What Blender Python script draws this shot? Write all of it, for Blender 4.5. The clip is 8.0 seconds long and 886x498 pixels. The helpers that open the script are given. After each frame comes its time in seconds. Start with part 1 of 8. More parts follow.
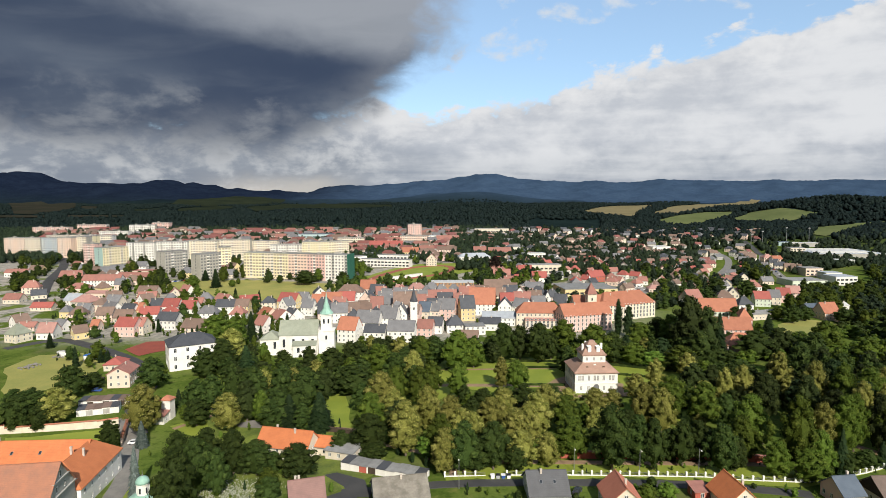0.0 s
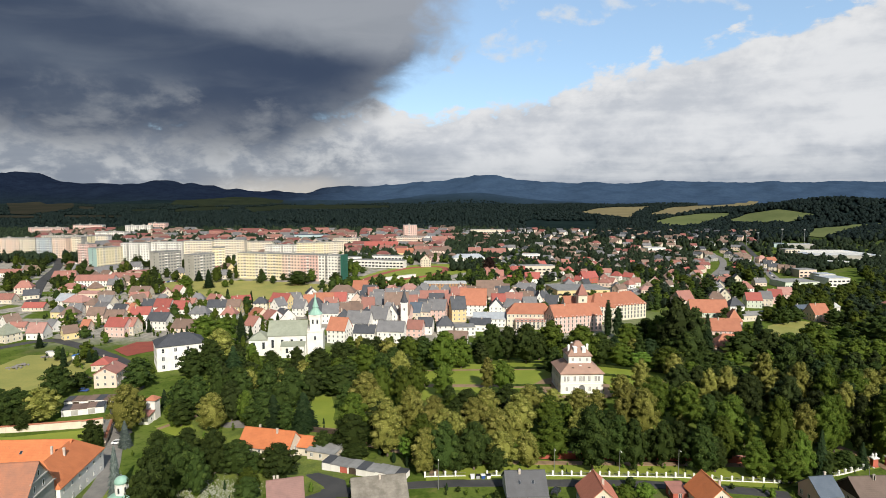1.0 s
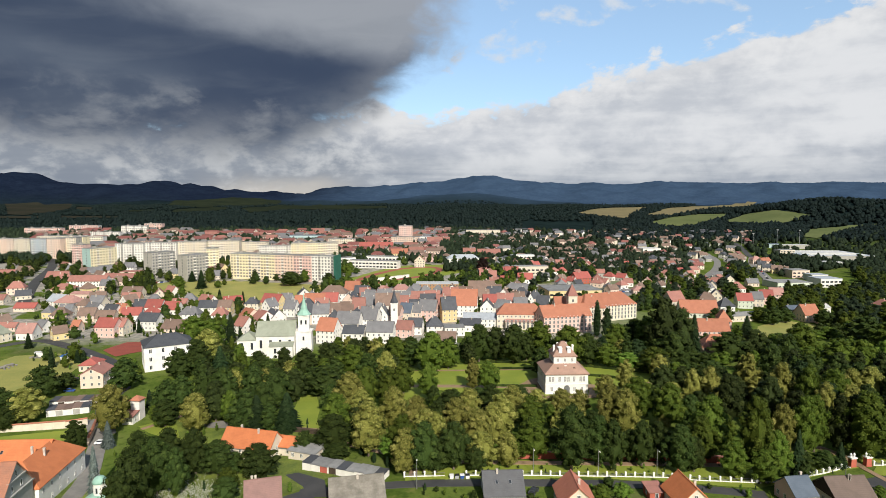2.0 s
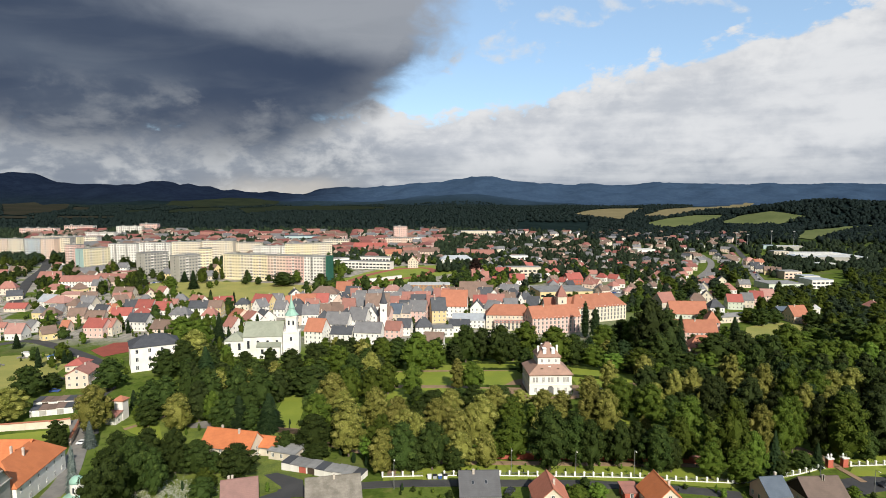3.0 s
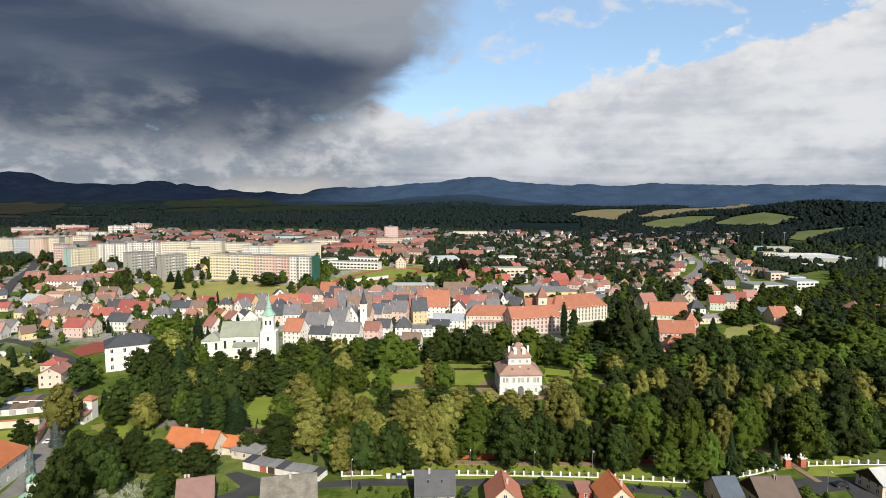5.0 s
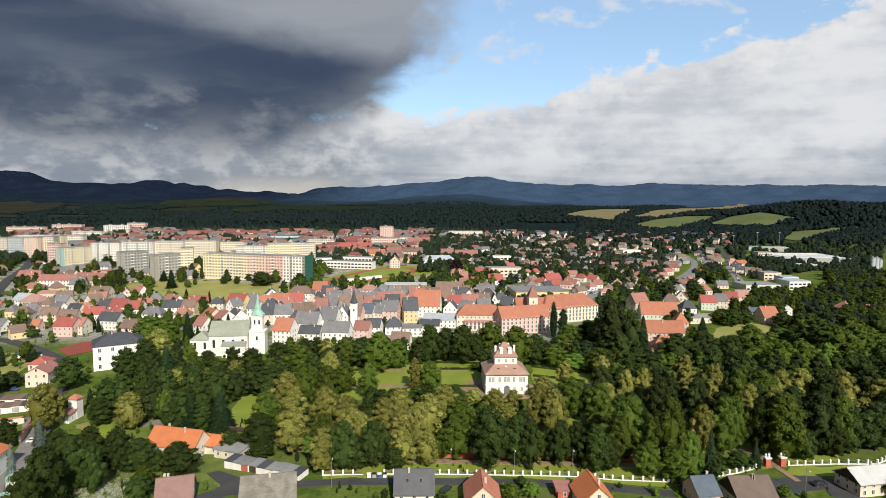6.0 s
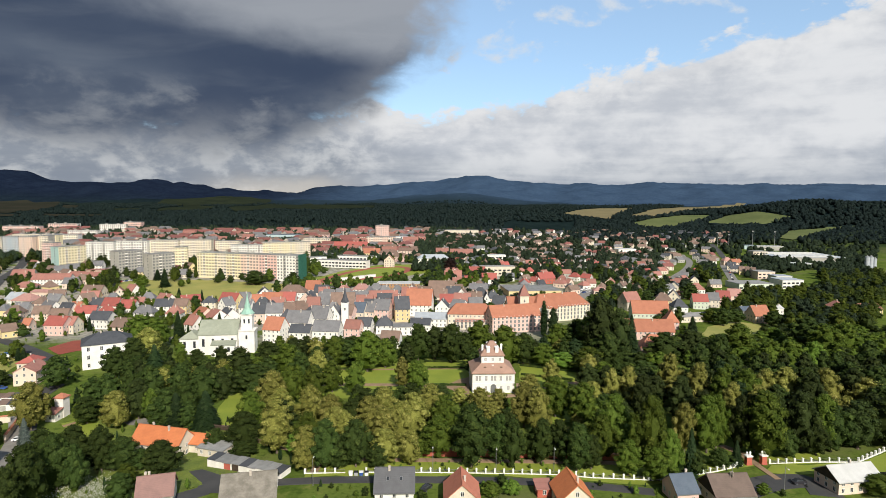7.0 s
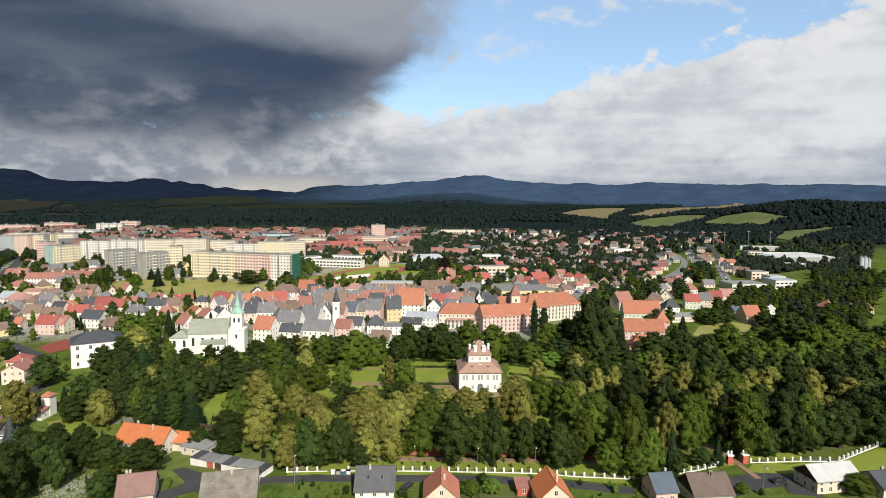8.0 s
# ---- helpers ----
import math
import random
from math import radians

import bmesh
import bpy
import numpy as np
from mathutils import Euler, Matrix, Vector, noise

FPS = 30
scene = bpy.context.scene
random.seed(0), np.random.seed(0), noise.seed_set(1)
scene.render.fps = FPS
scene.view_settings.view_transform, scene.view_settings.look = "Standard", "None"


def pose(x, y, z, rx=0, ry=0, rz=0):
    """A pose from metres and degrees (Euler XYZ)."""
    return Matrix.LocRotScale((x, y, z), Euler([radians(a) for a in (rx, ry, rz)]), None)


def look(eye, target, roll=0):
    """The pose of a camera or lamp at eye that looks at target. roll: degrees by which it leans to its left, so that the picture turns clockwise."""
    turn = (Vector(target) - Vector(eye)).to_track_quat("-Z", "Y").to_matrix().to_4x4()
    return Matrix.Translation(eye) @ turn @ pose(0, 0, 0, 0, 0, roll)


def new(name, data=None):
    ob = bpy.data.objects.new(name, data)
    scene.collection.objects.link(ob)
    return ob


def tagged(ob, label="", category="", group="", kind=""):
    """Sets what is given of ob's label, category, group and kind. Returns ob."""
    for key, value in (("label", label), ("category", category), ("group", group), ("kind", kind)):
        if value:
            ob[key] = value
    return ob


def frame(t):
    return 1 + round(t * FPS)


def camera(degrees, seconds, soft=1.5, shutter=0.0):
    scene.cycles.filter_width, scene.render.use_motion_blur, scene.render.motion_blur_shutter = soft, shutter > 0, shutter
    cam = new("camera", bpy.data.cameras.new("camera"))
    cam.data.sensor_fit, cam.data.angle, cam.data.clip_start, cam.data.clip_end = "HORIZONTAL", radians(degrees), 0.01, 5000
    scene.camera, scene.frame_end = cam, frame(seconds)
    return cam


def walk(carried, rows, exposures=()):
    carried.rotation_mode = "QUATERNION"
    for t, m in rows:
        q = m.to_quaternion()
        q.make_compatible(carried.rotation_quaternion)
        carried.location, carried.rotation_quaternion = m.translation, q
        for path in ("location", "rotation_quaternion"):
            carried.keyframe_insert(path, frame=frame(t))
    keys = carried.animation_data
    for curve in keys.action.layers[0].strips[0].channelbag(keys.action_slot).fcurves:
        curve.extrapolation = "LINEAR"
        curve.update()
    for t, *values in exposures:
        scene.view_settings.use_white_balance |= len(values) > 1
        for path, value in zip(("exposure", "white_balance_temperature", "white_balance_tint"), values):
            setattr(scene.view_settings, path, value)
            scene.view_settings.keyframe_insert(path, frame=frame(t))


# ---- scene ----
cam = camera(72.5, 8.0, soft=0.7)
PATH = [
    (0, (1.432, -0.123, 83.635), (1.426, 1.869, 83.465), -0.2),
    (0.5, (4.241, -0.332, 83.612), (4.235, 1.661, 83.443), -0.1),
    (1, (7.114, -0.584, 83.597), (7.11, 1.409, 83.43), -0.1),
    (1.5, (10.137, -0.89, 83.61), (10.134, 1.103, 83.444), -0.1),
    (3, (19.494, -1.95, 83.832), (19.495, 0.043, 83.669), 0.0),
    (3.5, (22.634, -2.343, 83.921), (22.636, -0.35, 83.759), 0.1),
    (4, (25.707, -2.647, 84.012), (25.709, -0.653, 83.85), 0.1),
    (4.5, (28.682, -2.9, 84.064), (28.685, -0.906, 83.902), 0.1),
    (6, (37.066, -3.464, 84.101), (37.074, -1.47, 83.938), 0.2),
    (6.5, (39.808, -3.722, 84.115), (39.817, -1.729, 83.95), 0.2),
    (7, (42.51, -4.024, 84.128), (42.52, -2.031, 83.962), 0.2),
    (7.5, (45.149, -4.367, 84.149), (45.161, -2.374, 83.982), 0.2),
    (8, (47.81, -4.703, 84.162), (47.822, -2.71, 83.995), 0.3),
]
walk(cam, [(t, look(eye, target, roll)) for t, eye, target, roll in PATH], [(0, 0.3), (8, 0.3)])

# ---- sky and sun ----
SUN_AZ, SUN_EL = radians(164), radians(34)      # azimuth from +y towards +x, elevation


class Nodes:
    """Short hand for node trees."""

    def __init__(self, tree):
        self.t = tree
        tree.nodes.clear()

    def n(self, what, **props):
        node = self.t.nodes.new(what)
        for key, value in props.items():
            if key == "op":
                node.operation = value
            elif key == "kind":
                node.sky_type = value
            elif key == "mode":
                node.blend_type = value
            elif key == "dtype":
                node.data_type = value
        return node

    def put(self, sock, value):
        if isinstance(value, bpy.types.NodeSocket):
            self.t.links.new(value, sock)
        elif value is not None:
            sock.default_value = value

    def math(self, op, a, b=0.0, c=None):
        node = self.n("ShaderNodeMath", op=op)
        self.put(node.inputs[0], a), self.put(node.inputs[1], b)
        if c is not None:
            self.put(node.inputs[2], c)
        return node.outputs[0]

    def add(self, a, b):
        return self.math("ADD", a, b)

    def sub(self, a, b):
        return self.math("SUBTRACT", a, b)

    def mul(self, a, b):
        return self.math("MULTIPLY", a, b)

    def step(self, x, lo, hi):
        node = self.n("ShaderNodeMapRange")
        node.interpolation_type = "SMOOTHSTEP"
        self.put(node.inputs[0], x), self.put(node.inputs[1], lo), self.put(node.inputs[2], hi)
        return node.outputs[0]

    def mix(self, f, a, b, mode="MIX"):
        node = self.n("ShaderNodeMix", dtype="RGBA", mode=mode)
        self.put(node.inputs[0], f), self.put(node.inputs[6], a), self.put(node.inputs[7], b)
        return node.outputs[2]

    def noise(self, vec, scale, detail=4.0, rough=0.55, distort=0.0):
        node = self.n("ShaderNodeTexNoise")
        if vec is not None:
            self.put(node.inputs["Vector"], vec)
        node.inputs["Scale"].default_value, node.inputs["Detail"].default_value = scale, detail
        node.inputs["Roughness"].default_value, node.inputs["Distortion"].default_value = rough, distort
        return node.outputs["Fac"]

    def xyz(self, x, y, z=0.0):
        node = self.n("ShaderNodeCombineXYZ")
        self.put(node.inputs[0], x), self.put(node.inputs[1], y), self.put(node.inputs[2], z)
        return node.outputs[0]


def rgb(r, g, b):
    """A colour given in sRGB 0..255, as linear RGBA."""
    return (*[(c / 255 / 12.92) if c < 10.3 else ((c / 255 + 0.055) / 1.055) ** 2.4 for c in (r, g, b)], 1.0)


def make_sky():
    world = bpy.data.worlds.new("sky")
    scene.world = world
    world.use_nodes = True
    k = Nodes(world.node_tree)
    out = k.n("ShaderNodeOutputWorld")
    sky = k.n("ShaderNodeTexSky", kind="NISHITA")
    sky.sun_disc, sky.sun_elevation, sky.sun_rotation = False, SUN_EL, SUN_AZ
    sky.altitude, sky.air_density, sky.dust_density = 400, 1.0, 1.0
    blue = k.mix(1.0, sky.outputs[0], (SKY_GAIN * 0.92, SKY_GAIN * 1.0, SKY_GAIN * 1.06, 1), "MULTIPLY")
    sep = k.n("ShaderNodeSeparateXYZ")
    k.put(sep.inputs[0], k.n("ShaderNodeTexCoord").outputs["Generated"])
    dx, dy, dz = sep.outputs
    flat = k.math("SQRT", k.add(k.mul(dx, dx), k.mul(dy, dy)))
    az = k.mul(k.math("ARCTAN2", dx, dy), 180 / math.pi)
    el = k.mul(k.math("ARCTAN2", dz, flat), 180 / math.pi)
    # cloud texture: broad masses, billows, and flat sheets towards the horizon
    wide = k.xyz(k.mul(az, 0.045), k.mul(el, 0.075), 1.7)
    n1 = k.noise(wide, 1.5, 6, 0.5, 0.25)
    fine = k.xyz(k.mul(az, 0.10), k.mul(el, 0.17), 7.3)
    n2 = k.noise(fine, 1.9, 9, 0.58, 0.3)
    n3 = k.noise(fine, 5.5, 6, 0.55, 0.2)
    streak = k.noise(k.xyz(k.mul(az, 0.03), k.mul(el, 0.36), 3.1), 1.4, 6, 0.55, 0.25)
    w1, ws, w3 = k.sub(n1, 0.5), k.sub(streak, 0.5), k.sub(n3, 0.5)
    w2 = k.add(k.sub(n2, 0.5), k.mul(w3, 0.35))
    n2 = k.add(w2, 0.5)
    warp = k.add(k.mul(w1, 8.0), k.mul(w2, 5.0))
    # storm cloud: above a line that climbs from left to right, ending short of the blue gap
    edge = k.add(3.4, k.mul(k.math("MAXIMUM", k.add(az, 15.0), 0.0), 0.60))
    high = k.add(k.sub(el, edge), warp)
    storm = k.step(high, -1.4, 2.4)
    reach = k.add(k.sub(1.4, az), k.add(k.mul(w1, 7.0), k.mul(w2, 9.0)))
    cut = k.step(reach, -2.2, 4.5)
    storm = k.mul(storm, cut)
    # bright bank: below a line that climbs to the right
    top = k.add(7.6, k.mul(k.math("MAXIMUM", k.add(az, 3.0), 0.0), 0.20))
    bank = k.step(k.add(k.sub(top, el), k.add(k.mul(w1, 4.0), k.mul(w2, 9.0))), -0.5, 0.7)
    wisps = k.mul(k.step(k.add(n2, k.mul(w1, 0.6)), 0.54, 0.72), 0.85)
    # colours
    white = k.mix(k.step(k.add(k.add(k.mul(n2, 0.45), k.mul(n1, 0.55)), k.mul(ws, 0.35)), 0.36, 0.60), rgb(192, 197, 205), rgb(224, 226, 229))
    white = k.mix(k.mul(k.step(k.sub(top, k.add(el, k.mul(w2, 6))), 3.2, 0.2), 0.55), white, rgb(238, 238, 238))
    pale = k.mix(k.step(k.add(streak, k.mul(w2, 0.5)), 0.32, 0.68), rgb(160, 168, 180), rgb(200, 204, 209))
    white = k.mix(k.step(k.add(el, k.add(k.mul(w1, 4), k.mul(w2, 3))), 1.6, 5.6), pale, white)
    left = k.step(k.add(az, k.mul(w1, 12)), 0.0, -14.0)
    white = k.mix(k.mul(left, 0.75), white, k.mix(k.step(n2, 0.42, 0.62), rgb(126, 135, 148), rgb(190, 193, 196)))
    dark = k.mix(k.step(k.add(n1, k.mul(w2, 0.12)), 0.36, 0.64), rgb(68, 80, 101), rgb(90, 101, 118))
    # the heaviest part is a broad band that sinks to the right; above it the cloud thins to grey
    off = k.add(k.sub(el, k.sub(15.3, k.mul(k.add(az, 36.0), 0.15))), k.add(k.mul(w1, 5.0), k.mul(w2, 1.6)))
    dark = k.mix(k.mul(k.step(k.math("ABSOLUTE", off), 3.4, 0.6), 0.65), dark, rgb(58, 71, 94))
    dark = k.mix(k.mul(k.mul(k.step(off, 0.4, 4.6), k.step(k.add(az, k.mul(w1, 14)), -40.0, -14.0)), 0.9), dark, rgb(160, 165, 173))
    veil = k.noise(k.xyz(k.mul(k.add(az, k.mul(el, 1.2)), 0.05), k.mul(k.sub(el, k.mul(az, 0.12)), 0.30), 9.4), 1.6, 5, 0.5, 0.35)
    dark = k.mix(k.mul(k.step(veil, 0.48, 0.70), 0.22), dark, rgb(120, 128, 139))
    rags = k.mul(k.step(k.add(n2, k.mul(w1, 0.8)), 0.44, 0.70), k.mul(k.step(el, 11.0, 8.2), k.step(az, -10.0, -17.0)))
    dark = k.mix(k.mul(rags, 0.6), dark, rgb(146, 150, 156))
    dark = k.mix(k.mul(k.step(reach, 11.0, 0.0), 0.6), dark, rgb(152, 158, 168))
    dark = k.mix(k.mul(k.step(high, 5.0, 0.0), 0.6), dark, k.mix(k.step(n2, 0.38, 0.62), rgb(88, 99, 116), rgb(158, 162, 167)))
    glow = k.mul(k.step(k.add(el, k.mul(w2, 3)), 2.6, 0.4), k.step(k.math("ABSOLUTE", k.add(az, 15.0)), 9.0, 2.0))
    white = k.mix(k.mul(glow, 0.55), white, rgb(226, 217, 203))
    blue = k.mix(0.38, blue, rgb(182, 212, 238))
    col = k.mix(wisps, blue, rgb(212, 220, 229))
    col = k.mix(bank, col, white)
    col = k.mix(storm, col, dark)
    col = k.mix(1.0, col, (0.82, 0.82, 0.82, 1), "MULTIPLY")
    col = k.mix(k.step(el, 0.0, -2.0), col, rgb(70, 84, 70))
    bg = k.n("ShaderNodeBackground")
    k.put(bg.inputs[0], col)
    bg.inputs[1].default_value = 1.0
    k.t.links.new(bg.outputs[0], out.inputs[0])


SKY_GAIN = 0.16
make_sky()
lamp = bpy.data.lights.new("sun", "SUN")
lamp.energy, lamp.angle, lamp.color = 4.5, radians(0.5), (1.0, 0.93, 0.82)
sun_from = Vector((math.sin(SUN_AZ) * math.cos(SUN_EL), math.cos(SUN_AZ) * math.cos(SUN_EL), math.sin(SUN_EL)))
new("sun", lamp).matrix_world = look(sun_from * 300, (0, 0, 0))

# ---- materials ----
def shade(name, col, col2, rough=0.85, scale=0.6, fine=9.0, bump=0.3, dist=0.05, vary=0.0, metal=0.0, spec=0.3):
    """A two-scale surface: col and col2 mix in patches of about 1 / scale metres, with grain at the fine scale."""
    m = bpy.data.materials.new(name)
    m.use_nodes = True
    k = Nodes(m.node_tree)
    out, b = k.n("ShaderNodeOutputMaterial"), k.n("ShaderNodeBsdfPrincipled")
    pos = k.n("ShaderNodeTexCoord").outputs["Object"]
    big, small = k.noise(pos, scale, 4, 0.6), k.noise(pos, fine, 3, 0.6)
    f = k.step(k.add(k.mul(big, 0.7), k.mul(small, 0.3)), 0.36, 0.64)
    c = k.mix(f, col, col2)
    if vary:
        info = k.n("ShaderNodeObjectInfo").outputs["Random"]
        hsv = k.n("ShaderNodeHueSaturation")
        k.put(hsv.inputs["Value"], k.add(1 - vary, k.mul(info, 2 * vary)))
        k.put(hsv.inputs["Hue"], k.add(0.5 - 0.06 * vary, k.mul(info, 0.12 * vary)))
        k.put(hsv.inputs["Color"], c)
        c = hsv.outputs[0]
    k.put(b.inputs["Base Color"], c)
    b.inputs["Roughness"].default_value, b.inputs["Metallic"].default_value = rough, metal
    b.inputs["Specular IOR Level"].default_value = spec
    if bump:
        bm = k.n("ShaderNodeBump")
        bm.inputs["Strength"].default_value, bm.inputs["Distance"].default_value = bump, dist
        k.put(bm.inputs["Height"], small)
        k.put(b.inputs["Normal"], bm.outputs[0])
    k.t.links.new(b.outputs[0], out.inputs[0])
    return m


def foliage(name, col, col2, tip):
    """Leaves: clump-to-clump variation, tree-to-tree variation, a little light through the leaf."""
    m = bpy.data.materials.new(name)
    m.use_nodes = True
    k = Nodes(m.node_tree)
    out, b = k.n("ShaderNodeOutputMaterial"), k.n("ShaderNodeBsdfPrincipled")
    isl = k.n("ShaderNodeNewGeometry").outputs["Random Per Island"]
    info = k.n("ShaderNodeObjectInfo").outputs["Random"]
    big = k.noise(k.n("ShaderNodeTexCoord").outputs["Object"], 0.28, 3, 0.6)
    c = k.mix(k.step(k.add(k.mul(isl, 0.45), k.mul(big, 0.7)), 0.3, 0.85), col, col2)
    c = k.mix(k.mul(k.step(isl, 0.72, 1.0), 0.6), c, tip)
    speck = k.noise(k.n("ShaderNodeTexCoord").outputs["Object"], 2.6, 3, 0.75)
    c = k.mix(k.mul(k.step(speck, 0.60, 0.36), 0.5), c, (col[0] * 0.45, col[1] * 0.45, col[2] * 0.45, 1))
    c = k.mix(k.mul(k.step(speck, 0.56, 0.72), 0.5), c, tip)
    hsv = k.n("ShaderNodeHueSaturation")
    k.put(hsv.inputs["Value"], k.add(0.70, k.mul(info, 0.62)))
    k.put(hsv.inputs["Hue"], k.add(0.495, k.mul(info, 0.02)))
    k.put(hsv.inputs["Color"], c)
    k.put(b.inputs["Base Color"], hsv.outputs[0])
    b.inputs["Roughness"].default_value, b.inputs["Specular IOR Level"].default_value = 0.7, 0.08
    tr = k.n("ShaderNodeBsdfTranslucent")
    k.put(tr.inputs[0], hsv.outputs[0])
    mixed = k.n("ShaderNodeMixShader")
    mixed.inputs[0].default_value = 0.22
    k.t.links.new(b.outputs[0], mixed.inputs[1]), k.t.links.new(tr.outputs[0], mixed.inputs[2])
    k.t.links.new(mixed.outputs[0], out.inputs[0])
    return m


def roofing(name, col, col2, rows=3.0, vary=0.14):
    """Tiled roof: rows of tiles as relief, weathered patches, each roof a little different."""
    m = bpy.data.materials.new(name)
    m.use_nodes = True
    k = Nodes(m.node_tree)
    out, b = k.n("ShaderNodeOutputMaterial"), k.n("ShaderNodeBsdfPrincipled")
    pos = k.n("ShaderNodeTexCoord").outputs["Object"]
    sep = k.n("ShaderNodeSeparateXYZ")
    k.put(sep.inputs[0], pos)
    course = k.math("FRACT", k.mul(sep.outputs[2], rows))
    grain = k.noise(pos, 7.0, 3, 0.7)
    patch = k.noise(pos, 0.35, 4, 0.65)
    c = k.mix(k.step(k.add(k.mul(patch, 0.65), k.mul(grain, 0.35)), 0.34, 0.66), col, col2)
    c = k.mix(k.mul(k.step(course, 0.75, 1.0), 0.25), c, (col[0] * 0.5, col[1] * 0.5, col[2] * 0.5, 1))
    c = k.mix(k.mul(k.step(k.noise(pos, 1.3, 5, 0.7), 0.58, 0.75), 0.35), c, (0.12, 0.11, 0.09, 1))
    info = k.n("ShaderNodeObjectInfo").outputs["Random"]
    hsv = k.n("ShaderNodeHueSaturation")
    k.put(hsv.inputs["Value"], k.add(1 - vary, k.mul(info, 2 * vary)))
    k.put(hsv.inputs["Color"], c)
    k.put(b.inputs["Base Color"], hsv.outputs[0])
    b.inputs["Roughness"].default_value, b.inputs["Specular IOR Level"].default_value = 0.75, 0.3
    bm = k.n("ShaderNodeBump")
    bm.inputs["Strength"].default_value, bm.inputs["Distance"].default_value = 0.5, 0.05
    k.put(bm.inputs["Height"], k.add(course, grain))
    k.put(b.inputs["Normal"], bm.outputs[0])
    k.t.links.new(b.outputs[0], out.inputs[0])
    return m


def c3(r, g, b):
    return (r, g, b, 1.0)


WALL = {
    "white": shade("white_plaster", c3(0.79, 0.77, 0.72), c3(0.68, 0.655, 0.60), scale=0.25, vary=0.05),
    "cream": shade("cream_plaster", c3(0.68, 0.61, 0.49), c3(0.57, 0.51, 0.41), scale=0.25, vary=0.08),
    "yellow": shade("yellow_plaster", c3(0.70, 0.56, 0.30), c3(0.62, 0.50, 0.27), scale=0.25, vary=0.06),
    "pink": shade("pink_plaster", c3(0.68, 0.47, 0.41), c3(0.60, 0.42, 0.37), scale=0.25, vary=0.06),
    "peach": shade("peach_plaster", c3(0.74, 0.58, 0.47), c3(0.66, 0.52, 0.43), scale=0.25, vary=0.06),
    "grey": shade("grey_concrete", c3(0.42, 0.41, 0.37), c3(0.33, 0.32, 0.29), scale=0.25, vary=0.06),
    "green": shade("pale_green_plaster", c3(0.58, 0.63, 0.52), c3(0.52, 0.57, 0.47), scale=0.25, vary=0.06),
    "blue": shade("pale_blue_plaster", c3(0.40, 0.52, 0.52), c3(0.36, 0.46, 0.46), scale=0.25, vary=0.06),
    "red": shade("red_plaster", c3(0.45, 0.12, 0.08), c3(0.38, 0.10, 0.07), scale=0.4, vary=0.06),
    "brick": shade("ochre_brick", c3(0.42, 0.25, 0.13), c3(0.34, 0.20, 0.11), scale=0.4, vary=0.06),
    "brown": shade("brown_timber", c3(0.07, 0.05, 0.035), c3(0.05, 0.035, 0.025), scale=0.6),
}
ROOF = {
    "orange": roofing("orange_tiles", c3(0.43, 0.175, 0.105), c3(0.35, 0.14, 0.085)),
    "vivid": roofing("bright_orange_tiles", c3(0.56, 0.19, 0.075), c3(0.46, 0.15, 0.06)),
    "dusty": roofing("dusty_pink_tiles", c3(0.26, 0.15, 0.13), c3(0.20, 0.12, 0.105)),
    "umber": roofing("umber_tiles", c3(0.15, 0.11, 0.09), c3(0.115, 0.085, 0.07)),
    "slate": roofing("mid_grey_slates", c3(0.125, 0.127, 0.132), c3(0.10, 0.10, 0.105)),
    # maroon: red tiles with the far town's cloud shadow in the colour
    "maroon": roofing("shaded_red_tiles", c3(0.25, 0.095, 0.08), c3(0.19, 0.08, 0.07)),
    "terracotta": roofing("terracotta_tiles", c3(0.52, 0.20, 0.13), c3(0.43, 0.16, 0.105)),
    "red": roofing("red_tiles", c3(0.37, 0.105, 0.085), c3(0.30, 0.09, 0.075)),
    "brick": roofing("brick_red_tiles", c3(0.36, 0.165, 0.13), c3(0.28, 0.135, 0.11)),
    "rust": roofing("weathered_orange_tiles", c3(0.40, 0.17, 0.10), c3(0.28, 0.14, 0.095)),
    "brown": roofing("brown_tiles", c3(0.23, 0.155, 0.12), c3(0.17, 0.12, 0.095)),
    "grey": roofing("grey_slates", c3(0.20, 0.20, 0.205), c3(0.145, 0.145, 0.15)),
    "dark": roofing("dark_slates", c3(0.085, 0.09, 0.10), c3(0.06, 0.065, 0.075)),
    "blue": roofing("blue_grey_sheeting", c3(0.12, 0.15, 0.19), c3(0.09, 0.115, 0.15)),
    "pink": roofing("faded_pink_tiles", c3(0.45, 0.25, 0.21), c3(0.37, 0.205, 0.175)),
    "salmon": roofing("salmon_shingles", c3(0.41, 0.255, 0.19), c3(0.32, 0.205, 0.155)),
    "moss": roofing("grey_green_sheeting", c3(0.30, 0.32, 0.25), c3(0.24, 0.26, 0.20)),
    "white": shade("white_sheet_roof", c3(0.56, 0.56, 0.54), c3(0.46, 0.46, 0.44), scale=0.3, rough=0.5),
    "felt": shade("grey_roofing_felt", c3(0.27, 0.27, 0.26), c3(0.19, 0.19, 0.185), scale=0.3, vary=0.15),
    "old": roofing("weathered_asbestos_shingles", c3(0.29, 0.265, 0.22), c3(0.15, 0.135, 0.11), rows=2.0),
    "tarp": shade("blue_tarpaulin", c3(0.05, 0.16, 0.45), c3(0.04, 0.13, 0.38), rough=0.5),
    "metal": shade("pale_sheet_metal", c3(0.42, 0.45, 0.48), c3(0.34, 0.37, 0.40), scale=0.3, rough=0.5),
    "copper": shade("green_copper", c3(0.32, 0.52, 0.42), c3(0.26, 0.44, 0.36), scale=0.8, rough=0.6),
}
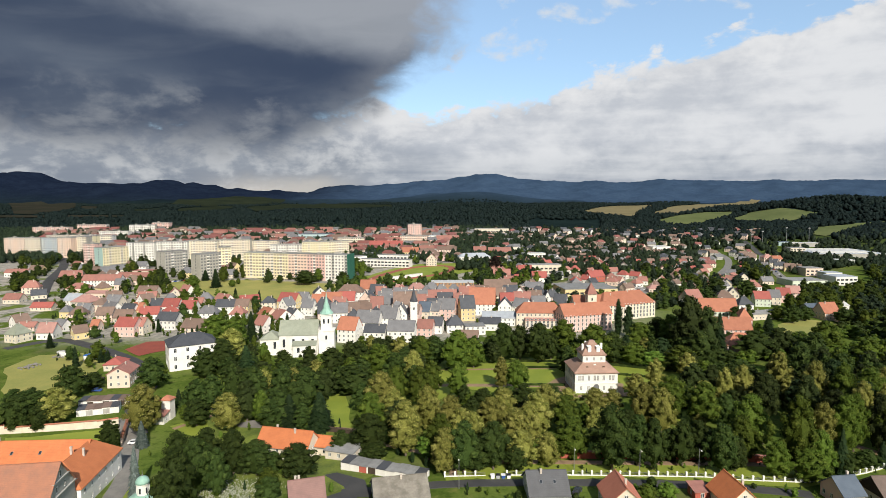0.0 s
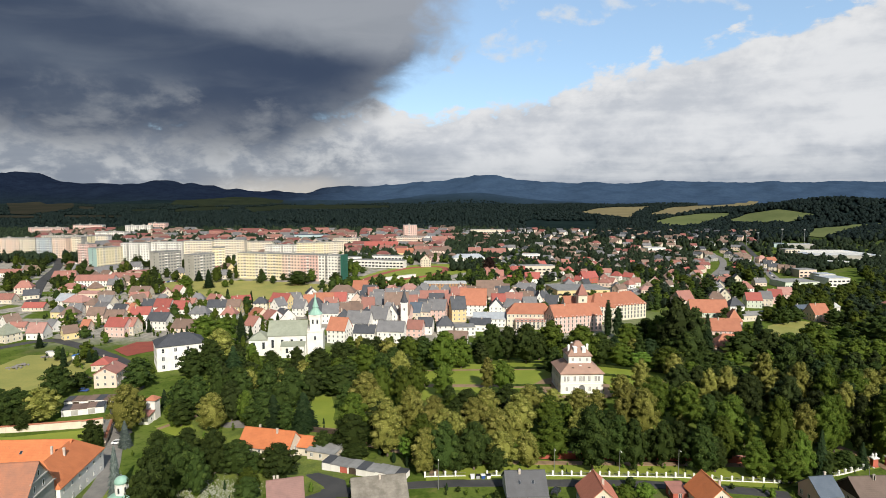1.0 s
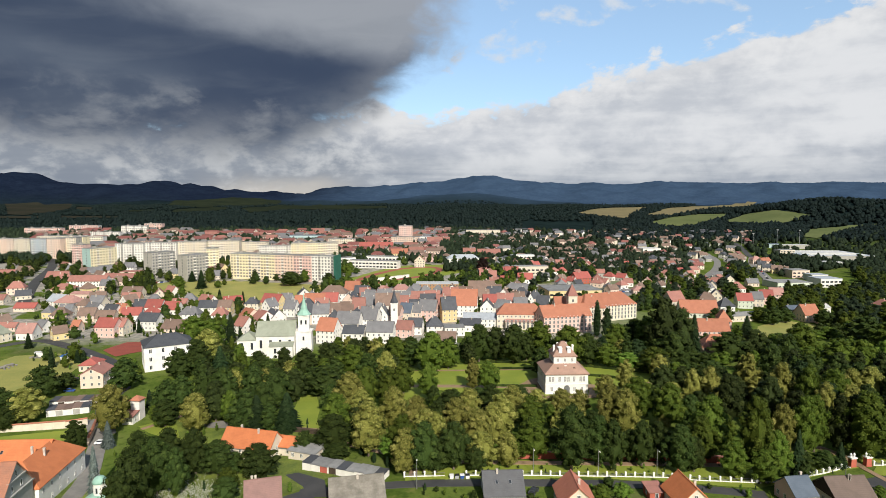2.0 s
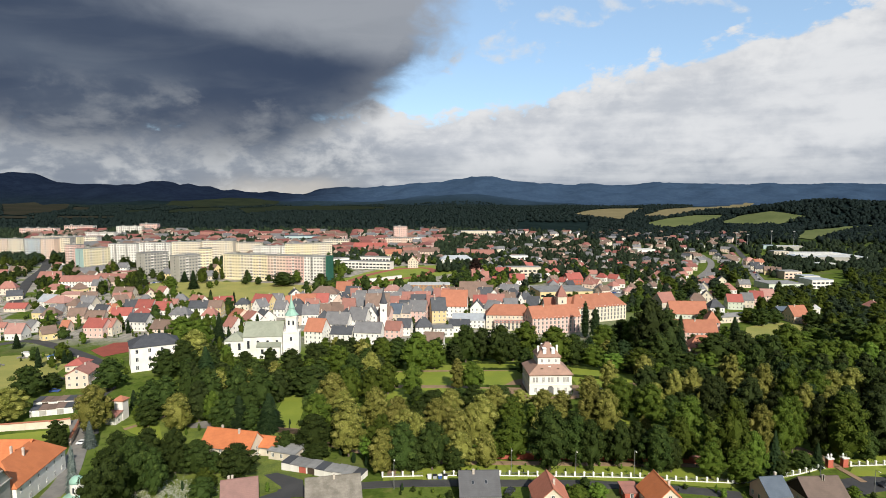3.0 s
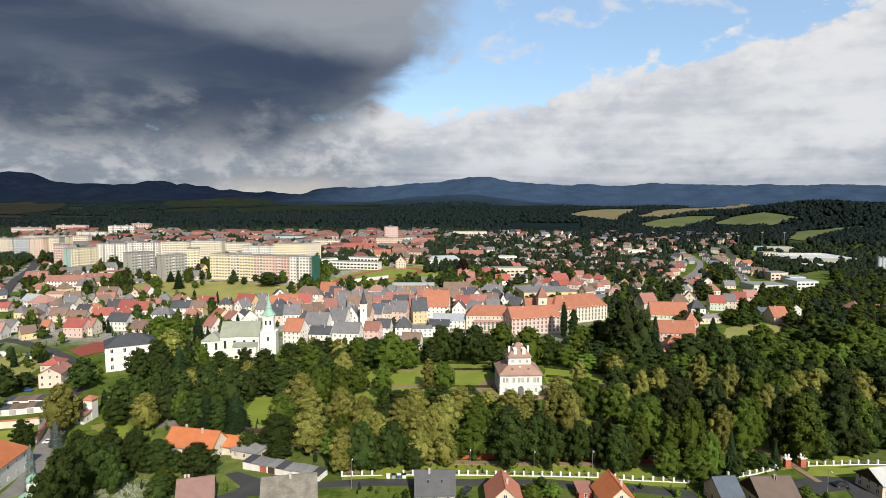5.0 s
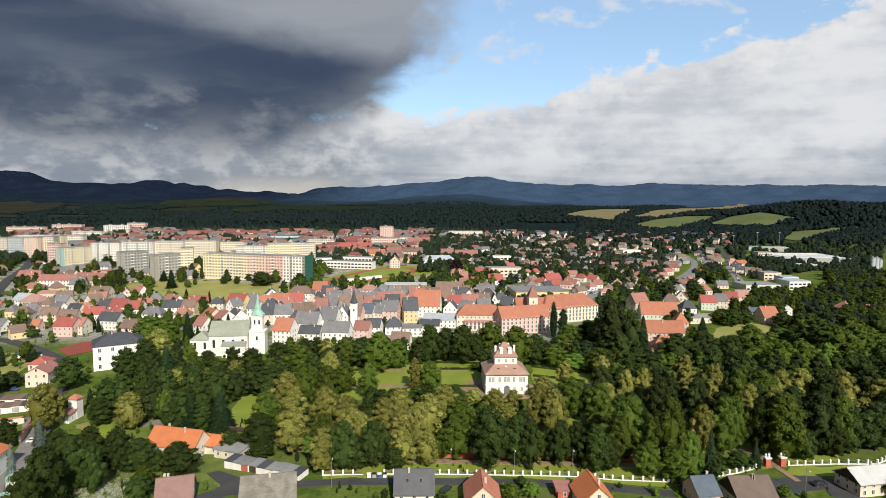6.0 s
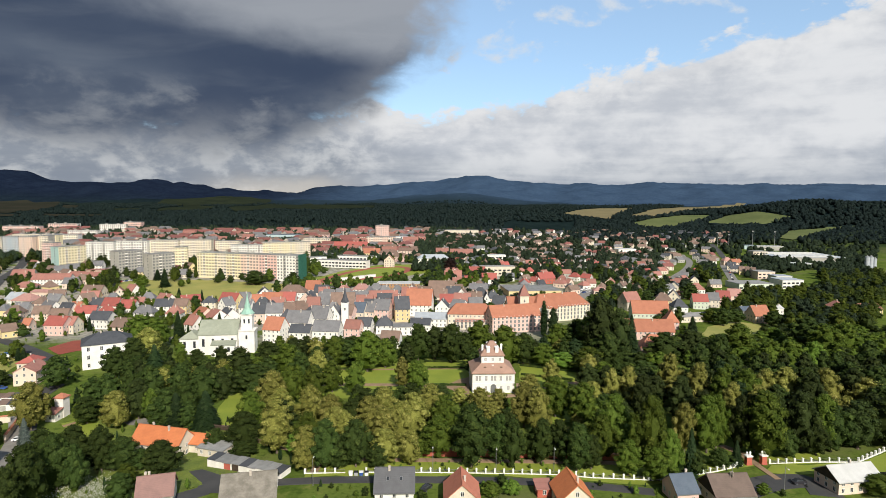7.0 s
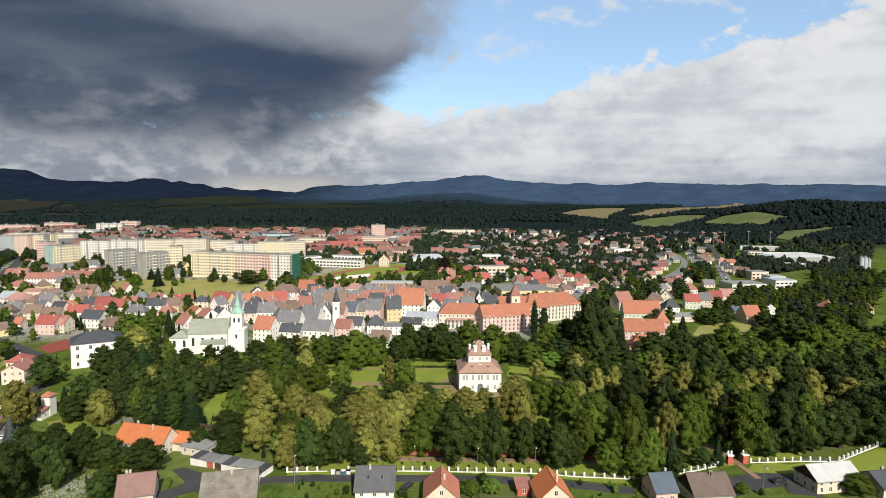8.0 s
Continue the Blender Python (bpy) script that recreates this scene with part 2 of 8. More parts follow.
PALE_GLASS = shade("curtained_window_glass", c3(0.26, 0.26, 0.25), c3(0.36, 0.35, 0.33), rough=0.15, bump=0, spec=0.6)
GLASS = shade("dark_window_glass", c3(0.03, 0.035, 0.04), c3(0.05, 0.055, 0.06), rough=0.12, bump=0, spec=0.6)
PANE = shade("far_window_glass", c3(0.11, 0.115, 0.12), c3(0.19, 0.19, 0.185), rough=0.2, scale=0.4, bump=0, spec=0.5)
FRAME = shade("white_window_frame", c3(0.75, 0.75, 0.72), c3(0.68, 0.68, 0.65), rough=0.5)
CHIM = shade("chimney_render", c3(0.55, 0.50, 0.44), c3(0.42, 0.36, 0.30), scale=1.0)
WOOD = shade("dark_wood", c3(0.10, 0.06, 0.035), c3(0.07, 0.045, 0.03), scale=1.0)
BARK = shade("bark", c3(0.16, 0.13, 0.10), c3(0.09, 0.07, 0.055), scale=1.5, fine=6, bump=0.6)
ASPHALT = shade("asphalt", c3(0.050, 0.050, 0.052), c3(0.070, 0.069, 0.067), scale=0.12, rough=0.8)
PAVING = shade("grey_paving", c3(0.24, 0.225, 0.20), c3(0.18, 0.17, 0.155), scale=0.3)
GRAVEL = shade("reddish_gravel", c3(0.32, 0.215, 0.135), c3(0.24, 0.165, 0.10), scale=0.4)
WHITE = shade("white_paint", c3(0.80, 0.80, 0.77), c3(0.72, 0.71, 0.67), scale=1.2)
METAL = shade("galvanised_steel", c3(0.35, 0.35, 0.35), c3(0.28, 0.28, 0.28), rough=0.45, metal=0.6)
LAWN = shade("mown_lawn", c3(0.235, 0.275, 0.036), c3(0.185, 0.235, 0.030), scale=0.10, fine=3.0, bump=0.5, dist=0.2)
MEADOW = shade("dry_meadow", c3(0.33, 0.30, 0.085), c3(0.235, 0.245, 0.065), scale=0.05, fine=1.2, bump=0.5, dist=0.2)
# haze over the right-hand fields is paled into both field colours
FIELD = shade("green_field", c3(0.130, 0.150, 0.062), c3(0.100, 0.122, 0.050), scale=0.02, fine=0.2, bump=0, rough=1.0, spec=0.0)
STUBBLE = shade("ripe_corn_field", c3(0.22, 0.185, 0.100), c3(0.175, 0.15, 0.082), scale=0.02, fine=0.2, bump=0, rough=1.0, spec=0.0)
# brown and green fields on the left, cloud shadow darkened into the colour
SHADED_BROWN = shade("shaded_brown_field", c3(0.040, 0.036, 0.026), c3(0.024, 0.027, 0.019), scale=0.006, fine=0.2, bump=0, rough=1.0, spec=0.0)
SHADED_GREEN = shade("shaded_green_field", c3(0.026, 0.033, 0.019), c3(0.017, 0.023, 0.015), scale=0.015, fine=0.2, bump=0, rough=1.0, spec=0.0)
ROUGH = shade("rough_grass", c3(0.175, 0.215, 0.036), c3(0.085, 0.120, 0.022), scale=0.16, fine=1.6, bump=0.8, dist=0.4)
BLOOM = shade("white_umbels", c3(0.55, 0.55, 0.45), c3(0.40, 0.42, 0.30), scale=2.0)
LEAF = {
    "dark": foliage("dark_leaves", c3(0.028, 0.046, 0.011), c3(0.055, 0.080, 0.018), c3(0.092, 0.120, 0.027)),
    "mid": foliage("green_leaves", c3(0.052, 0.080, 0.011), c3(0.098, 0.132, 0.019), c3(0.155, 0.185, 0.030)),
    "lime": foliage("lime_blossom_leaves", c3(0.125, 0.132, 0.026), c3(0.265, 0.255, 0.062), c3(0.43, 0.395, 0.125)),
    "light": foliage("pale_green_leaves", c3(0.075, 0.125, 0.017), c3(0.135, 0.200, 0.030), c3(0.20, 0.265, 0.048)),
    # deep green trees; also carries painted cloud shade on the park's right side
    "shade": foliage("deep_green_shaded_leaves", c3(0.026, 0.038, 0.011), c3(0.048, 0.066, 0.018), c3(0.078, 0.098, 0.026)),
    # far: cloud shade and blue distance haze put into the leaf colour
    "far": foliage("shaded_far_leaves", c3(0.0105, 0.0185, 0.0165), c3(0.014, 0.024, 0.021), c3(0.018, 0.030, 0.024)),
    # suburb leaves: blue of haze and cloud shadow mixed into the colour
    "hazy": foliage("blue_hazed_leaves", c3(0.024, 0.040, 0.022), c3(0.040, 0.061, 0.032), c3(0.060, 0.084, 0.042)),
    "fir": foliage("fir_needles", c3(0.018, 0.034, 0.013), c3(0.034, 0.058, 0.020), c3(0.055, 0.080, 0.030)),
    "spruce": foliage("blue_spruce_needles", c3(0.085, 0.112, 0.100), c3(0.155, 0.190, 0.168), c3(0.23, 0.265, 0.24)),
    "copper": foliage("copper_beech_leaves", c3(0.016, 0.010, 0.009), c3(0.030, 0.016, 0.013), c3(0.045, 0.024, 0.018)),
}

# ---- the lie of the land ----
NEAR_L = ((-400, 400, 520, 700, 900, 1150, 1400, 1900, 5000), (0, 0, 6, 10, 20, 30, 42, 56, 70))
NEAR_R = ((-400, 300, 380, 550, 870, 990, 1200, 1420, 1900, 5000), (0, 0, -3, 1, 1, 18, 28, 40, 54, 70))
LEFT_RANGE = ([-4600, -3544, -2820, -2657, -2460, -2279, -2098, -1952, -1789, -1626, -1373, -1083, -866, -648, -285, 100],
              [300, 277, 256, 249, 195, 191, 181, 188, 199, 181, 153, 131, 113, 110, 80, 0])
RIGHT_RANGE = ([-1700, -1294, -1035, -926, -775, -602, -343, -127, 23, 88, 260, 381, 519, 735, 950, 1166, 1381, 1639, 1941, 2243, 2544, 2803, 3017, 3397, 4179, 5200],
               [60, 101, 119, 153, 184, 175, 193, 214, 214, 240, 257, 266, 232, 211, 198, 207, 190, 216, 208, 199, 208, 196, 213, 200, 210, 200])
FOOTHILL = ([-2100, -1671, -1323, -1002, -683, -416, -202, -42, 64, 224, 384, 598, 812, 1100], [40, 62, 82, 90, 76, 80, 86, 107, 114, 105, 86, 71, 50, 30])
WOODED_HILL = ([640, 738, 803, 855, 893, 932, 985, 1048, 1219, 1500, 2200], [20, 50, 64, 68, 75, 78, 74, 71, 77, 70, 60])


def land(x, y):
    """Height of the ground, for numbers or arrays."""
    x, y = np.asarray(x, float), np.asarray(y, float)
    s = np.clip(x / 350, 0, 1)
    s = s * s * (3 - 2 * s)
    z = np.interp(y, *NEAR_L) * (1 - s) + np.interp(y, *NEAR_R) * s
    dip = ((x + 112) / 75) ** 2 + ((y - 190) / 62) ** 2
    z = z - 4.0 * np.exp(-dip)
    for (px, pz), y0, front, back in ((LEFT_RANGE, 3950, 900, 600), (RIGHT_RANGE, 4700, 1100, 500), (FOOTHILL, 2900, 480, 500), (WOODED_HILL, 1420, 250, 420)):
        d = (y - y0) / np.where(y < y0, front, back)
        bump = np.interp(x, px, pz) * np.exp(-d * d)
        z = np.where(bump > 12, np.maximum(z, bump), z)
    return z


def gz(x, y):
    return float(land(x, y))


def rough_hills(x, y):
    """Small spurs and gullies on the far slopes."""
    amp = np.clip((y - 1900) / 2200, 0, 1) * 14
    crest = np.clip((y - 2600) / 1200, 0, 1) * (5 * np.sin(x * 0.019 + 0.5) * np.sin(x * 0.047) + 3 * np.sin(x * 0.034 + 2.1) * np.sin(x * 0.011 + y * 0.006))
    return crest + amp * (np.sin(x * 0.011 + y * 0.004) * np.sin(x * 0.0043 - y * 0.009 + 1.3) + 0.5 * np.sin(x * 0.027 + 0.8) * np.sin(y * 0.021 + x * 0.006) - 0.6) * np.clip((4650 - y) / 250, 0, 1)


def ground_material():
    m = bpy.data.materials.new("grass_and_hazy_forest_ground")
    m.use_nodes = True
    k = Nodes(m.node_tree)
    out, b = k.n("ShaderNodeOutputMaterial"), k.n("ShaderNodeBsdfPrincipled")
    pos = k.n("ShaderNodeTexCoord").outputs["Object"]
    sep = k.n("ShaderNodeSeparateXYZ")
    k.put(sep.inputs[0], pos)
    x, y, z = sep.outputs
    near = k.mix(k.step(k.add(k.mul(k.noise(pos, 0.05, 4), 0.7), k.mul(k.noise(pos, 0.9, 3), 0.3)), 0.38, 0.62), c3(0.072, 0.110, 0.020), c3(0.125, 0.165, 0.034))
    near = k.mix(k.mul(k.step(k.noise(pos, 0.28, 5, 0.7), 0.50, 0.66), 0.7), near, c3(0.045, 0.075, 0.014))
    near = k.mix(k.mul(k.step(k.noise(pos, 0.13, 5, 0.7, 0.4), 0.55, 0.70), 0.6), near, c3(0.19, 0.185, 0.055))
    near = k.mix(k.mul(k.step(k.noise(pos, 0.02, 4), 0.52, 0.66), 0.35), near, c3(0.16, 0.135, 0.085))
    paved = k.mix(k.step(k.noise(pos, 0.22, 3), 0.4, 0.6), c3(0.38, 0.35, 0.30), c3(0.26, 0.245, 0.215))
    built = k.mul(k.step(y, 325.0, 370.0), k.step(k.add(x, k.mul(y, -0.28)), 60.0, -40.0))
    near = k.mix(k.mul(built, k.step(k.noise(pos, 0.035, 4, 0.6, 0.6), 0.41, 0.50)), near, paved)
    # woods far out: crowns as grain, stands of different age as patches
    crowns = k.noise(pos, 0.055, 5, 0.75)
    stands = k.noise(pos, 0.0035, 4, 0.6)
    # cloud shade over the far woods is put into these dark colours
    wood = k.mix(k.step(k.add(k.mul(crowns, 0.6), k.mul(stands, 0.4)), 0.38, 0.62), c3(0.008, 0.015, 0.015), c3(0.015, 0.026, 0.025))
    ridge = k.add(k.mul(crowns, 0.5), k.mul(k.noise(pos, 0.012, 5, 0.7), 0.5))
    # blue haze of distance painted into the colour of the far ranges
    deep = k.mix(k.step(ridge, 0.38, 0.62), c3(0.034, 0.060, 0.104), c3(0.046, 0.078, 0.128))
    # left range: darker copy, with haze and cloud shade both in the colour
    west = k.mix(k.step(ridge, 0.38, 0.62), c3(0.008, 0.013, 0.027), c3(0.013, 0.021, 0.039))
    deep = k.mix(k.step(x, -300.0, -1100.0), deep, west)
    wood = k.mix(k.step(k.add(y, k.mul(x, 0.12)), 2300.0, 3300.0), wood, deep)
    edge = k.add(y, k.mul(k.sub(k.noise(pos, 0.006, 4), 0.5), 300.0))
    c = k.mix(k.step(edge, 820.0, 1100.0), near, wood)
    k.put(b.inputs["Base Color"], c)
    b.inputs["Roughness"].default_value, b.inputs["Specular IOR Level"].default_value = 1.0, 0.0
    bm = k.n("ShaderNodeBump")
    bm.inputs["Strength"].default_value, bm.inputs["Distance"].default_value = 0.6, 4.0
    k.put(bm.inputs["Height"], k.mul(crowns, k.step(edge, 820.0, 1500.0)))
    k.put(b.inputs["Normal"], bm.outputs[0])
    k.t.links.new(b.outputs[0], out.inputs[0])
    return m


def make_ground():
    ys = np.concatenate([np.linspace(-420, 90, 18), np.linspace(100, 300, 41), np.linspace(310, 1000, 70), np.linspace(1015, 2000, 66), np.linspace(2025, 4900, 116)])
    us = np.linspace(-1, 1, 281)
    yy, uu = np.meshgrid(ys, us, indexing="ij")
    half = 700 + np.clip(yy, 0, None) * 1.05
    xx = uu * half
    zz = land(xx, yy) + rough_hills(xx, yy)
    n, w = yy.shape
    me = bpy.data.meshes.new("ground")
    i = np.arange(n * w).reshape(n, w)
    quads = np.stack([i[:-1, :-1], i[:-1, 1:], i[1:, 1:], i[1:, :-1]], -1).reshape(-1, 4)
    me.from_pydata(np.stack([xx, yy, zz], -1).reshape(-1, 3).tolist(), [], quads.tolist())
    me.polygons.foreach_set("use_smooth", [True] * len(me.polygons))
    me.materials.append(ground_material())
    tagged(new("ground", me), "green valley floor rising to wooded hills with painted haze and cloud shade", "ground", kind="structure")


make_ground()


TAKEN = []      # ground already built on: x, y, radius


# ---- mesh helpers ----
class Mesh:
    """Collects faces with a material slot each."""

    def __init__(self):
        self.v, self.f, self.m = [], [], []

    def face(self, pts, m=0):
        i = len(self.v)
        self.v += [tuple(p) for p in pts]
        self.f.append(tuple(range(i, i + len(pts))))
        self.m.append(m)

    def box(self, x0, x1, y0, y1, z0, z1, m=0):
        i = len(self.v)
        self.v += [(x0, y0, z0), (x1, y0, z0), (x1, y1, z0), (x0, y1, z0), (x0, y0, z1), (x1, y0, z1), (x1, y1, z1), (x0, y1, z1)]
        self.f += [tuple(i + j for j in q) for q in ((0, 3, 2, 1), (4, 5, 6, 7), (0, 1, 5, 4), (1, 2, 6, 5), (2, 3, 7, 6), (3, 0, 4, 7))]
        self.m += [m] * 6

    def slab(self, pts, t, m=0):
        """A plate of thickness t under the polygon pts."""
        i, k = len(self.v), len(pts)
        self.v += [tuple(p) for p in pts] + [(p[0], p[1], p[2] - t) for p in pts]
        self.f += [tuple(range(i, i + k)), tuple(range(i + 2 * k - 1, i + k - 1, -1))]
        self.f += [(i + k + j, i + k + (j + 1) % k, i + (j + 1) % k, i + j) for j in range(k)]
        self.m += [m] * (k + 2)

    def lathe(self, prof, n=12, m=0, cx=0.0, cy=0.0):
        """Rings from (radius, z) pairs."""
        i = len(self.v)
        for r, z in prof:
            self.v += [(cx + r * math.cos(2 * math.pi * j / n), cy + r * math.sin(2 * math.pi * j / n), z) for j in range(n)]
        for a in range(len(prof) - 1):
            for j in range(n):
                p, q = i + a * n + j, i + a * n + (j + 1) % n
                self.f.append((p, q, q + n, p + n))
                self.m.append(m)
        self.f += [tuple(range(i + n - 1, i - 1, -1)), tuple(range(i + (len(prof) - 1) * n, i + len(prof) * n))]
        self.m += [m, m]

    def data(self, name, mats, smooth=False):
        me = bpy.data.meshes.new(name)
        me.from_pydata(self.v, [], self.f)
        for mt in mats:
            me.materials.append(mt)
        me.polygons.foreach_set("material_index", self.m)
        if smooth:
            me.polygons.foreach_set("use_smooth", [True] * len(me.polygons))
        return me


def part(name, mesh, mats, parent=None, label="", at=None, smooth=False):
    """Links a Mesh (or ready mesh data) as one object under a thing or a part."""
    me = mesh if isinstance(mesh, bpy.types.Mesh) else mesh.data(name, mats if isinstance(mats, (list, tuple)) else [mats], smooth)
    ob = new(name, me)
    ob.parent = parent
    if at is not None:
        ob.matrix_basis = at
    return tagged(ob, label)


def thing(name, m, label, category, group="", kind=""):
    ob = new(name)
    ob.empty_display_size = 0.5
    ob.matrix_basis = m
    return tagged(ob, label, category, group, kind)


def on_land(x, y, yaw=0.0, dz=0.0):
    return pose(x, y, gz(x, y) + dz, 0, 0, yaw)


def ribbon(name, pts, width, mat, label, category, lift=0.3, z=None, kind="structure"):
    """A road or path that follows the land along a smoothed line of points."""
    p = [Vector((a, b)) for a, b in pts]
    line = []
    for i in range(len(p) - 1):
        a, b, c, d = p[max(i - 1, 0)], p[i], p[i + 1], p[min(i + 2, len(p) - 1)]
        k = max(2, int((c - b).length / 5))
        for j in range(k):
            t = j / k
            line.append(0.5 * ((2 * b) + (c - a) * t + (2 * a - 5 * b + 4 * c - d) * t * t + (3 * b - a - 3 * c + d) * t ** 3))
    line.append(p[-1])
    me, rows = Mesh(), []
    if width >= 5:
        TAKEN.extend((q.x, q.y, width / 2 + 1.5) for q in line)
    for i, q in enumerate(line):
        d = (line[min(i + 1, len(line) - 1)] - line[max(i - 1, 0)]).normalized()
        nrm = Vector((-d.y, d.x)) * width / 2
        rows.append([(q + nrm * s).to_3d() for s in (-1, 1)])
    for r in rows:
        for v in r:
            v.z = gz(v.x, v.y) + lift
    for a, b in zip(rows, rows[1:]):
        me.slab([a[0], b[0], b[1], a[1]][::1], lift + 0.2)
    ob = part(name, me, mat)
    return tagged(ob, label, category, kind=kind)


def patch(name, pts, mat, label, category, lift=0.16, cell=8.0):
    """A plot of ground with its own cover, draped over the land."""
    rg, line = random.Random(int(pts[0][0] * 3 + pts[0][1])), []
    for (ax, ay), (bx, by) in zip(pts, pts[1:] + pts[:1]):
        k = max(1, int(math.hypot(bx - ax, by - ay) / cell))
        for i in range(k):
            o = cell * 0.16 if i else 0.0
            line.append((ax + (bx - ax) * i / k + rg.uniform(-o, o), ay + (by - ay) * i / k + rg.uniform(-o, o)))
    pts = line
    bm = bmesh.new()
    f = bm.faces.new([bm.verts.new((a, b, 0)) for a, b in pts])
    xs, ys = [a for a, b in pts], [b for a, b in pts]
    for lo, hi, co, no in ((min(xs), max(xs), (1, 0, 0), (1, 0, 0)), (min(ys), max(ys), (0, 1, 0), (0, 1, 0))):
        step = max(cell, (hi - lo) / 24)
        c = lo + step
        while c < hi:
            bmesh.ops.bisect_plane(bm, geom=bm.verts[:] + bm.edges[:] + bm.faces[:], plane_co=Vector(co) * c, plane_no=no)
            c += step
    for v in bm.verts:
        v.co.z = gz(v.co.x, v.co.y) + float(rough_hills(v.co.x, v.co.y)) + lift
    bm.normal_update()
    for f in bm.faces:
        if f.normal.z < 0:
            f.normal_flip()
    me = bpy.data.meshes.new(name)
    bm.to_mesh(me)
    bm.free()
    me.materials.append(mat)
    return tagged(new(name, me), label, category, kind="structure")


# ---- windows and houses ----
WINDOWS = {}


def window_mesh(w, h, bars=True, sash=None, pane=None):
    key = (round(w, 2), round(h, 2), bars, sash.name if sash else "", pane.name if pane else "")
    if key not in WINDOWS:
        me, e = Mesh(), min(0.09, w * 0.1)
        xs = [-w / 2, -w / 2 + e, -e / 2, e / 2, w / 2 - e, w / 2] if bars else [-w / 2, -w / 2 + e, w / 2 - e, w / 2]
        zs, n = [0, e, h - e, h], len(xs)
        me.v = [(x, y, z) for y in (-0.07, -0.01, 0.05) for z in zs for x in xs]
        k = 4 * n
        for r in range(3):
            for c in range(n - 1):
                p = r * n + c
                q = (p, p + 1, p + n + 1, p + n)
                if r == 1 and c % 2 == 1:
                    for i in range(4):
                        me.f.append((q[i], q[(i + 1) % 4], q[(i + 1) % 4] + k, q[i] + k))
                        me.m.append(0)
                    me.f.append(tuple(i + k for i in q))
                    me.m.append(1)
                else:
                    me.f.append(q)
                    me.m.append(0)
        rim = [0, n - 1, 4 * n - 1, 3 * n]
        for i in range(4):
            u, v = rim[i], rim[(i + 1) % 4]
            me.f.append((v, u, u + 2 * k, v + 2 * k))
            me.m.append(0)
        WINDOWS[key] = me.data("window", [sash or FRAME, pane or GLASS])
    return WINDOWS[key]


def wall_spots(w, d, h, floors, step, sides="flr", ww=1.0, wh=1.4, foot=0.9):
    """Places of windows: (x, y, z, yaw) on the front (-y), left, right and back walls."""
    out, fh = [], h / floors
    for s in sides:
        run = w if s in "fb" else d
        n = max(1, int((run - 0.6) / step))
        for fl in range(floors):
            z = fl * fh + min(foot, fh * 0.32)
            for i in range(n):
                a = (i + 0.5) * run / n - run / 2
                out.append({"f": (a, -d / 2, z, 0), "b": (-a, d / 2, z, 180), "l": (-w / 2, -a, z, -90), "r": (w / 2, a, z, 90)}[s])
    return out


def roof_mesh(w, d, h, rh, form, over=0.4, t=0.22):
    """Roof slabs over a w x d box of height h. form: x or y (ridge along it), hip, pent, flat."""
    me = Mesh()
    W, D = w / 2 + over, d / 2 + over
    if form == "x":
        zo = h - rh * over / (d / 2)
        me.slab([(-W, -D, zo + t), (W, -D, zo + t), (W, 0, h + rh + t), (-W, 0, h + rh + t)], t)
        me.slab([(-W, 0, h + rh + t), (W, 0, h + rh + t), (W, D, zo + t), (-W, D, zo + t)], t)
        me.box(-W, W, -0.14, 0.14, h + rh + t - 0.06, h + rh + t + 0.08)
    elif form == "y":
        zo = h - rh * over / (w / 2)
        me.slab([(-W, -D, zo + t), (0, -D, h + rh + t), (0, D, h + rh + t), (-W, D, zo + t)], t)
        me.slab([(0, -D, h + rh + t), (W, -D, zo + t), (W, D, zo + t), (0, D, h + rh + t)], t)
        me.box(-0.14, 0.14, -D, D, h + rh + t - 0.06, h + rh + t + 0.08)
    elif form == "hip":
        if w >= d:
            r, zo = w / 2 - d / 2 * 0.8, h - rh * over / (d / 2)
            a, b = (-r, 0, h + rh + t), (r, 0, h + rh + t)
        else:
            r, zo = d / 2 - w / 2 * 0.8, h - rh * over / (w / 2)
            a, b = (0, -r, h + rh + t), (0, r, h + rh + t)
        p = [(-W, -D, zo + t), (W, -D, zo + t), (W, D, zo + t), (-W, D, zo + t)]
        if w >= d:
            me.slab([p[0], p[1], b, a], t), me.slab([p[1], p[2], b], t), me.slab([p[2], p[3], a, b], t), me.slab([p[3], p[0], a], t)
        else:
            me.slab([p[0], p[1], a], t), me.slab([p[1], p[2], b, a], t), me.slab([p[2], p[3], b], t), me.slab([p[3], p[0], a, b], t)
    elif form == "pent":
        me.slab([(-W, -D, h + t), (W, -D, h + t), (W, D, h + rh + t), (-W, D, h + rh + t)], t)
    else:
        o = 0.15
        me.box(-w / 2 - o, w / 2 + o, -d / 2 - o, d / 2 + o, h + 0.003, h + 0.28)
        me.box(-w / 2 + 0.3, w / 2 - 0.3, -d / 2 + 0.3, d / 2 - 0.3, h + 0.28, h + 0.36)
    return me


def wall_mesh(w, d, h, rh, form):
    """Outer walls as a solid, with gables under the roof."""
    me = Mesh()
    x, y, b = w / 2, d / 2, -2.5
    me.box(-x, x, -y, y, b, h)
    if form == "x":
        me.face([(-x, y, h), (-x, -y, h), (-x, 0, h + rh)]), me.face([(x, -y, h), (x, y, h), (x, 0, h + rh)])
    elif form == "y":
        me.face([(-x, -y, h), (x, -y, h), (0, -y, h + rh)]), me.face([(x, y, h), (-x, y, h), (0, y, h + rh)])
    elif form == "pent":
        me.face([(-x, y, h), (-x, -y, h), (-x, y, h + rh)]), me.face([(x, -y, h), (x, y, h), (x, y, h + rh)])
        me.face([(x, y, h), (-x, y, h), (-x, y, h + rh), (x, y, h + rh)])
    return me


CHIMNEY = []


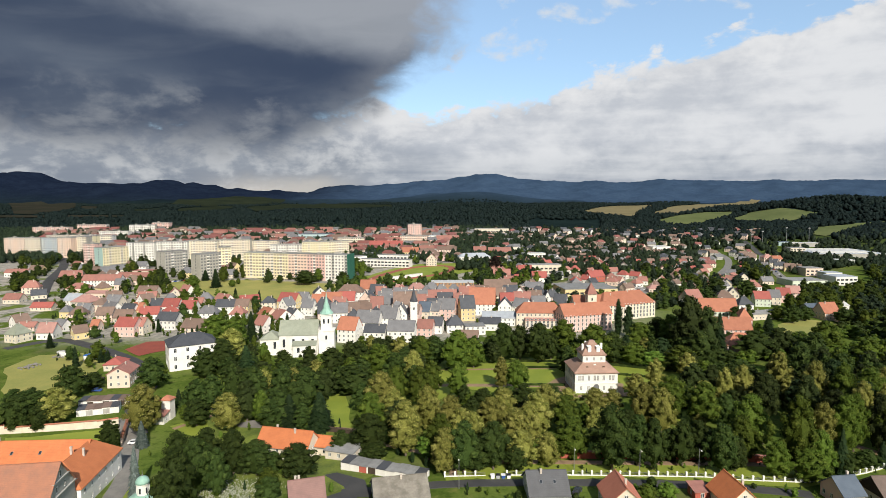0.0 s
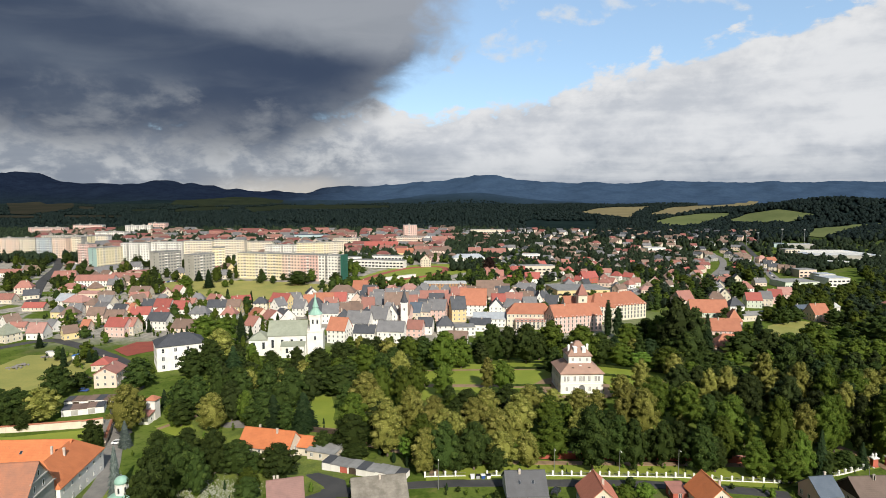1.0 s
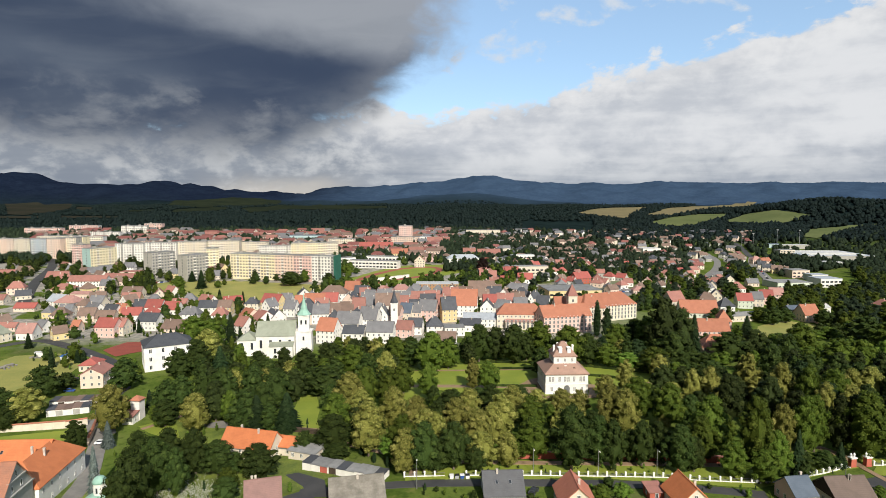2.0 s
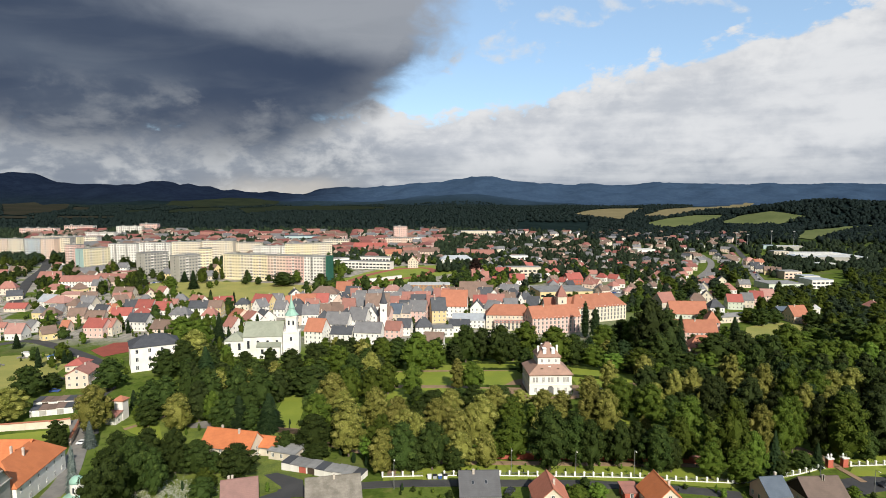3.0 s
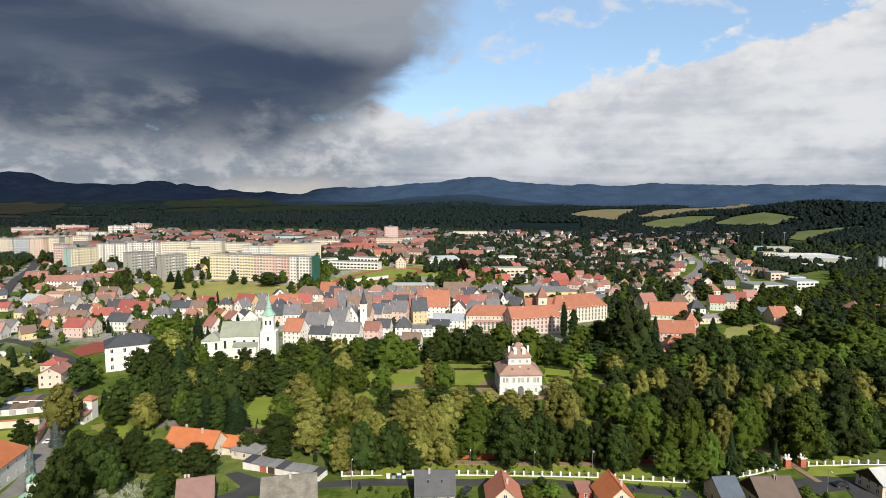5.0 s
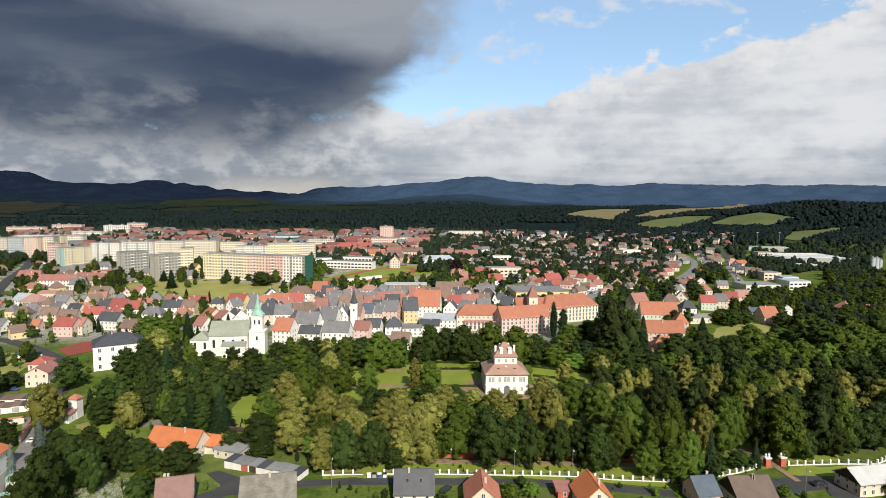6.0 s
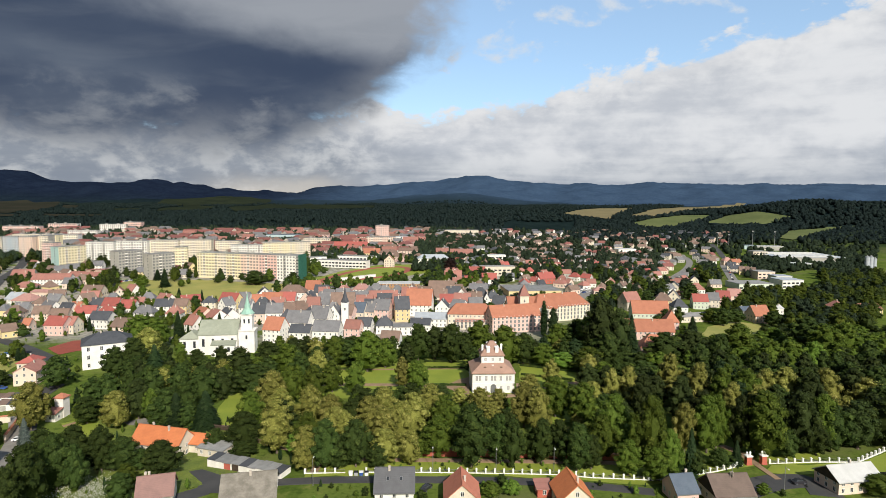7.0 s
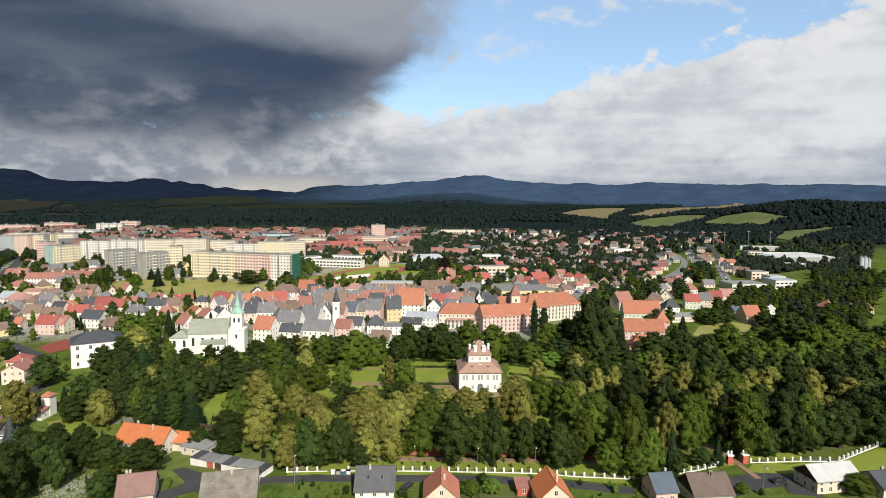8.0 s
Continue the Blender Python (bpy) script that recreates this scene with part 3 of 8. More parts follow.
def chimney(parent, x, y, z):
    if not CHIMNEY:
        me = Mesh()
        me.box(-0.3, 0.3, -0.25, 0.25, -1.6, 0.7), me.box(-0.36, 0.36, -0.31, 0.31, 0.7, 0.82), me.box(-0.17, 0.17, -0.14, 0.14, 0.82, 0.95)
        CHIMNEY.append(me.data("chimney", [CHIM]))
    part("chimney", CHIMNEY[0], None, parent, at=pose(x, y, z))


COLOURS = {"umber": "dark brown tiled", "slate": "mid-grey slate", "dusty": "dusty pink tiled", "maroon": "dark red tiled", "terracotta": "terracotta-tiled", "orange": "orange-tiled", "red": "red-tiled", "brick": "brick-red tiled", "brown": "brown-tiled", "grey": "grey slate", "dark": "dark slate", "blue": "blue-grey sheet",
           "pink": "faded pink tiled", "salmon": "salmon shingle", "moss": "grey-green sheet", "white": "white sheet", "felt": "grey felt", "old": "weathered grey shingle", "rust": "weathered orange-tiled", "vivid": "bright orange-tiled", "copper": "green copper", "metal": "pale sheet-metal"}
FORMS = {"x": "gable", "y": "gable", "hip": "hipped", "pent": "lean-to", "flat": "flat"}


def house(x, y, yaw, w, d, h, rh, wall, roof, form="x", detail=1, floors=0, step=2.6, chims=1, dz=0.0, label="", group="", name="house", cat="house", sides="flr", win=(1.0, 1.4), lights=0, timber=False):
    """A house with walls, roof, chimneys and windows. detail 2: windows one by one; 1: joined, for houses far off."""
    floors = floors or max(1, round(h / 3.0))
    if detail == 1 and form != "flat":
        h, rh, floors = h * 0.86, rh * 1.28, max(1, round(h * 0.86 / 2.9))
    label = label or "%s plastered house with a %s %s roof" % ({"grey": "grey", "brick": "ochre"}.get(wall, wall), COLOURS[roof], FORMS[form])
    top = thing(name, on_land(x, y, yaw, dz), label, cat, group)
    part("wall", wall_mesh(w, d, h, rh, form), WALL[wall], top)
    rf = part("roof", roof_mesh(w, d, h, rh, form, 0.45 if detail == 2 else 0.35), ROOF[roof], top)
    rng = random.Random(int(x * 13 + y * 7))
    for i in range(chims):
        a = rng.uniform(-0.32, 0.32)
        if form == "y":
            chimney(top, rng.choice((-0.8, 0.8)), a * d, h + rh + 0.1)
        elif form != "flat":
            chimney(top, a * w * (0.6 if form == "hip" else 1), rng.choice((-0.8, 0.8)), h + rh + 0.1)
    if timber:
        for i in range(14):
            gb = Mesh()
            y0, y1 = -d / 2 + d * i / 14, -d / 2 + d * (i + 1) / 14 - 0.04
            z0, z1 = (h + rh * (1 - abs(v) / (d / 2)) - 0.1 for v in (y0, y1))
            a, b = -w / 2 - 0.1, -w / 2 - 0.01
            gb.face([(a, y1, h - 0.5), (a, y0, h - 0.5), (a, y0, z0), (a, y1, z1)])
            gb.face([(a, y0, h - 0.5), (b, y0, h - 0.5), (b, y0, z0), (a, y0, z0)])
            gb.face([(a, y1, z1), (b, y1, z1), (b, y1, h - 0.5), (a, y1, h - 0.5)])
            gb.face([(a, y0, h - 0.5), (a, y1, h - 0.5), (b, y1, h - 0.5), (b, y0, h - 0.5)])
            part("gable_board", gb, WALL["brown"], top, "dark brown timber board")
    spots = wall_spots(w, d, h, floors, step, sides)
    if form == "y" and rh > 2.2:
        spots.append((0, -d / 2, h + rh * 0.22, 0))
    if detail == 2:
        wm = window_mesh(*win)
        for a, b, z, r in spots:
            part("window", wm, None, top, at=pose(a, b, z, 0, 0, r))
        dm = Mesh()
        dm.box(-0.5, 0.5, -0.06, 0.04, 0, 2.1, 0), dm.box(-0.62, 0.62, -0.1, 0.03, 2.1, 2.22, 0), dm.box(-0.7, 0.7, -0.9, 0.03, -0.4, 0.0, 0)
        part("door", dm, WOOD, top, at=pose(-w * 0.28, d / 2, 0.1, 0, 0, 180))
        if form == "x":
            for s in (-1, 1):
                gt = Mesh()
                gt.box(-w / 2 - 0.45, w / 2 + 0.45, s * (d / 2 + 0.5) - 0.07, s * (d / 2 + 0.5) + 0.07, h - 0.45, h - 0.3)
                part("gutter", gt, METAL, top)
        for i in range(lights):
            fx, sl = (i + 0.5) / lights * w * 0.7 - w * 0.35, rh / (d / 2 if form != "y" else w / 2)
            lm = Mesh()
            lm.box(-0.4, 0.4, -0.6, 0.6, -0.03, 0.09, 0), lm.box(-0.32, 0.32, -0.52, 0.52, 0.09, 0.11, 1)
            part("skylight", lm, [METAL, GLASS], rf, at=pose(fx, -d / 4, h + rh / 2 + 0.26, math.degrees(math.atan(sl))))
    elif detail == 1:
        if y < 470:
            wm = window_mesh(*win, False, pane=PANE)
            for a, b, z, r in spots:
                part("window", wm, None, top, at=pose(a, b, z, 0, 0, r))
            return top
        me = Mesh()
        for a, b, z, r in spots:
            ww, wh = win[0] / 2, win[1]
            if r in (0, 180):
                s = -1 if r == 0 else 1
                me.box(a - ww, a + ww, min(b, b + s * 0.07), max(b, b + s * 0.07), z, z + wh)
            else:
                s = -1 if r == -90 else 1
                me.box(min(a, a + s * 0.07), max(a, a + s * 0.07), b - ww, b + ww, z, z + wh)
        tagged(part("window", me, PANE, top), kind="stuff")
    return top

# ---- buildings of their own kind ----
PANEL = {k: shade(k + "_panel", *v, scale=0.2, vary=0.04) for k, v in {
    "yellow": (c3(0.77, 0.68, 0.44), c3(0.71, 0.62, 0.40)), "cream": (c3(0.74, 0.66, 0.50), c3(0.68, 0.60, 0.46)), "peach": (c3(0.72, 0.54, 0.43), c3(0.66, 0.50, 0.40)),
    "pink": (c3(0.70, 0.47, 0.40), c3(0.63, 0.43, 0.37)), "white": (c3(0.76, 0.73, 0.67), c3(0.68, 0.66, 0.60)), "grey": (c3(0.42, 0.40, 0.35), c3(0.34, 0.33, 0.29)),
    "teal": (c3(0.36, 0.50, 0.46), c3(0.32, 0.45, 0.42)), "blue": (c3(0.42, 0.48, 0.52), c3(0.37, 0.43, 0.47))}.items()}
NET = shade("green_netting", c3(0.02, 0.10, 0.07), c3(0.03, 0.13, 0.09), scale=0.5)
plain_house = house


def house(x, y, yaw, w, d, *rest, **more):
    TAKEN.append((x, y, 0.5 * math.hypot(w, d)))
    return plain_house(x, y, yaw, w, d, *rest, **more)


def is_free(x, y, r):
    return all((x - a) ** 2 + (y - b) ** 2 > (r + c) ** 2 for a, b, c in TAKEN)


def slab_block(x, y, yaw, w, d, floors, front, side, label, group="housing estate", net=False):
    """A panel-built block of flats: body with joints, windows, stacks of loggias, roof huts."""
    TAKEN.append((x, y, w / 2))
    top, fh = thing("apartment_block", on_land(x, y, yaw), label, "apartment block", group), 2.85
    h = floors * fh + 1.2
    body = Mesh()
    body.box(-w / 2, w / 2, -d / 2, d / 2, -3, h)
    part("body", body, PANEL[side], top)
    face = Mesh()
    for i in range(floors):
        face.box(-w / 2 + 0.05, w / 2 - 0.05, -d / 2 - 0.08, -d / 2 + 0.02, 1.2 + i * fh + 0.04, 1.2 + (i + 1) * fh - 0.04)
    tagged(part("facade_panel", face, PANEL[front], top), kind="stuff")
    cap = Mesh()
    cap.box(-w / 2 - 0.2, w / 2 + 0.2, -d / 2 - 0.2, d / 2 + 0.2, h, h + 0.5)
    part("roof", cap, ROOF["felt"], top)
    n = max(3, round(w / 3.1))
    win, logg = Mesh(), Mesh()
    for i in range(floors):
        for j in range(n):
            a, z = (j + 0.5) * w / n - w / 2, 1.2 + i * fh
            if j % 4 == 2:
                logg.box(a - 1.2, a + 1.2, -d / 2 - 1.0, -d / 2 - 0.08, z + 0.1, z + 1.05)
                win.box(a - 1.1, a + 1.1, -d / 2 - 0.14, -d / 2 - 0.04, z + 1.05, z + 2.5)
            else:
                win.box(a - 0.8, a + 0.8, -d / 2 - 0.14, -d / 2 - 0.04, z + 0.9, z + 2.3)
        for s in (-1, 1):
            win.box(s * w / 2 - 0.06, s * w / 2 + 0.06, -0.6, 0.6, 1.2 + i * fh + 0.9, 1.2 + i * fh + 2.2)
    tagged(part("window", win, PANE, top), kind="stuff")
    tagged(part("loggia", logg, PANEL["white" if front != "white" else "grey"], top), kind="stuff")
    for j in range(max(1, int(w / 18))):
        hut = Mesh()
        hut.box(-1.4, 1.4, -1.3, 1.3, 0, 1.5), hut.box(-1.5, 1.5, -1.4, 1.4, 1.5, 1.66)
        part("roof_hut", hut, PANEL["grey"], top, at=pose((j + 0.5) * 18 - w / 2 if w > 18 else 0, 0, h + 0.5))
    if net:
        nm = Mesh()
        nm.box(w / 2 + 0.3, w / 2 + 1.5, -d / 2 - 1.3, d / 2, 0, h + 1)
        part("scaffold_net", nm, NET, top)
    return top


def hall(x, y, yaw, w, d, h, wall, roof, label, name="hall", ribs=0, win=True):
    """A flat-roofed hall or shop: walls with a window band, roof plate with edge, rooflights."""
    TAKEN.append((x, y, 0.45 * math.hypot(w, d)))
    top = thing(name, on_land(x, y, yaw), label, name.replace("_", " "))
    me = Mesh()
    me.box(-w / 2, w / 2, -d / 2, d / 2, -3, h)
    part("wall", me, WALL[wall], top)
    part("roof", roof_mesh(w, d, h, 0, "flat"), ROOF[roof], top)
    if win:
        wm = Mesh()
        k = max(2, int(w / 4))
        for f in range(max(1, int(h / 3.4))):
            for i in range(k):
                a = (i + 0.5) * w / k - w / 2
                wm.box(a - 1.4, a + 1.4, -d / 2 - 0.06, -d / 2 + 0.04, f * 3.4 + 1.0, f * 3.4 + 2.6)
        tagged(part("window", wm, GLASS, top), kind="stuff")
    for i in range(ribs):
        lm = Mesh()
        lm.box(-w * 0.4, w * 0.4, -1.0, 1.0, 0, 0.9), lm.box(-w * 0.4 - 0.1, w * 0.4 + 0.1, -1.1, 1.1, 0.9, 1.05)
        part("rooflight", lm, ROOF["white"], top, at=pose(0, (i + 0.5) * d / ribs - d / 2, h + 0.36))
    return top


def spire(me, r, z0, z1, sides=8, m=0):
    """An onion-shouldered baroque spire."""
    d = z1 - z0
    me.lathe([(r, z0), (r * 1.05, z0 + d * 0.04), (r * 0.86, z0 + d * 0.18), (r * 0.62, z0 + d * 0.28), (r * 0.5, z0 + d * 0.4), (r * 0.2, z0 + d * 0.72), (0.05, z1)], sides, m)


def church(x, y, yaw):
    top = thing("church", on_land(x, y, yaw), "white baroque church with grey-green roof and copper spire", "church")
    TAKEN.append((x - 10, y, 22))
    # tower
    t = Mesh()
    t.box(-4.2, 4.2, -4.2, 4.2, -2, 12), t.box(-4.5, 4.5, -4.5, 4.5, 12, 12.5), t.box(-2.9, 2.9, -2.9, 2.9, 12.5, 20.5), t.box(-3.2, 3.2, -3.2, 3.2, 20.5, 21.0)
    tw = part("tower", t, WALL["white"], top, "white plastered bell tower")
    s = Mesh()
    s.lathe([(3.7, 21.0), (3.8, 21.3), (3.0, 22.2), (1.9, 23.8), (1.6, 24.6), (1.8, 25.0), (1.2, 26.4), (0.45, 29.6), (0.06, 33.0)], 8)
    part("spire", s, ROOF["copper"], tw, "green copper spire")
    wm = window_mesh(1.1, 2.6, False)
    for a, b, r in ((-1.2, -2.92, 0), (1.2, -2.92, 0), (2.92, 0, 90), (-2.92, 0, -90)):
        part("belfry_window", wm, None, tw, at=pose(a, b, 16.0, 0, 0, r))
    part("window", window_mesh(1.2, 2.4, False), None, tw, at=pose(0, -4.22, 7.5, 0, 0, 0))
    # nave to the left, choir beyond it, side aisle in front
    for nm, cx, cy, w, d, h, rh, form, mat in (("nave", -14.5, 1, 20, 15, 11, 6.5, "x", "moss"), ("choir", -29.6, 1, 10.2, 12, 8.6, 3.4, "hip", "moss"), ("aisle", -11, -8.6, 12, 4.2, 6.0, 1.8, "pent", "moss")):
        ob = part(nm, wall_mesh(w, d, h, rh, form), WALL["white"], top, at=pose(cx, cy, 0))
        part("roof", roof_mesh(w, d, h, rh, form, 0.35), ROOF[mat], ob, "grey-green sheet roof")
        tall = window_mesh(1.5, min(4.5, h * 0.45), False)
        n = max(2, int(w / 4.5))
        for i in range(n):
            part("window", tall, None, ob, at=pose((i + 0.5) * w / n - w / 2, -d / 2, h * 0.4, 0, 0, 0))
        part("window", tall, None, ob, at=pose(-w / 2, 0, h * 0.4, 0, 0, -90))


def palace(x, y, yaw):
    """Three-storey summer palace: broad hipped lower roof, square upper storey with tall hipped roof and dormers."""
    TAKEN.append((x, y, 16))
    top = thing("summer_palace", on_land(x, y, yaw), "white two-tiered summer palace with salmon hipped roofs", "palace")
    top.matrix_basis = top.matrix_basis @ Matrix.Diagonal((0.985, 0.985, 1.035, 1.0))
    w, d, h = 18.6, 18.0, 8.8
    b = Mesh()
    b.box(-w / 2, w / 2, -d / 2, d / 2, -1.5, h)
    body = part("body", b, WALL["white"], top, "white plastered lower storeys")
    for z0, z1, o in ((4.15, 4.45, 0.18), (h - 0.5, h - 0.01, 0.3), (-0.2, 0.5, 0.12)):
        c = Mesh()
        for sx0, sx1, sy0, sy1 in ((-w / 2 - o, w / 2 + o, -d / 2 - o, -d / 2 + 0.05), (-w / 2 - o, w / 2 + o, d / 2 - 0.05, d / 2 + o), (-w / 2 - o, -w / 2 + 0.05, -d / 2 + 0.05, d / 2 - 0.05), (w / 2 - 0.05, w / 2 + o, -d / 2 + 0.05, d / 2 - 0.05)):
            c.box(sx0, sx1, sy0, sy1, z0, z1)
        part("cornice", c, WHITE, body)
    r = Mesh()
    W, u, zt = w / 2 + 0.5, 5.0, 12.0
    q = [(-W, -W, h), (W, -W, h), (W, W, h), (-W, W, h)]
    p = [(-u, -u, zt), (u, -u, zt), (u, u, zt), (-u, u, zt)]
    for i in range(4):
        j = (i + 1) % 4
        r.slab([q[i], q[j], p[j], p[i]], 0.3)
    part("lower_roof", r, ROOF["salmon"], top, "salmon shingle hipped roof")
    up = Mesh()
    up.box(-u, u, -u, u, h, 14.9), up.box(-u - 0.3, u + 0.3, -u - 0.3, u + 0.3, 14.9, 15.2)
    upper = part("upper_storey", up, WALL["white"], top)
    ur = Mesh()
    q = [(-u - 0.5, -u - 0.5, 15.2), (u + 0.5, -u - 0.5, 15.2), (u + 0.5, u + 0.5, 15.2), (-u - 0.5, u + 0.5, 15.2)]
    p = [(-1.0, -0.6, 20.2), (1.0, -0.6, 20.2), (1.0, 0.6, 20.2), (-1.0, 0.6, 20.2)]
    for i in range(4):
        j = (i + 1) % 4
        ur.slab([q[i], q[j], p[j], p[i]], 0.3)
    ur.box(-1.0, 1.0, -0.6, 0.6, 20.1, 20.4)
    uroof = part("upper_roof", ur, ROOF["salmon"], top, "steep salmon shingle hipped roof")
    for cx, cy in ((-4.2, -1.2), (4.4, -0.2), (-1.6, 3.6), (2.2, 3.8)):
        ch = Mesh()
        ch.box(-0.42, 0.42, -0.36, 0.36, -3.2, 1.0), ch.box(-0.52, 0.52, -0.46, 0.46, 1.0, 1.22), ch.box(-0.3, 0.3, -0.24, 0.24, 1.22, 1.5)
        part("chimney", ch, WHITE, uroof, "white plastered chimney", at=pose(cx, cy, 17.6))
    for cx in (-1.9, 1.9):
        dm = Mesh()
        dm.box(-0.75, 0.75, -0.2, 2.4, 0, 2.3), dm.slab([(-0.9, -0.35, 2.3), (0.9, -0.35, 2.3), (0.9, 2.6, 2.6), (-0.9, 2.6, 2.6)], 0.12)
        part("dormer", dm, WHITE, uroof, "white dormer", at=pose(cx, -4.3, 16.1))
    tall, small = window_mesh(1.15, 2.3, True, pane=PALE_GLASS), window_mesh(1.1, 1.5, True, pane=PALE_GLASS)
    for side, yw in (("f", 0), ("l", -90), ("r", 90)):
        turn = pose(0, 0, 0, 0, 0, yw)
        for a in (-7.4, -6.0, -3.2, -0.7, 0.7, 3.2, 6.0, 7.4):
            part("window", tall, None, body, at=turn @ pose(a, -w / 2 if side != "f" else -d / 2, 5.3))
        for a in (-6.6, -3.4, 3.4, 6.6):
            part("window", window_mesh(1.15, 1.9, True, pane=PALE_GLASS), None, body, at=turn @ pose(a, -w / 2 if side != "f" else -d / 2, 1.3))
        for a in (-3.2, 0, 3.2):
            part("window", small, None, upper, at=turn @ pose(a, -u, 12.7))
    arch = Mesh()
    arch.box(-1.3, 1.3, -0.12, 0.05, 0, 2.4)
    arch.face([(1.3 * math.cos(math.pi * i / 10), -0.12, 2.4 + 1.3 * math.sin(math.pi * i / 10)) for i in range(11)])
    part("door", arch, PANE, body, "grey glazed arched portal", at=pose(0, -d / 2, 0.2))
    for cx, cz in ((-3.6, 10.2), (3.6, 10.2), (0, 10.8)):
        sk = Mesh()
        sk.box(-0.5, 0.5, -0.3, 0.4, 0, 0.7)
        part("roof_hatch", sk, WOOD if cx else WHITE, top, at=pose(cx, -7.0 if cx else -6.0, cz - 0.1))


def gate_pillar(x, y, yaw):
    top = thing("gate_pillar", on_land(x, y, yaw), "brick-red gate pillar with white finials", "gate pillar", "park gate")
    a = Mesh()
    a.box(-0.95, 0.95, -0.8, 0.8, -0.5, 0.4), a.box(-0.85, 0.85, -0.7, 0.7, 0.4, 2.7)
    part("shaft", a, WALL["red"], top)
    b = Mesh()
    b.box(-1.0, 1.0, -0.85, 0.85, 2.7, 2.9), b.box(-1.1, 1.1, -0.95, 0.95, 2.9, 3.1)
    part("cornice", b, WHITE, top)
    for s in (-0.55, 0.55):
        f = Mesh()
        f.lathe([(0.25, 3.1), (0.3, 3.25), (0.15, 3.4), (0.36, 3.8), (0.32, 4.1), (0.12, 4.3), (0.04, 4.5)], 8, cx=s)
        part("finial", f, WHITE, top)


def fence_line(pts, gap=2.85):
    """White park fence: plinth, pillars with caps, rails between."""
    top = thing("park_fence", pose(0, 0, 0), "white pillared park fence on a low plinth", "fence")
    cap = Mesh()
    cap.box(-0.24, 0.24, -0.24, 0.24, -0.3, 1.45), cap.box(-0.31, 0.31, -0.31, 0.31, 1.45, 1.56)
    cap.face([(-0.31, -0.31, 1.56), (0.31, -0.31, 1.56), (0, 0, 1.85)]), cap.face([(0.31, -0.31, 1.56), (0.31, 0.31, 1.56), (0, 0, 1.85)])
    cap.face([(0.31, 0.31, 1.56), (-0.31, 0.31, 1.56), (0, 0, 1.85)]), cap.face([(-0.31, 0.31, 1.56), (-0.31, -0.31, 1.56), (0, 0, 1.85)])
    pil = cap.data("pillar", [WHITE])
    for (ax, ay), (bx, by) in zip(pts, pts[1:]):
        l = math.hypot(bx - ax, by - ay)
        n, yw = max(1, round(l / gap)), math.degrees(math.atan2(by - ay, bx - ax))
        for i in range(n):
            t = i / n
            x, y = ax + (bx - ax) * t, ay + (by - ay) * t
            part("pillar", pil, None, top, at=on_land(x, y, yw))
        mid = on_land((ax + bx) / 2, (ay + by) / 2, yw)
        pl = Mesh()
        pl.box(-l / 2, l / 2, -0.16, 0.16, -0.6, 0.28)
        part("plinth", pl, WHITE, top, at=mid)
        for z in (0.7, 1.15):
            rl = Mesh()
            rl.box(-l / 2, l / 2, -0.03, 0.03, z, z + 0.06)
            part("rail", rl, METAL, top, at=mid)


def yard_wall(pts, h, mat, capmat, label):
    top = thing("garden_wall", pose(0, 0, 0), label, "wall")
    for (ax, ay), (bx, by) in zip(pts, pts[1:]):
        l, yw = math.hypot(bx - ax, by - ay), math.degrees(math.atan2(by - ay, bx - ax))
        at = on_land((ax + bx) / 2, (ay + by) / 2, yw)
        w = Mesh()
        w.box(-l / 2, l / 2, -0.3, 0.3, -1, h)
        part("wall_section", w, mat, top, at=at)
        c = Mesh()
        c.slab([(-l / 2, -0.55, h + 0.05), (l / 2, -0.55, h + 0.05), (l / 2, 0, h + 0.4), (-l / 2, 0, h + 0.4)], 0.08)
        c.slab([(-l / 2, 0, h + 0.4), (l / 2, 0, h + 0.4), (l / 2, 0.55, h + 0.05), (-l / 2, 0.55, h + 0.05)], 0.08)
        part("coping", c, capmat, top, at=at)
        pm = Mesh()
        pm.box(-0.25, 0.25, -0.42, -0.28, -0.8, h - 0.1)
        pd = pm.data("buttress", [mat])
        for i in range(int(l / 3.5)):
            part("buttress", pd, None, top, at=at @ pose((i + 0.5) * 3.5 - l / 2, 0, 0))


def garage_row(x, y, yaw, n, wall="white", roof="felt", bay=3.0, d=6.0, h=2.5, label="", doors=("red", "brown", "grey")):
    TAKEN.append((x, y, n * bay / 2))
    top = thing("garage_row", on_land(x, y, yaw), label or "row of low white garages under felt roofs", "garages")
    for i in range(n):
        cx = (i + 0.5) * bay - n * bay / 2
        dz = -0.12 * (i % 3)
        g = Mesh()
        g.box(-bay / 2, bay / 2, -d / 2, d / 2, -1.5, h + dz)
        gar = part("garage", g, WALL[wall], top, at=pose(cx, 0, 0))
        r = Mesh()
        r.slab([(-bay / 2, -d / 2 - 0.25, h + dz + 0.18), (bay / 2, -d / 2 - 0.25, h + dz + 0.18), (bay / 2, d / 2 + 0.2, h + dz + 0.4), (-bay / 2, d / 2 + 0.2, h + dz + 0.4)], 0.16)
        part("roof", r, ROOF[roof if i % 4 else "dark"], gar)
        m = Mesh()
        m.box(-bay * 0.4, bay * 0.4, -d / 2 - 0.05, -d / 2 + 0.03, 0, 2.05)
        part("door", m, WALL[doors[i % len(doors)]], gar)


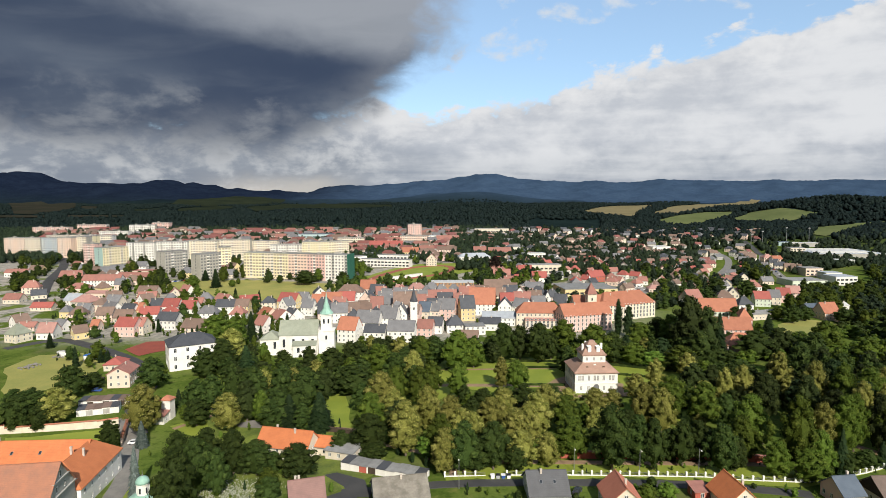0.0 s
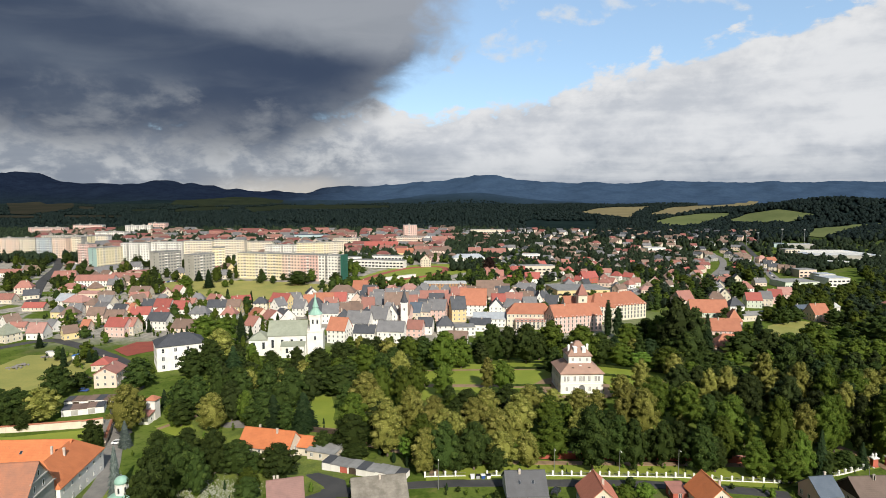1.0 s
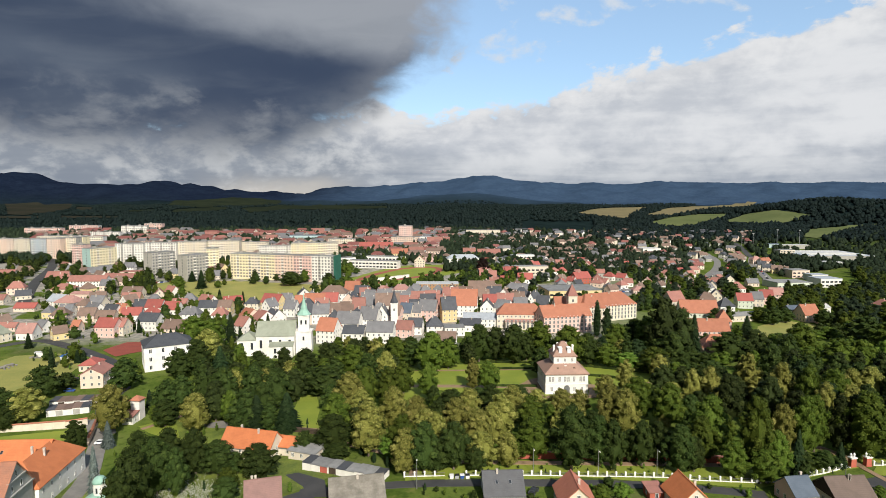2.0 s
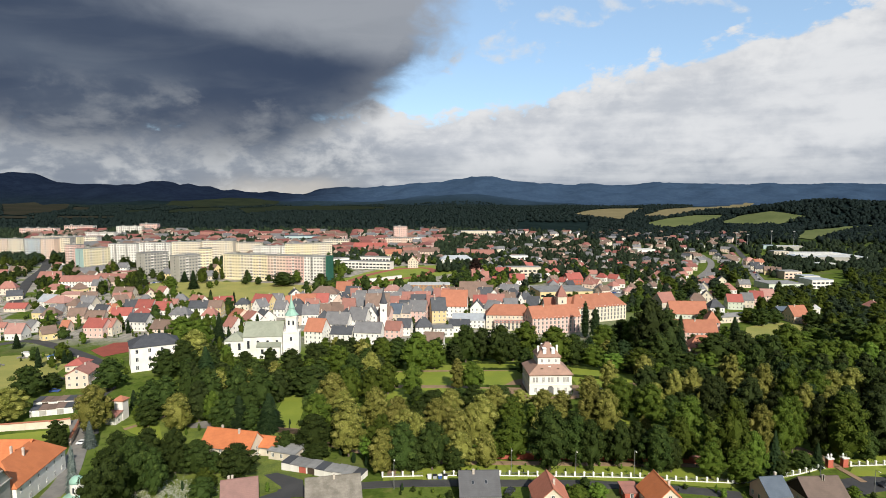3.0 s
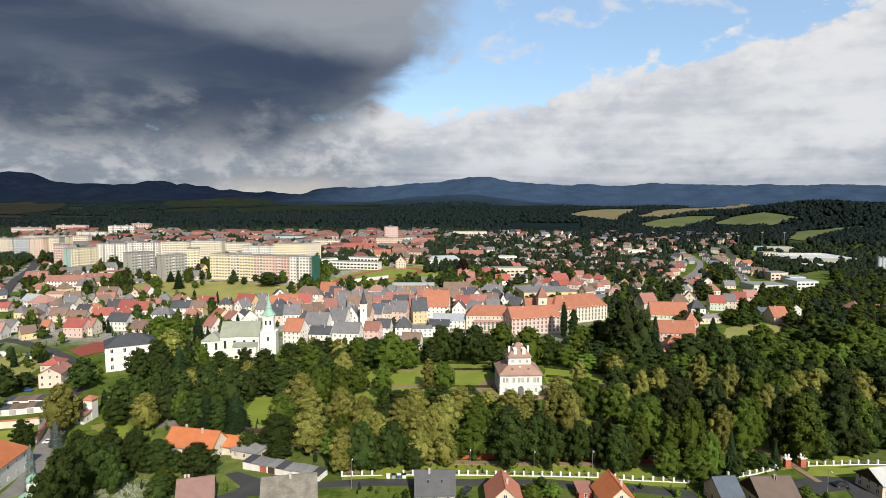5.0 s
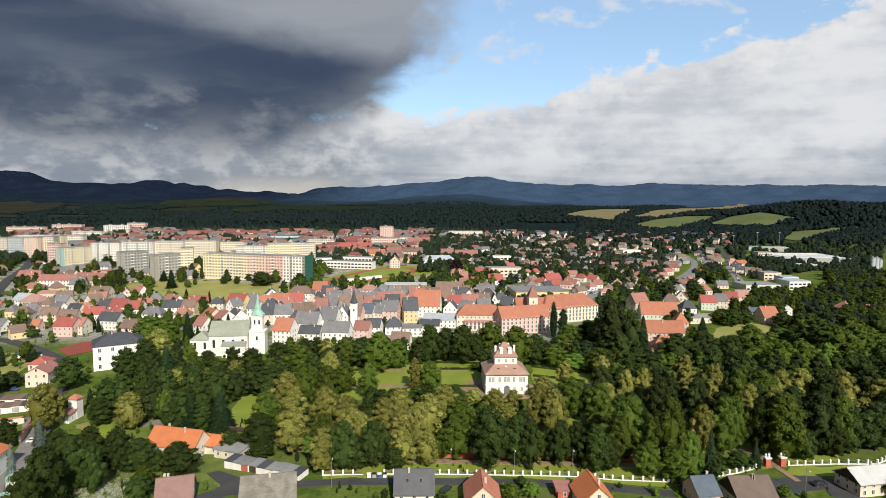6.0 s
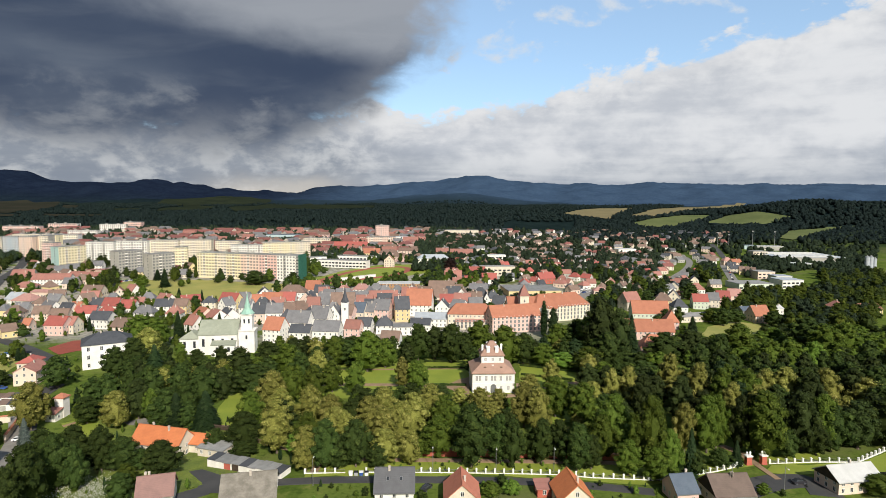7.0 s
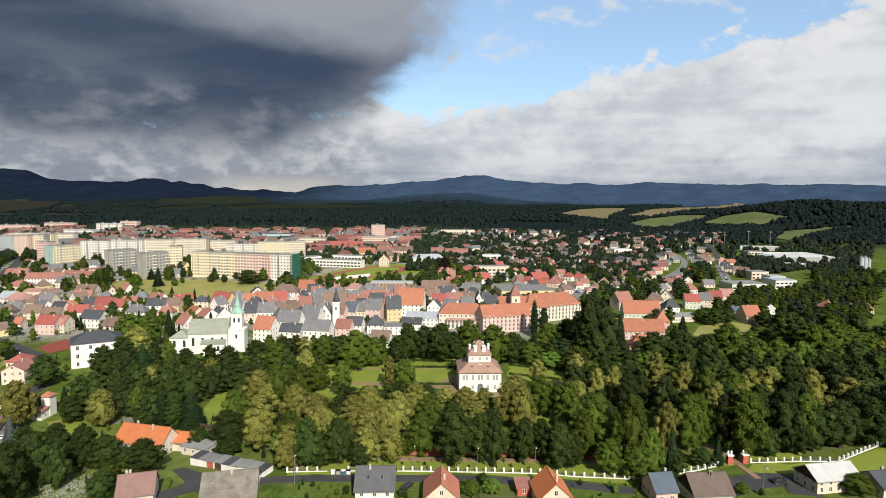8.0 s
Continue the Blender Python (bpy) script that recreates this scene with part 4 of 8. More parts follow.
def car(x, y, yaw, col, label):
    """A parked car: body, glasshouse, wheels with rims, lights."""
    top = thing("car", on_land(x, y, yaw, 0.13), label, "car", "parked cars")
    b = Mesh()
    prof = [(-2.1, 0.3), (-2.15, 0.75), (-1.95, 0.95), (-0.9, 1.0), (1.0, 1.0), (1.95, 0.92), (2.12, 0.7), (2.1, 0.3)]
    for s in (-0.86, 0.86):
        b.face([(px, s, pz) for px, pz in (prof if s < 0 else prof[::-1])])
    for (x0, z0), (x1, z1) in zip(prof, prof[1:] + prof[:1]):
        b.face([(x0, -0.86, z0), (x0, 0.86, z0), (x1, 0.86, z1), (x1, -0.86, z1)])
    part("body", b, CAR[col], top)
    g = Mesh()
    lo, hi = [(-1.5, -0.8), (1.05, -0.8), (1.05, 0.8), (-1.5, 0.8)], [(-1.1, -0.64), (0.45, -0.64), (0.45, 0.64), (-1.1, 0.64)]
    for i in range(4):
        j = (i + 1) % 4
        g.face([(*lo[i], 1.0), (*lo[j], 1.0), (*hi[j], 1.44), (*hi[i], 1.44)])
    part("glasshouse", g, GLASS, top)
    r = Mesh()
    r.box(-1.12, 0.47, -0.66, 0.66, 1.44, 1.5)
    part("car_roof", r, CAR[col], top)
    if not WHEEL:
        wm, rm = Mesh(), Mesh()
        wm.lathe([(0.2, -0.1), (0.3, -0.1), (0.32, 0), (0.3, 0.1), (0.2, 0.1)], 10), rm.lathe([(0.19, -0.09), (0.19, 0.11)], 8)
        WHEEL.extend([wm.data("tyre", [ROOF["dark"]]), rm.data("rim", [METAL])])
    for wx in (-1.3, 1.3):
        for wy in (-0.8, 0.8):
            ty = part("tyre", WHEEL[0], None, top, at=pose(wx, wy, 0.2, 90 if wy > 0 else -90))
            part("rim", WHEEL[1], None, ty)


WHEEL = []
CAR = {k: shade(k + "_car_paint", v, v, rough=0.25, bump=0, spec=0.6) for k, v in {"white": c3(0.75, 0.75, 0.75), "red": c3(0.35, 0.03, 0.03), "blue": c3(0.04, 0.09, 0.28), "dark": c3(0.03, 0.03, 0.035), "silver": c3(0.35, 0.36, 0.37)}.items()}


def street_lamp(x, y, yaw, h=8.0):
    top = thing("street_lamp", on_land(x, y, yaw), "grey steel street lamp by the road", "street lamp", "street lamps")
    p, a, hd = Mesh(), Mesh(), Mesh()
    p.lathe([(0.14, -0.3), (0.11, 1.0), (0.07, h)], 8)
    a.box(-0.04, 0.04, -1.3, 0.0, h - 0.06, h + 0.02)
    hd.box(-0.14, 0.14, -1.9, -1.2, h - 0.08, h + 0.08)
    part("pole", p, METAL, top), part("arm", a, METAL, top), part("lamp_head", hd, WHITE, top)


def castle_tower(x, y, yaw):
    top = thing("castle_tower", on_land(x, y, yaw), "cream castle tower with steep brick-red pyramid roof", "tower")
    b = Mesh()
    b.box(-3.0, 3.0, -3.0, 3.0, -2, 19), b.box(-3.25, 3.25, -3.25, 3.25, 19, 19.5)
    part("shaft", b, WALL["cream"], top)
    r = Mesh()
    q = [(-3.5, -3.5, 19.5), (3.5, -3.5, 19.5), (3.5, 3.5, 19.5), (-3.5, 3.5, 19.5)]
    p = [(-2.2, -2.2, 22.5), (2.2, -2.2, 22.5), (2.2, 2.2, 22.5), (-2.2, 2.2, 22.5)]
    for i in range(4):
        j = (i + 1) % 4
        r.slab([q[i], q[j], p[j], p[i]], 0.2), r.slab([p[i], p[j], (0, 0, 27)], 0.2)
    part("roof", r, ROOF["brick"], top)
    for z in (9, 15):
        part("window", window_mesh(1.2, 2.0), None, top, at=pose(0, -3.0, z)), part("window", window_mesh(1.2, 2.0), None, top, at=pose(-3.0, 0, z, 0, 0, -90))


def town_hall_tower(x, y, yaw):
    top = thing("town_hall_tower", on_land(x, y, yaw), "slim white town hall tower with dark needle spire", "tower")
    b = Mesh()
    b.box(-2.2, 2.2, -2.2, 2.2, -2, 17), b.box(-2.5, 2.5, -2.5, 2.5, 17, 17.5)
    part("shaft", b, WALL["white"], top)
    s = Mesh()
    spire(s, 2.4, 17.5, 28.0)
    part("spire", s, ROOF["dark"], top)
    part("window", window_mesh(1.1, 1.8), None, top, at=pose(0, -2.2, 12.5))


def chapel(x, y):
    """Round chapel: drum, copper dome, lantern with small dome."""
    top = thing("chapel", on_land(x, y, 0, -3.0), "round white chapel with pale copper domes", "chapel")
    d = Mesh()
    d.lathe([(4.6, -1), (4.6, 5.0), (4.9, 5.1), (4.9, 5.5)], 20)
    part("drum", d, WALL["white"], top)
    m = Mesh()
    m.lathe([(5.0, 5.5)] + [(5.0 * math.cos(a), 5.5 + 3.4 * math.sin(a)) for a in (0.25, 0.5, 0.75, 1.0, 1.22)], 20)
    part("dome", m, ROOF["copper"], top, "pale green copper dome", smooth=True)
    l = Mesh()
    l.lathe([(1.6, 8.4), (1.6, 11.4), (1.8, 11.5), (1.8, 11.8)], 12)
    lan = part("lantern", l, WALL["white"], top)
    c = Mesh()
    c.lathe([(1.9, 11.8)] + [(1.9 * math.cos(a), 11.8 + 1.9 * math.sin(a)) for a in (0.3, 0.6, 0.9, 1.2, 1.45)], 14)
    part("lantern_dome", c, ROOF["copper"], lan, smooth=True)
    part("finial", fin_mesh(), METAL, lan)
    for a in (0, 60, 120, 180, 240, 300):
        part("window", window_mesh(0.7, 1.7, False), None, lan, at=pose(1.62 * math.sin(radians(a)), -1.62 * math.cos(radians(a)), 9.2, 0, 0, a))


def fin_mesh():
    f = Mesh()
    f.lathe([(0.12, 13.5), (0.25, 13.9), (0.06, 14.2), (0.04, 15.2)], 6)
    return f


def waste_bins(x, y, yaw):
    """Recycling containers by the fence."""
    for i, col in enumerate(("white", "silver", "blue", "white")):
        top = thing("recycling_bin", on_land(x + 1.6 * i, y, yaw), "%s recycling container beside the park fence" % {"white": "white", "silver": "grey", "blue": "blue"}[col], "recycling bin", "recycling bins")
        b, l = Mesh(), Mesh()
        b.face([(-0.5, -0.4, 0), (-0.5, 0.4, 0), (0.5, 0.4, 0), (0.5, -0.4, 0)])
        lo, hi = [(-0.5, -0.4), (0.5, -0.4), (0.5, 0.4), (-0.5, 0.4)], [(-0.62, -0.5), (0.62, -0.5), (0.62, 0.5), (-0.62, 0.5)]
        for a in range(4):
            c = (a + 1) % 4
            b.face([(*lo[a], 0), (*lo[c], 0), (*hi[c], 1.15), (*hi[a], 1.15)])
        part("bin_body", b, CAR[col], top)
        l.slab([(-0.65, -0.53, 1.2), (0.65, -0.53, 1.2), (0.65, 0.53, 1.35), (-0.65, 0.53, 1.35)], 0.1)
        part("lid", l, CAR["dark" if i % 2 else "white"], top)


def light_mast(x, y, h):
    top = thing("light_mast", on_land(x, y), "tall grey steel light mast by the works", "light mast", "light masts")
    p, c = Mesh(), Mesh()
    p.lathe([(0.5, -0.5), (0.32, h * 0.5), (0.2, h)], 8)
    c.box(-1.6, 1.6, -0.3, 0.3, h, h + 1.4)
    part("mast", p, METAL, top), part("lamp_cluster", c, METAL, top)


def silo(x, y, r, h):
    top = thing("silo", on_land(x, y), "pale grey steel silo at the works", "silo", "silos")
    b, c = Mesh(), Mesh()
    b.lathe([(r, -1.0), (r, h * 0.33), (r * 1.02, h * 0.33 + 0.1), (r, h * 0.33 + 0.2), (r, h * 0.66), (r * 1.02, h * 0.66 + 0.1), (r, h * 0.66 + 0.2), (r, h)], 14)
    c.lathe([(r * 1.06, h), (r * 0.3, h + 1.5), (r * 0.25, h + 2.0)], 14)
    part("shell", b, ROOF["metal"], top), part("cap", c, METAL, top)


def hedge(pts, w=1.0, h=1.1):
    """A clipped hedge along a line, with an uneven top."""
    top = thing("hedge", pose(0, 0, 0), "low clipped green hedge round the lawn", "hedge", "garden hedges")
    for (ax, ay), (bx, by) in zip(pts, pts[1:]):
        l, yw = math.hypot(bx - ax, by - ay), math.degrees(math.atan2(by - ay, bx - ax))
        n, rg, me = max(2, int(l / 1.2)), random.Random(int(ax * 7 + by)), Mesh()
        for i in range(n):
            a, b = -l / 2 + l * i / n, -l / 2 + l * (i + 1) / n
            q, t = rg.uniform(0.85, 1.15), rg.uniform(0.85, 1.15)
            me.box(a, b - 0.02, -w / 2 * q, w / 2 * q, -0.3, h * t)
        part("hedge_run", me, LEAF["dark"], top, at=on_land((ax + bx) / 2, (ay + by) / 2, yw))


def rubble_heap(x, y, r):
    """A heap of broken stone and soil."""
    rg, me = random.Random(int(x)), Mesh()
    for i in range(26):
        a, d, s = rg.uniform(0, 6.28), r * rg.random() ** 0.7, rg.uniform(0.25, 0.7)
        cx, cy, cz = d * math.cos(a), d * math.sin(a) * 0.5, max(0, (1 - d / r)) * 1.2
        me.lathe([(s * 0.7, cz - 0.4), (s, cz), (s * 0.6, cz + s * 0.6)], 5, cx=cx, cy=cy)
    ob = part("rubble_heap", me, PAVING, at=on_land(x, y))
    tagged(ob, "heap of pale rubble on bare ground", "rubble", kind="stuff")

# ---- trees ----
def ico(sub):
    bm = bmesh.new()
    bmesh.ops.create_icosphere(bm, subdivisions=sub, radius=1)
    bm.verts.ensure_lookup_table()
    v, f = np.array([x.co[:] for x in bm.verts]), np.array([[q.index for q in x.verts] for x in bm.faces])
    bm.free()
    return v, f


ICO1 = ico(1)


def crown_mesh(form, seed, mat, clumps=34, leaves=60, size=0.30):
    """A crown 20 m high: a dark core, clumps of leaves over an uneven dome, and leaf sprays that break its outline."""
    rng, nr = random.Random(seed), np.random.RandomState(seed)
    V, F, n0 = [], [], 0
    base, faces = ICO1
    if form in ("broad", "tall"):
        rad, low = (6.8, 1.6) if form == "broad" else (4.7, 1.4)
        p1, p2, a2, a3 = rng.uniform(0, 6.28), rng.uniform(0, 6.28), rng.uniform(0.06, 0.16), rng.uniform(0.04, 0.12)
        top = rng.uniform(19.2, 20.0)

        def outline(u, a):
            return rad * max(0.02, math.sin(math.pi * min(1.0, max(0.0, u)) ** 0.8)) ** 0.62 * (1 + a2 * math.sin(2 * a + p1) + a3 * math.sin(3 * a + p2 + 4 * u))

        rings, seg = (0.02, 0.14, 0.3, 0.5, 0.7, 0.86, 0.97), 9
        for u in rings:
            V.append(np.array([(outline(u, j * 0.698) * 0.66 * math.cos(j * 0.698) * rng.uniform(0.85, 1.1), outline(u, j * 0.698) * 0.66 * math.sin(j * 0.698) * rng.uniform(0.85, 1.1), low + (top - 1.6 - low) * u) for j in range(seg)]))
        for a in range(len(rings) - 1):
            F.extend([[a * seg + j, a * seg + (j + 1) % seg, a * seg + seg + (j + 1) % seg, a * seg + seg + j] for j in range(seg)])
        F.append(list(range((len(rings) - 1) * seg, len(rings) * seg)))
        n0 = seg * len(rings)
        for i in range(clumps):
            u = 0.05 + 0.92 * ((i + 0.5) / clumps) ** 0.92
            a = i * 2.39996 + rng.uniform(-0.45, 0.45)
            rc = rad * rng.uniform(0.24, 0.36) * (34 / clumps) ** 0.4 * (0.72 + 0.28 * math.sin(math.pi * u))
            ro = max(0.0, outline(u, a) - rc * 0.72) * rng.uniform(0.86, 1.08)
            c = np.array((ro * math.cos(a), ro * math.sin(a), min(low + (top - low) * u + rng.uniform(-0.5, 0.5), top - rc * 0.7)))
            b = base * (1 + nr.uniform(-0.2, 0.2, (len(base), 1))) * (rc * 0.78, rc * 0.78, rc * 0.66) + c
            V.append(b), F.extend((faces + n0).tolist())
            n0 += len(b)
            out = np.array((math.cos(a), math.sin(a), 1.6 * u - 0.45))
            d = nr.normal(size=(leaves, 3)) + out * 0.55
            d /= np.linalg.norm(d, axis=1)[:, None]
            q = c + d * (rc * nr.uniform(0.78, 1.08, (leaves, 1))) * (1, 1, 0.86)
            nrm = d + out * 0.35 + nr.normal(size=(leaves, 3)) * 0.42
            nrm /= np.linalg.norm(nrm, axis=1)[:, None]
            t = np.cross(nrm, nr.normal(size=(leaves, 3)))
            t /= np.linalg.norm(t, axis=1)[:, None]
            w = np.cross(nrm, t)
            k = nr.uniform(0.65, 1.3, (leaves, 1)) * size
            V.append(np.stack([q - t * k, q - w * k * 0.8 + nrm * 0.1, q + t * k, q + w * k * 0.8 - nrm * 0.1], 1).reshape(-1, 3))
            F.extend((np.arange(leaves * 4).reshape(leaves, 4) + n0).tolist())
            n0 += leaves * 4
    else:
        # conifers: whorls of drooping fans, or a narrow column
        tiers, rad = (17, 4.2) if form == "conifer" else (26, 1.9)
        core = [(0.25, 0.6)] + [((rad * (1 - t) ** 0.8 if form == "conifer" else rad * math.sin(math.pi * (0.18 + 0.8 * t)) ** 0.6) * 0.66 + 0.05, 1.0 + 18.2 * t) for t in (0.03, 0.2, 0.4, 0.6, 0.8, 0.97)]
        for r, z in core:
            V.append(np.array([(r * math.cos(j * 0.7854), r * math.sin(j * 0.7854), z) for j in range(8)]))
        for a in range(len(core) - 1):
            F.extend([[a * 8 + j, a * 8 + (j + 1) % 8, a * 8 + 8 + (j + 1) % 8, a * 8 + 8 + j] for j in range(8)])
        n0 = 8 * len(core)
        for i in range(tiers):
            t = i / tiers
            z = 1.0 + 18.6 * t
            r = rad * (1 - t) ** 0.8 + 0.35 if form == "conifer" else rad * math.sin(math.pi * (0.18 + 0.8 * t)) ** 0.6 + 0.1
            k = max(5, int((30 if leaves > 25 else 11) * (0.35 + 0.65 * (1 - t))))
            for j in range(k):
                a = 2 * math.pi * (j + rng.random()) / k
                rr, dn = r * rng.uniform(0.72, 1.12), rng.uniform(0.7, 1.5) * (1 if form == "conifer" else -0.5)
                wd = r * 2.1 / k * 2.0 * rng.uniform(0.8, 1.3) + 0.12
                ca, sa = math.cos(a), math.sin(a)
                q = [(0.12 * ca, 0.12 * sa, z + 1.0), (rr * 0.6 * ca - wd * sa, rr * 0.6 * sa + wd * ca, z + 0.35 - dn * 0.35), (rr * ca, rr * sa, z - dn * 0.8), (rr * 0.6 * ca + wd * sa, rr * 0.6 * sa - wd * ca, z + 0.35 - dn * 0.35)]
                V.append(np.array(q))
                F.append([n0, n0 + 1, n0 + 2, n0 + 3])
                n0 += 4
    me = bpy.data.meshes.new("crown")
    me.from_pydata(np.concatenate(V).tolist(), [], F)
    me.materials.append(mat)
    return me


def trunk_mesh(form, seed):
    """A tapered trunk with limbs that reach into the crown."""
    rng = random.Random(seed)
    me = Mesh()
    r = 0.42 if form == "broad" else 0.32
    me.lathe([(r * 1.5, -0.6), (r * 1.05, 0.6), (r * 0.85, 4.0), (r * 0.6, 9.0), (r * 0.25, 16.5)], 7)
    if form in ("broad", "tall"):
        for i in range(6):
            a, z0 = i * 1.1 + rng.random(), 3.6 + i * 1.2
            l, up = rng.uniform(2.2, 3.6), rng.uniform(1.5, 3.2)
            p0, p1 = Vector((0, 0, z0)), Vector((l * math.cos(a), l * math.sin(a), z0 + up))
            s = Vector((-math.sin(a), math.cos(a), 0)) * 0.14
            up_v = Vector((0, 0, 0.15))
            me.face([p0 - s, p0 + up_v, p1]), me.face([p0 + up_v, p0 + s, p1]), me.face([p0 + s, p0 - s, p1])
    return me.data("trunk", [BARK])


TREES = {}
TREE_WORDS = {"hazy": "deep green", "shade": "deep green", "far": "dark blue-green", "dark": "dark green", "mid": "green", "lime": "olive-yellow flowering lime", "light": "bright green", "fir": "dark green", "spruce": "silvery blue", "copper": "dark purple-leaved"}
FORM_WORDS = {"broad": "broad-crowned tree", "tall": "tall slender tree", "conifer": "conical spruce", "column": "narrow columnar cypress"}


def tree(x, y, h, width, leaf="mid", form="broad", group="park trees", label=""):
    """One tree: trunk and crown, sharing meshes between alike trees."""
    rng = random.Random(int(x * 31 + y * 17))
    near = y < 232
    variant = rng.randrange(5 if near else 3)
    key = (form, leaf, variant, near)
    if key not in TREES:
        src = sum(ord(c) for c in form) * 10 + variant
        TREES[key] = (trunk_mesh(form, src), crown_mesh(form, src, LEAF[leaf], 36, 62, 0.30) if near else crown_mesh(form, src, LEAF[leaf], 30, 34, 0.42))
    base_w = {"broad": 13.6, "tall": 9.4, "conifer": 8.8, "column": 4.2}[form]
    sx = width / base_w
    m = Matrix.LocRotScale((x, y, gz(x, y)), Euler((0, 0, rng.uniform(0, 6.28))), (sx, sx * rng.uniform(0.9, 1.1), h / 20))
    lab = label or "%s %s with a leafy crown" % (TREE_WORDS[leaf], FORM_WORDS[form])
    top = thing("tree", m, lab, "tree", group)
    part("trunk", TREES[key][0], None, top), part("crown", TREES[key][1], None, top)
    return top


def thicket(name, places, leaf, label, category="wood", seed=1):
    """Many far trees as one mesh: a ragged dome or cone each, with leaf sprays. places: rows of x, y, height, width."""
    nr = np.random.RandomState(seed)
    base, faces = ICO1
    P = np.asarray(places, float)
    n = len(P)
    zg = land(P[:, 0], P[:, 1]) + rough_hills(P[:, 0], P[:, 1])
    spin = nr.uniform(0, 6.28, n)[:, None]
    b = base[None] * (1 + nr.uniform(-0.3, 0.3, (n, len(base), 1)))
    bx, by = b[:, :, 0] * np.cos(spin) - b[:, :, 1] * np.sin(spin), b[:, :, 0] * np.sin(spin) + b[:, :, 1] * np.cos(spin)
    slim = np.where(nr.uniform(size=(n, 1)) < 0.35, np.clip(0.95 - 0.7 * b[:, :, 2], 0.15, 1.2), 1.0)
    r = P[:, 3:4] * 0.46
    dome = np.stack([bx * r * slim + P[:, 0:1], by * r * slim + P[:, 1:2], b[:, :, 2] * P[:, 2:3] * 0.5 + zg[:, None] + P[:, 2:3] * 0.5], -1)
    tris = (faces[None] + (np.arange(n) * len(base))[:, None, None]).reshape(-1, 3)
    k = 6
    d = nr.normal(size=(n, k, 3))
    d /= np.linalg.norm(d, axis=2)[..., None]
    d[..., 2] = np.abs(d[..., 2]) * 1.1 - 0.15
    ctr = np.stack([P[:, 0], P[:, 1], zg + P[:, 2] * 0.5], -1)[:, None, :]
    c = ctr + d * np.stack([P[:, 3] * 0.46, P[:, 3] * 0.46, P[:, 2] * 0.5], -1)[:, None, :]
    u, w = nr.normal(size=(n, k, 3)), nr.normal(size=(n, k, 3))
    s = (P[:, 3] * 0.11)[:, None, None]
    spray = np.stack([c - u * s, c - w * s, c + u * s, c + w * s], 2).reshape(-1, 3)
    quads = np.arange(n * k * 4).reshape(-1, 4) + n * len(base)
    me = bpy.data.meshes.new(name)
    me.from_pydata(np.concatenate([dome.reshape(-1, 3), spray]).tolist(), [], tris.tolist() + quads.tolist())
    me.polygons.foreach_set("use_smooth", [True] * len(me.polygons))
    me.materials.append(LEAF[leaf])
    return tagged(new(name, me), label, category, kind="stuff")


def wood_of_crowns(name, rows, label, level=(26, 22, 0.55)):
    """A dense wood as one mesh a leaf colour: crowns and trunks merged. rows: x, y, height, width, leaf, form."""
    by_leaf = {}
    for r in rows:
        by_leaf.setdefault(r[4], []).append(r)
    for leaf, group in by_leaf.items():
        V, F, n0 = [], [], 0
        for i, (x, y, h, w, _, form) in enumerate(group):
            key = ("wood", form, i % 3, level)
            if key not in TREES:
                me = crown_mesh(form, 70 + i % 3, LEAF[leaf], *level)
                co = np.empty(len(me.vertices) * 3)
                me.vertices.foreach_get("co", co)
                TREES[key] = (co.reshape(-1, 3), [list(p.vertices) for p in me.polygons])
                bpy.data.meshes.remove(me)
            co, faces = TREES[key]
            a, sx = x * 1.7 + y, w / {"broad": 13.6, "tall": 9.4, "conifer": 8.8}[form]
            c, d = math.cos(a) * sx, math.sin(a) * sx
            V.append(np.stack([co[:, 0] * c - co[:, 1] * d + x, co[:, 0] * d + co[:, 1] * c + y, co[:, 2] * h / 20 + gz(x, y)], -1))
            F += [[j + n0 for j in f] for f in faces]
            n0 += len(co)
        me = bpy.data.meshes.new(name)
        me.from_pydata(np.concatenate(V).tolist(), [], F)
        me.materials.append(LEAF[leaf])
        tagged(new(name, me), TREE_WORDS[leaf].split(" flowering")[0] + " " + label, "wood", kind="stuff")

# ---- houses along the road by the park fence ----
house(-37.0, 160.2, 17, 9.2, 9.4, 3.6, 4.0, 'cream', 'dusty', 'x', detail=2, label='cream house under a faded pink tiled roof', chims=2)
house(-11.4, 162.2, 12, 14.6, 15.0, 2.2, 4.6, 'grey', 'old', 'x', detail=2, label='old barn with a weathered grey shingle roof', name='barn', cat='barn')
house(29.7, 164.6, 2, 10.8, 12.2, 2.6, 4.2, 'white', 'slate', 'x', detail=2, chims=1, lights=2)
house(48.7, 157.1, 0, 9.3, 10.5, 3.6, 4.2, 'cream', 'terracotta', 'y', detail=2)
house(79.2, 156.9, 4, 9.2, 10.5, 3.6, 4.2, 'cream', 'vivid', 'y', detail=2)
house(72.2, 162.8, 2, 4.0, 5.0, 2.4, 0.6, 'red', 'brick', 'pent', detail=2, chims=0, name='shed', cat='shed', label='low red shed beside the orange-roofed house')
house(110.6, 160.2, 8, 6.3, 8.5, 3.6, 3.4, 'pink', 'blue', 'x', detail=2)
house(123.2, 159.4, 4, 11.0, 10.0, 3.6, 3.8, 'cream', 'umber', 'x', detail=2, chims=2, timber=True, label='cream house with brown roof and dark timber gable')
house(162.8, 167.2, 10, 14.4, 9.0, 4.0, 2.8, 'peach', 'white', 'x', detail=2, floors=2, timber=True, label='pinkish two-storey house with white sheet roof and timber gable')
house(178.2, 164.3, 8, 11.1, 10.0, 3.4, 2.6, 'cream', 'dark', 'x', detail=2)

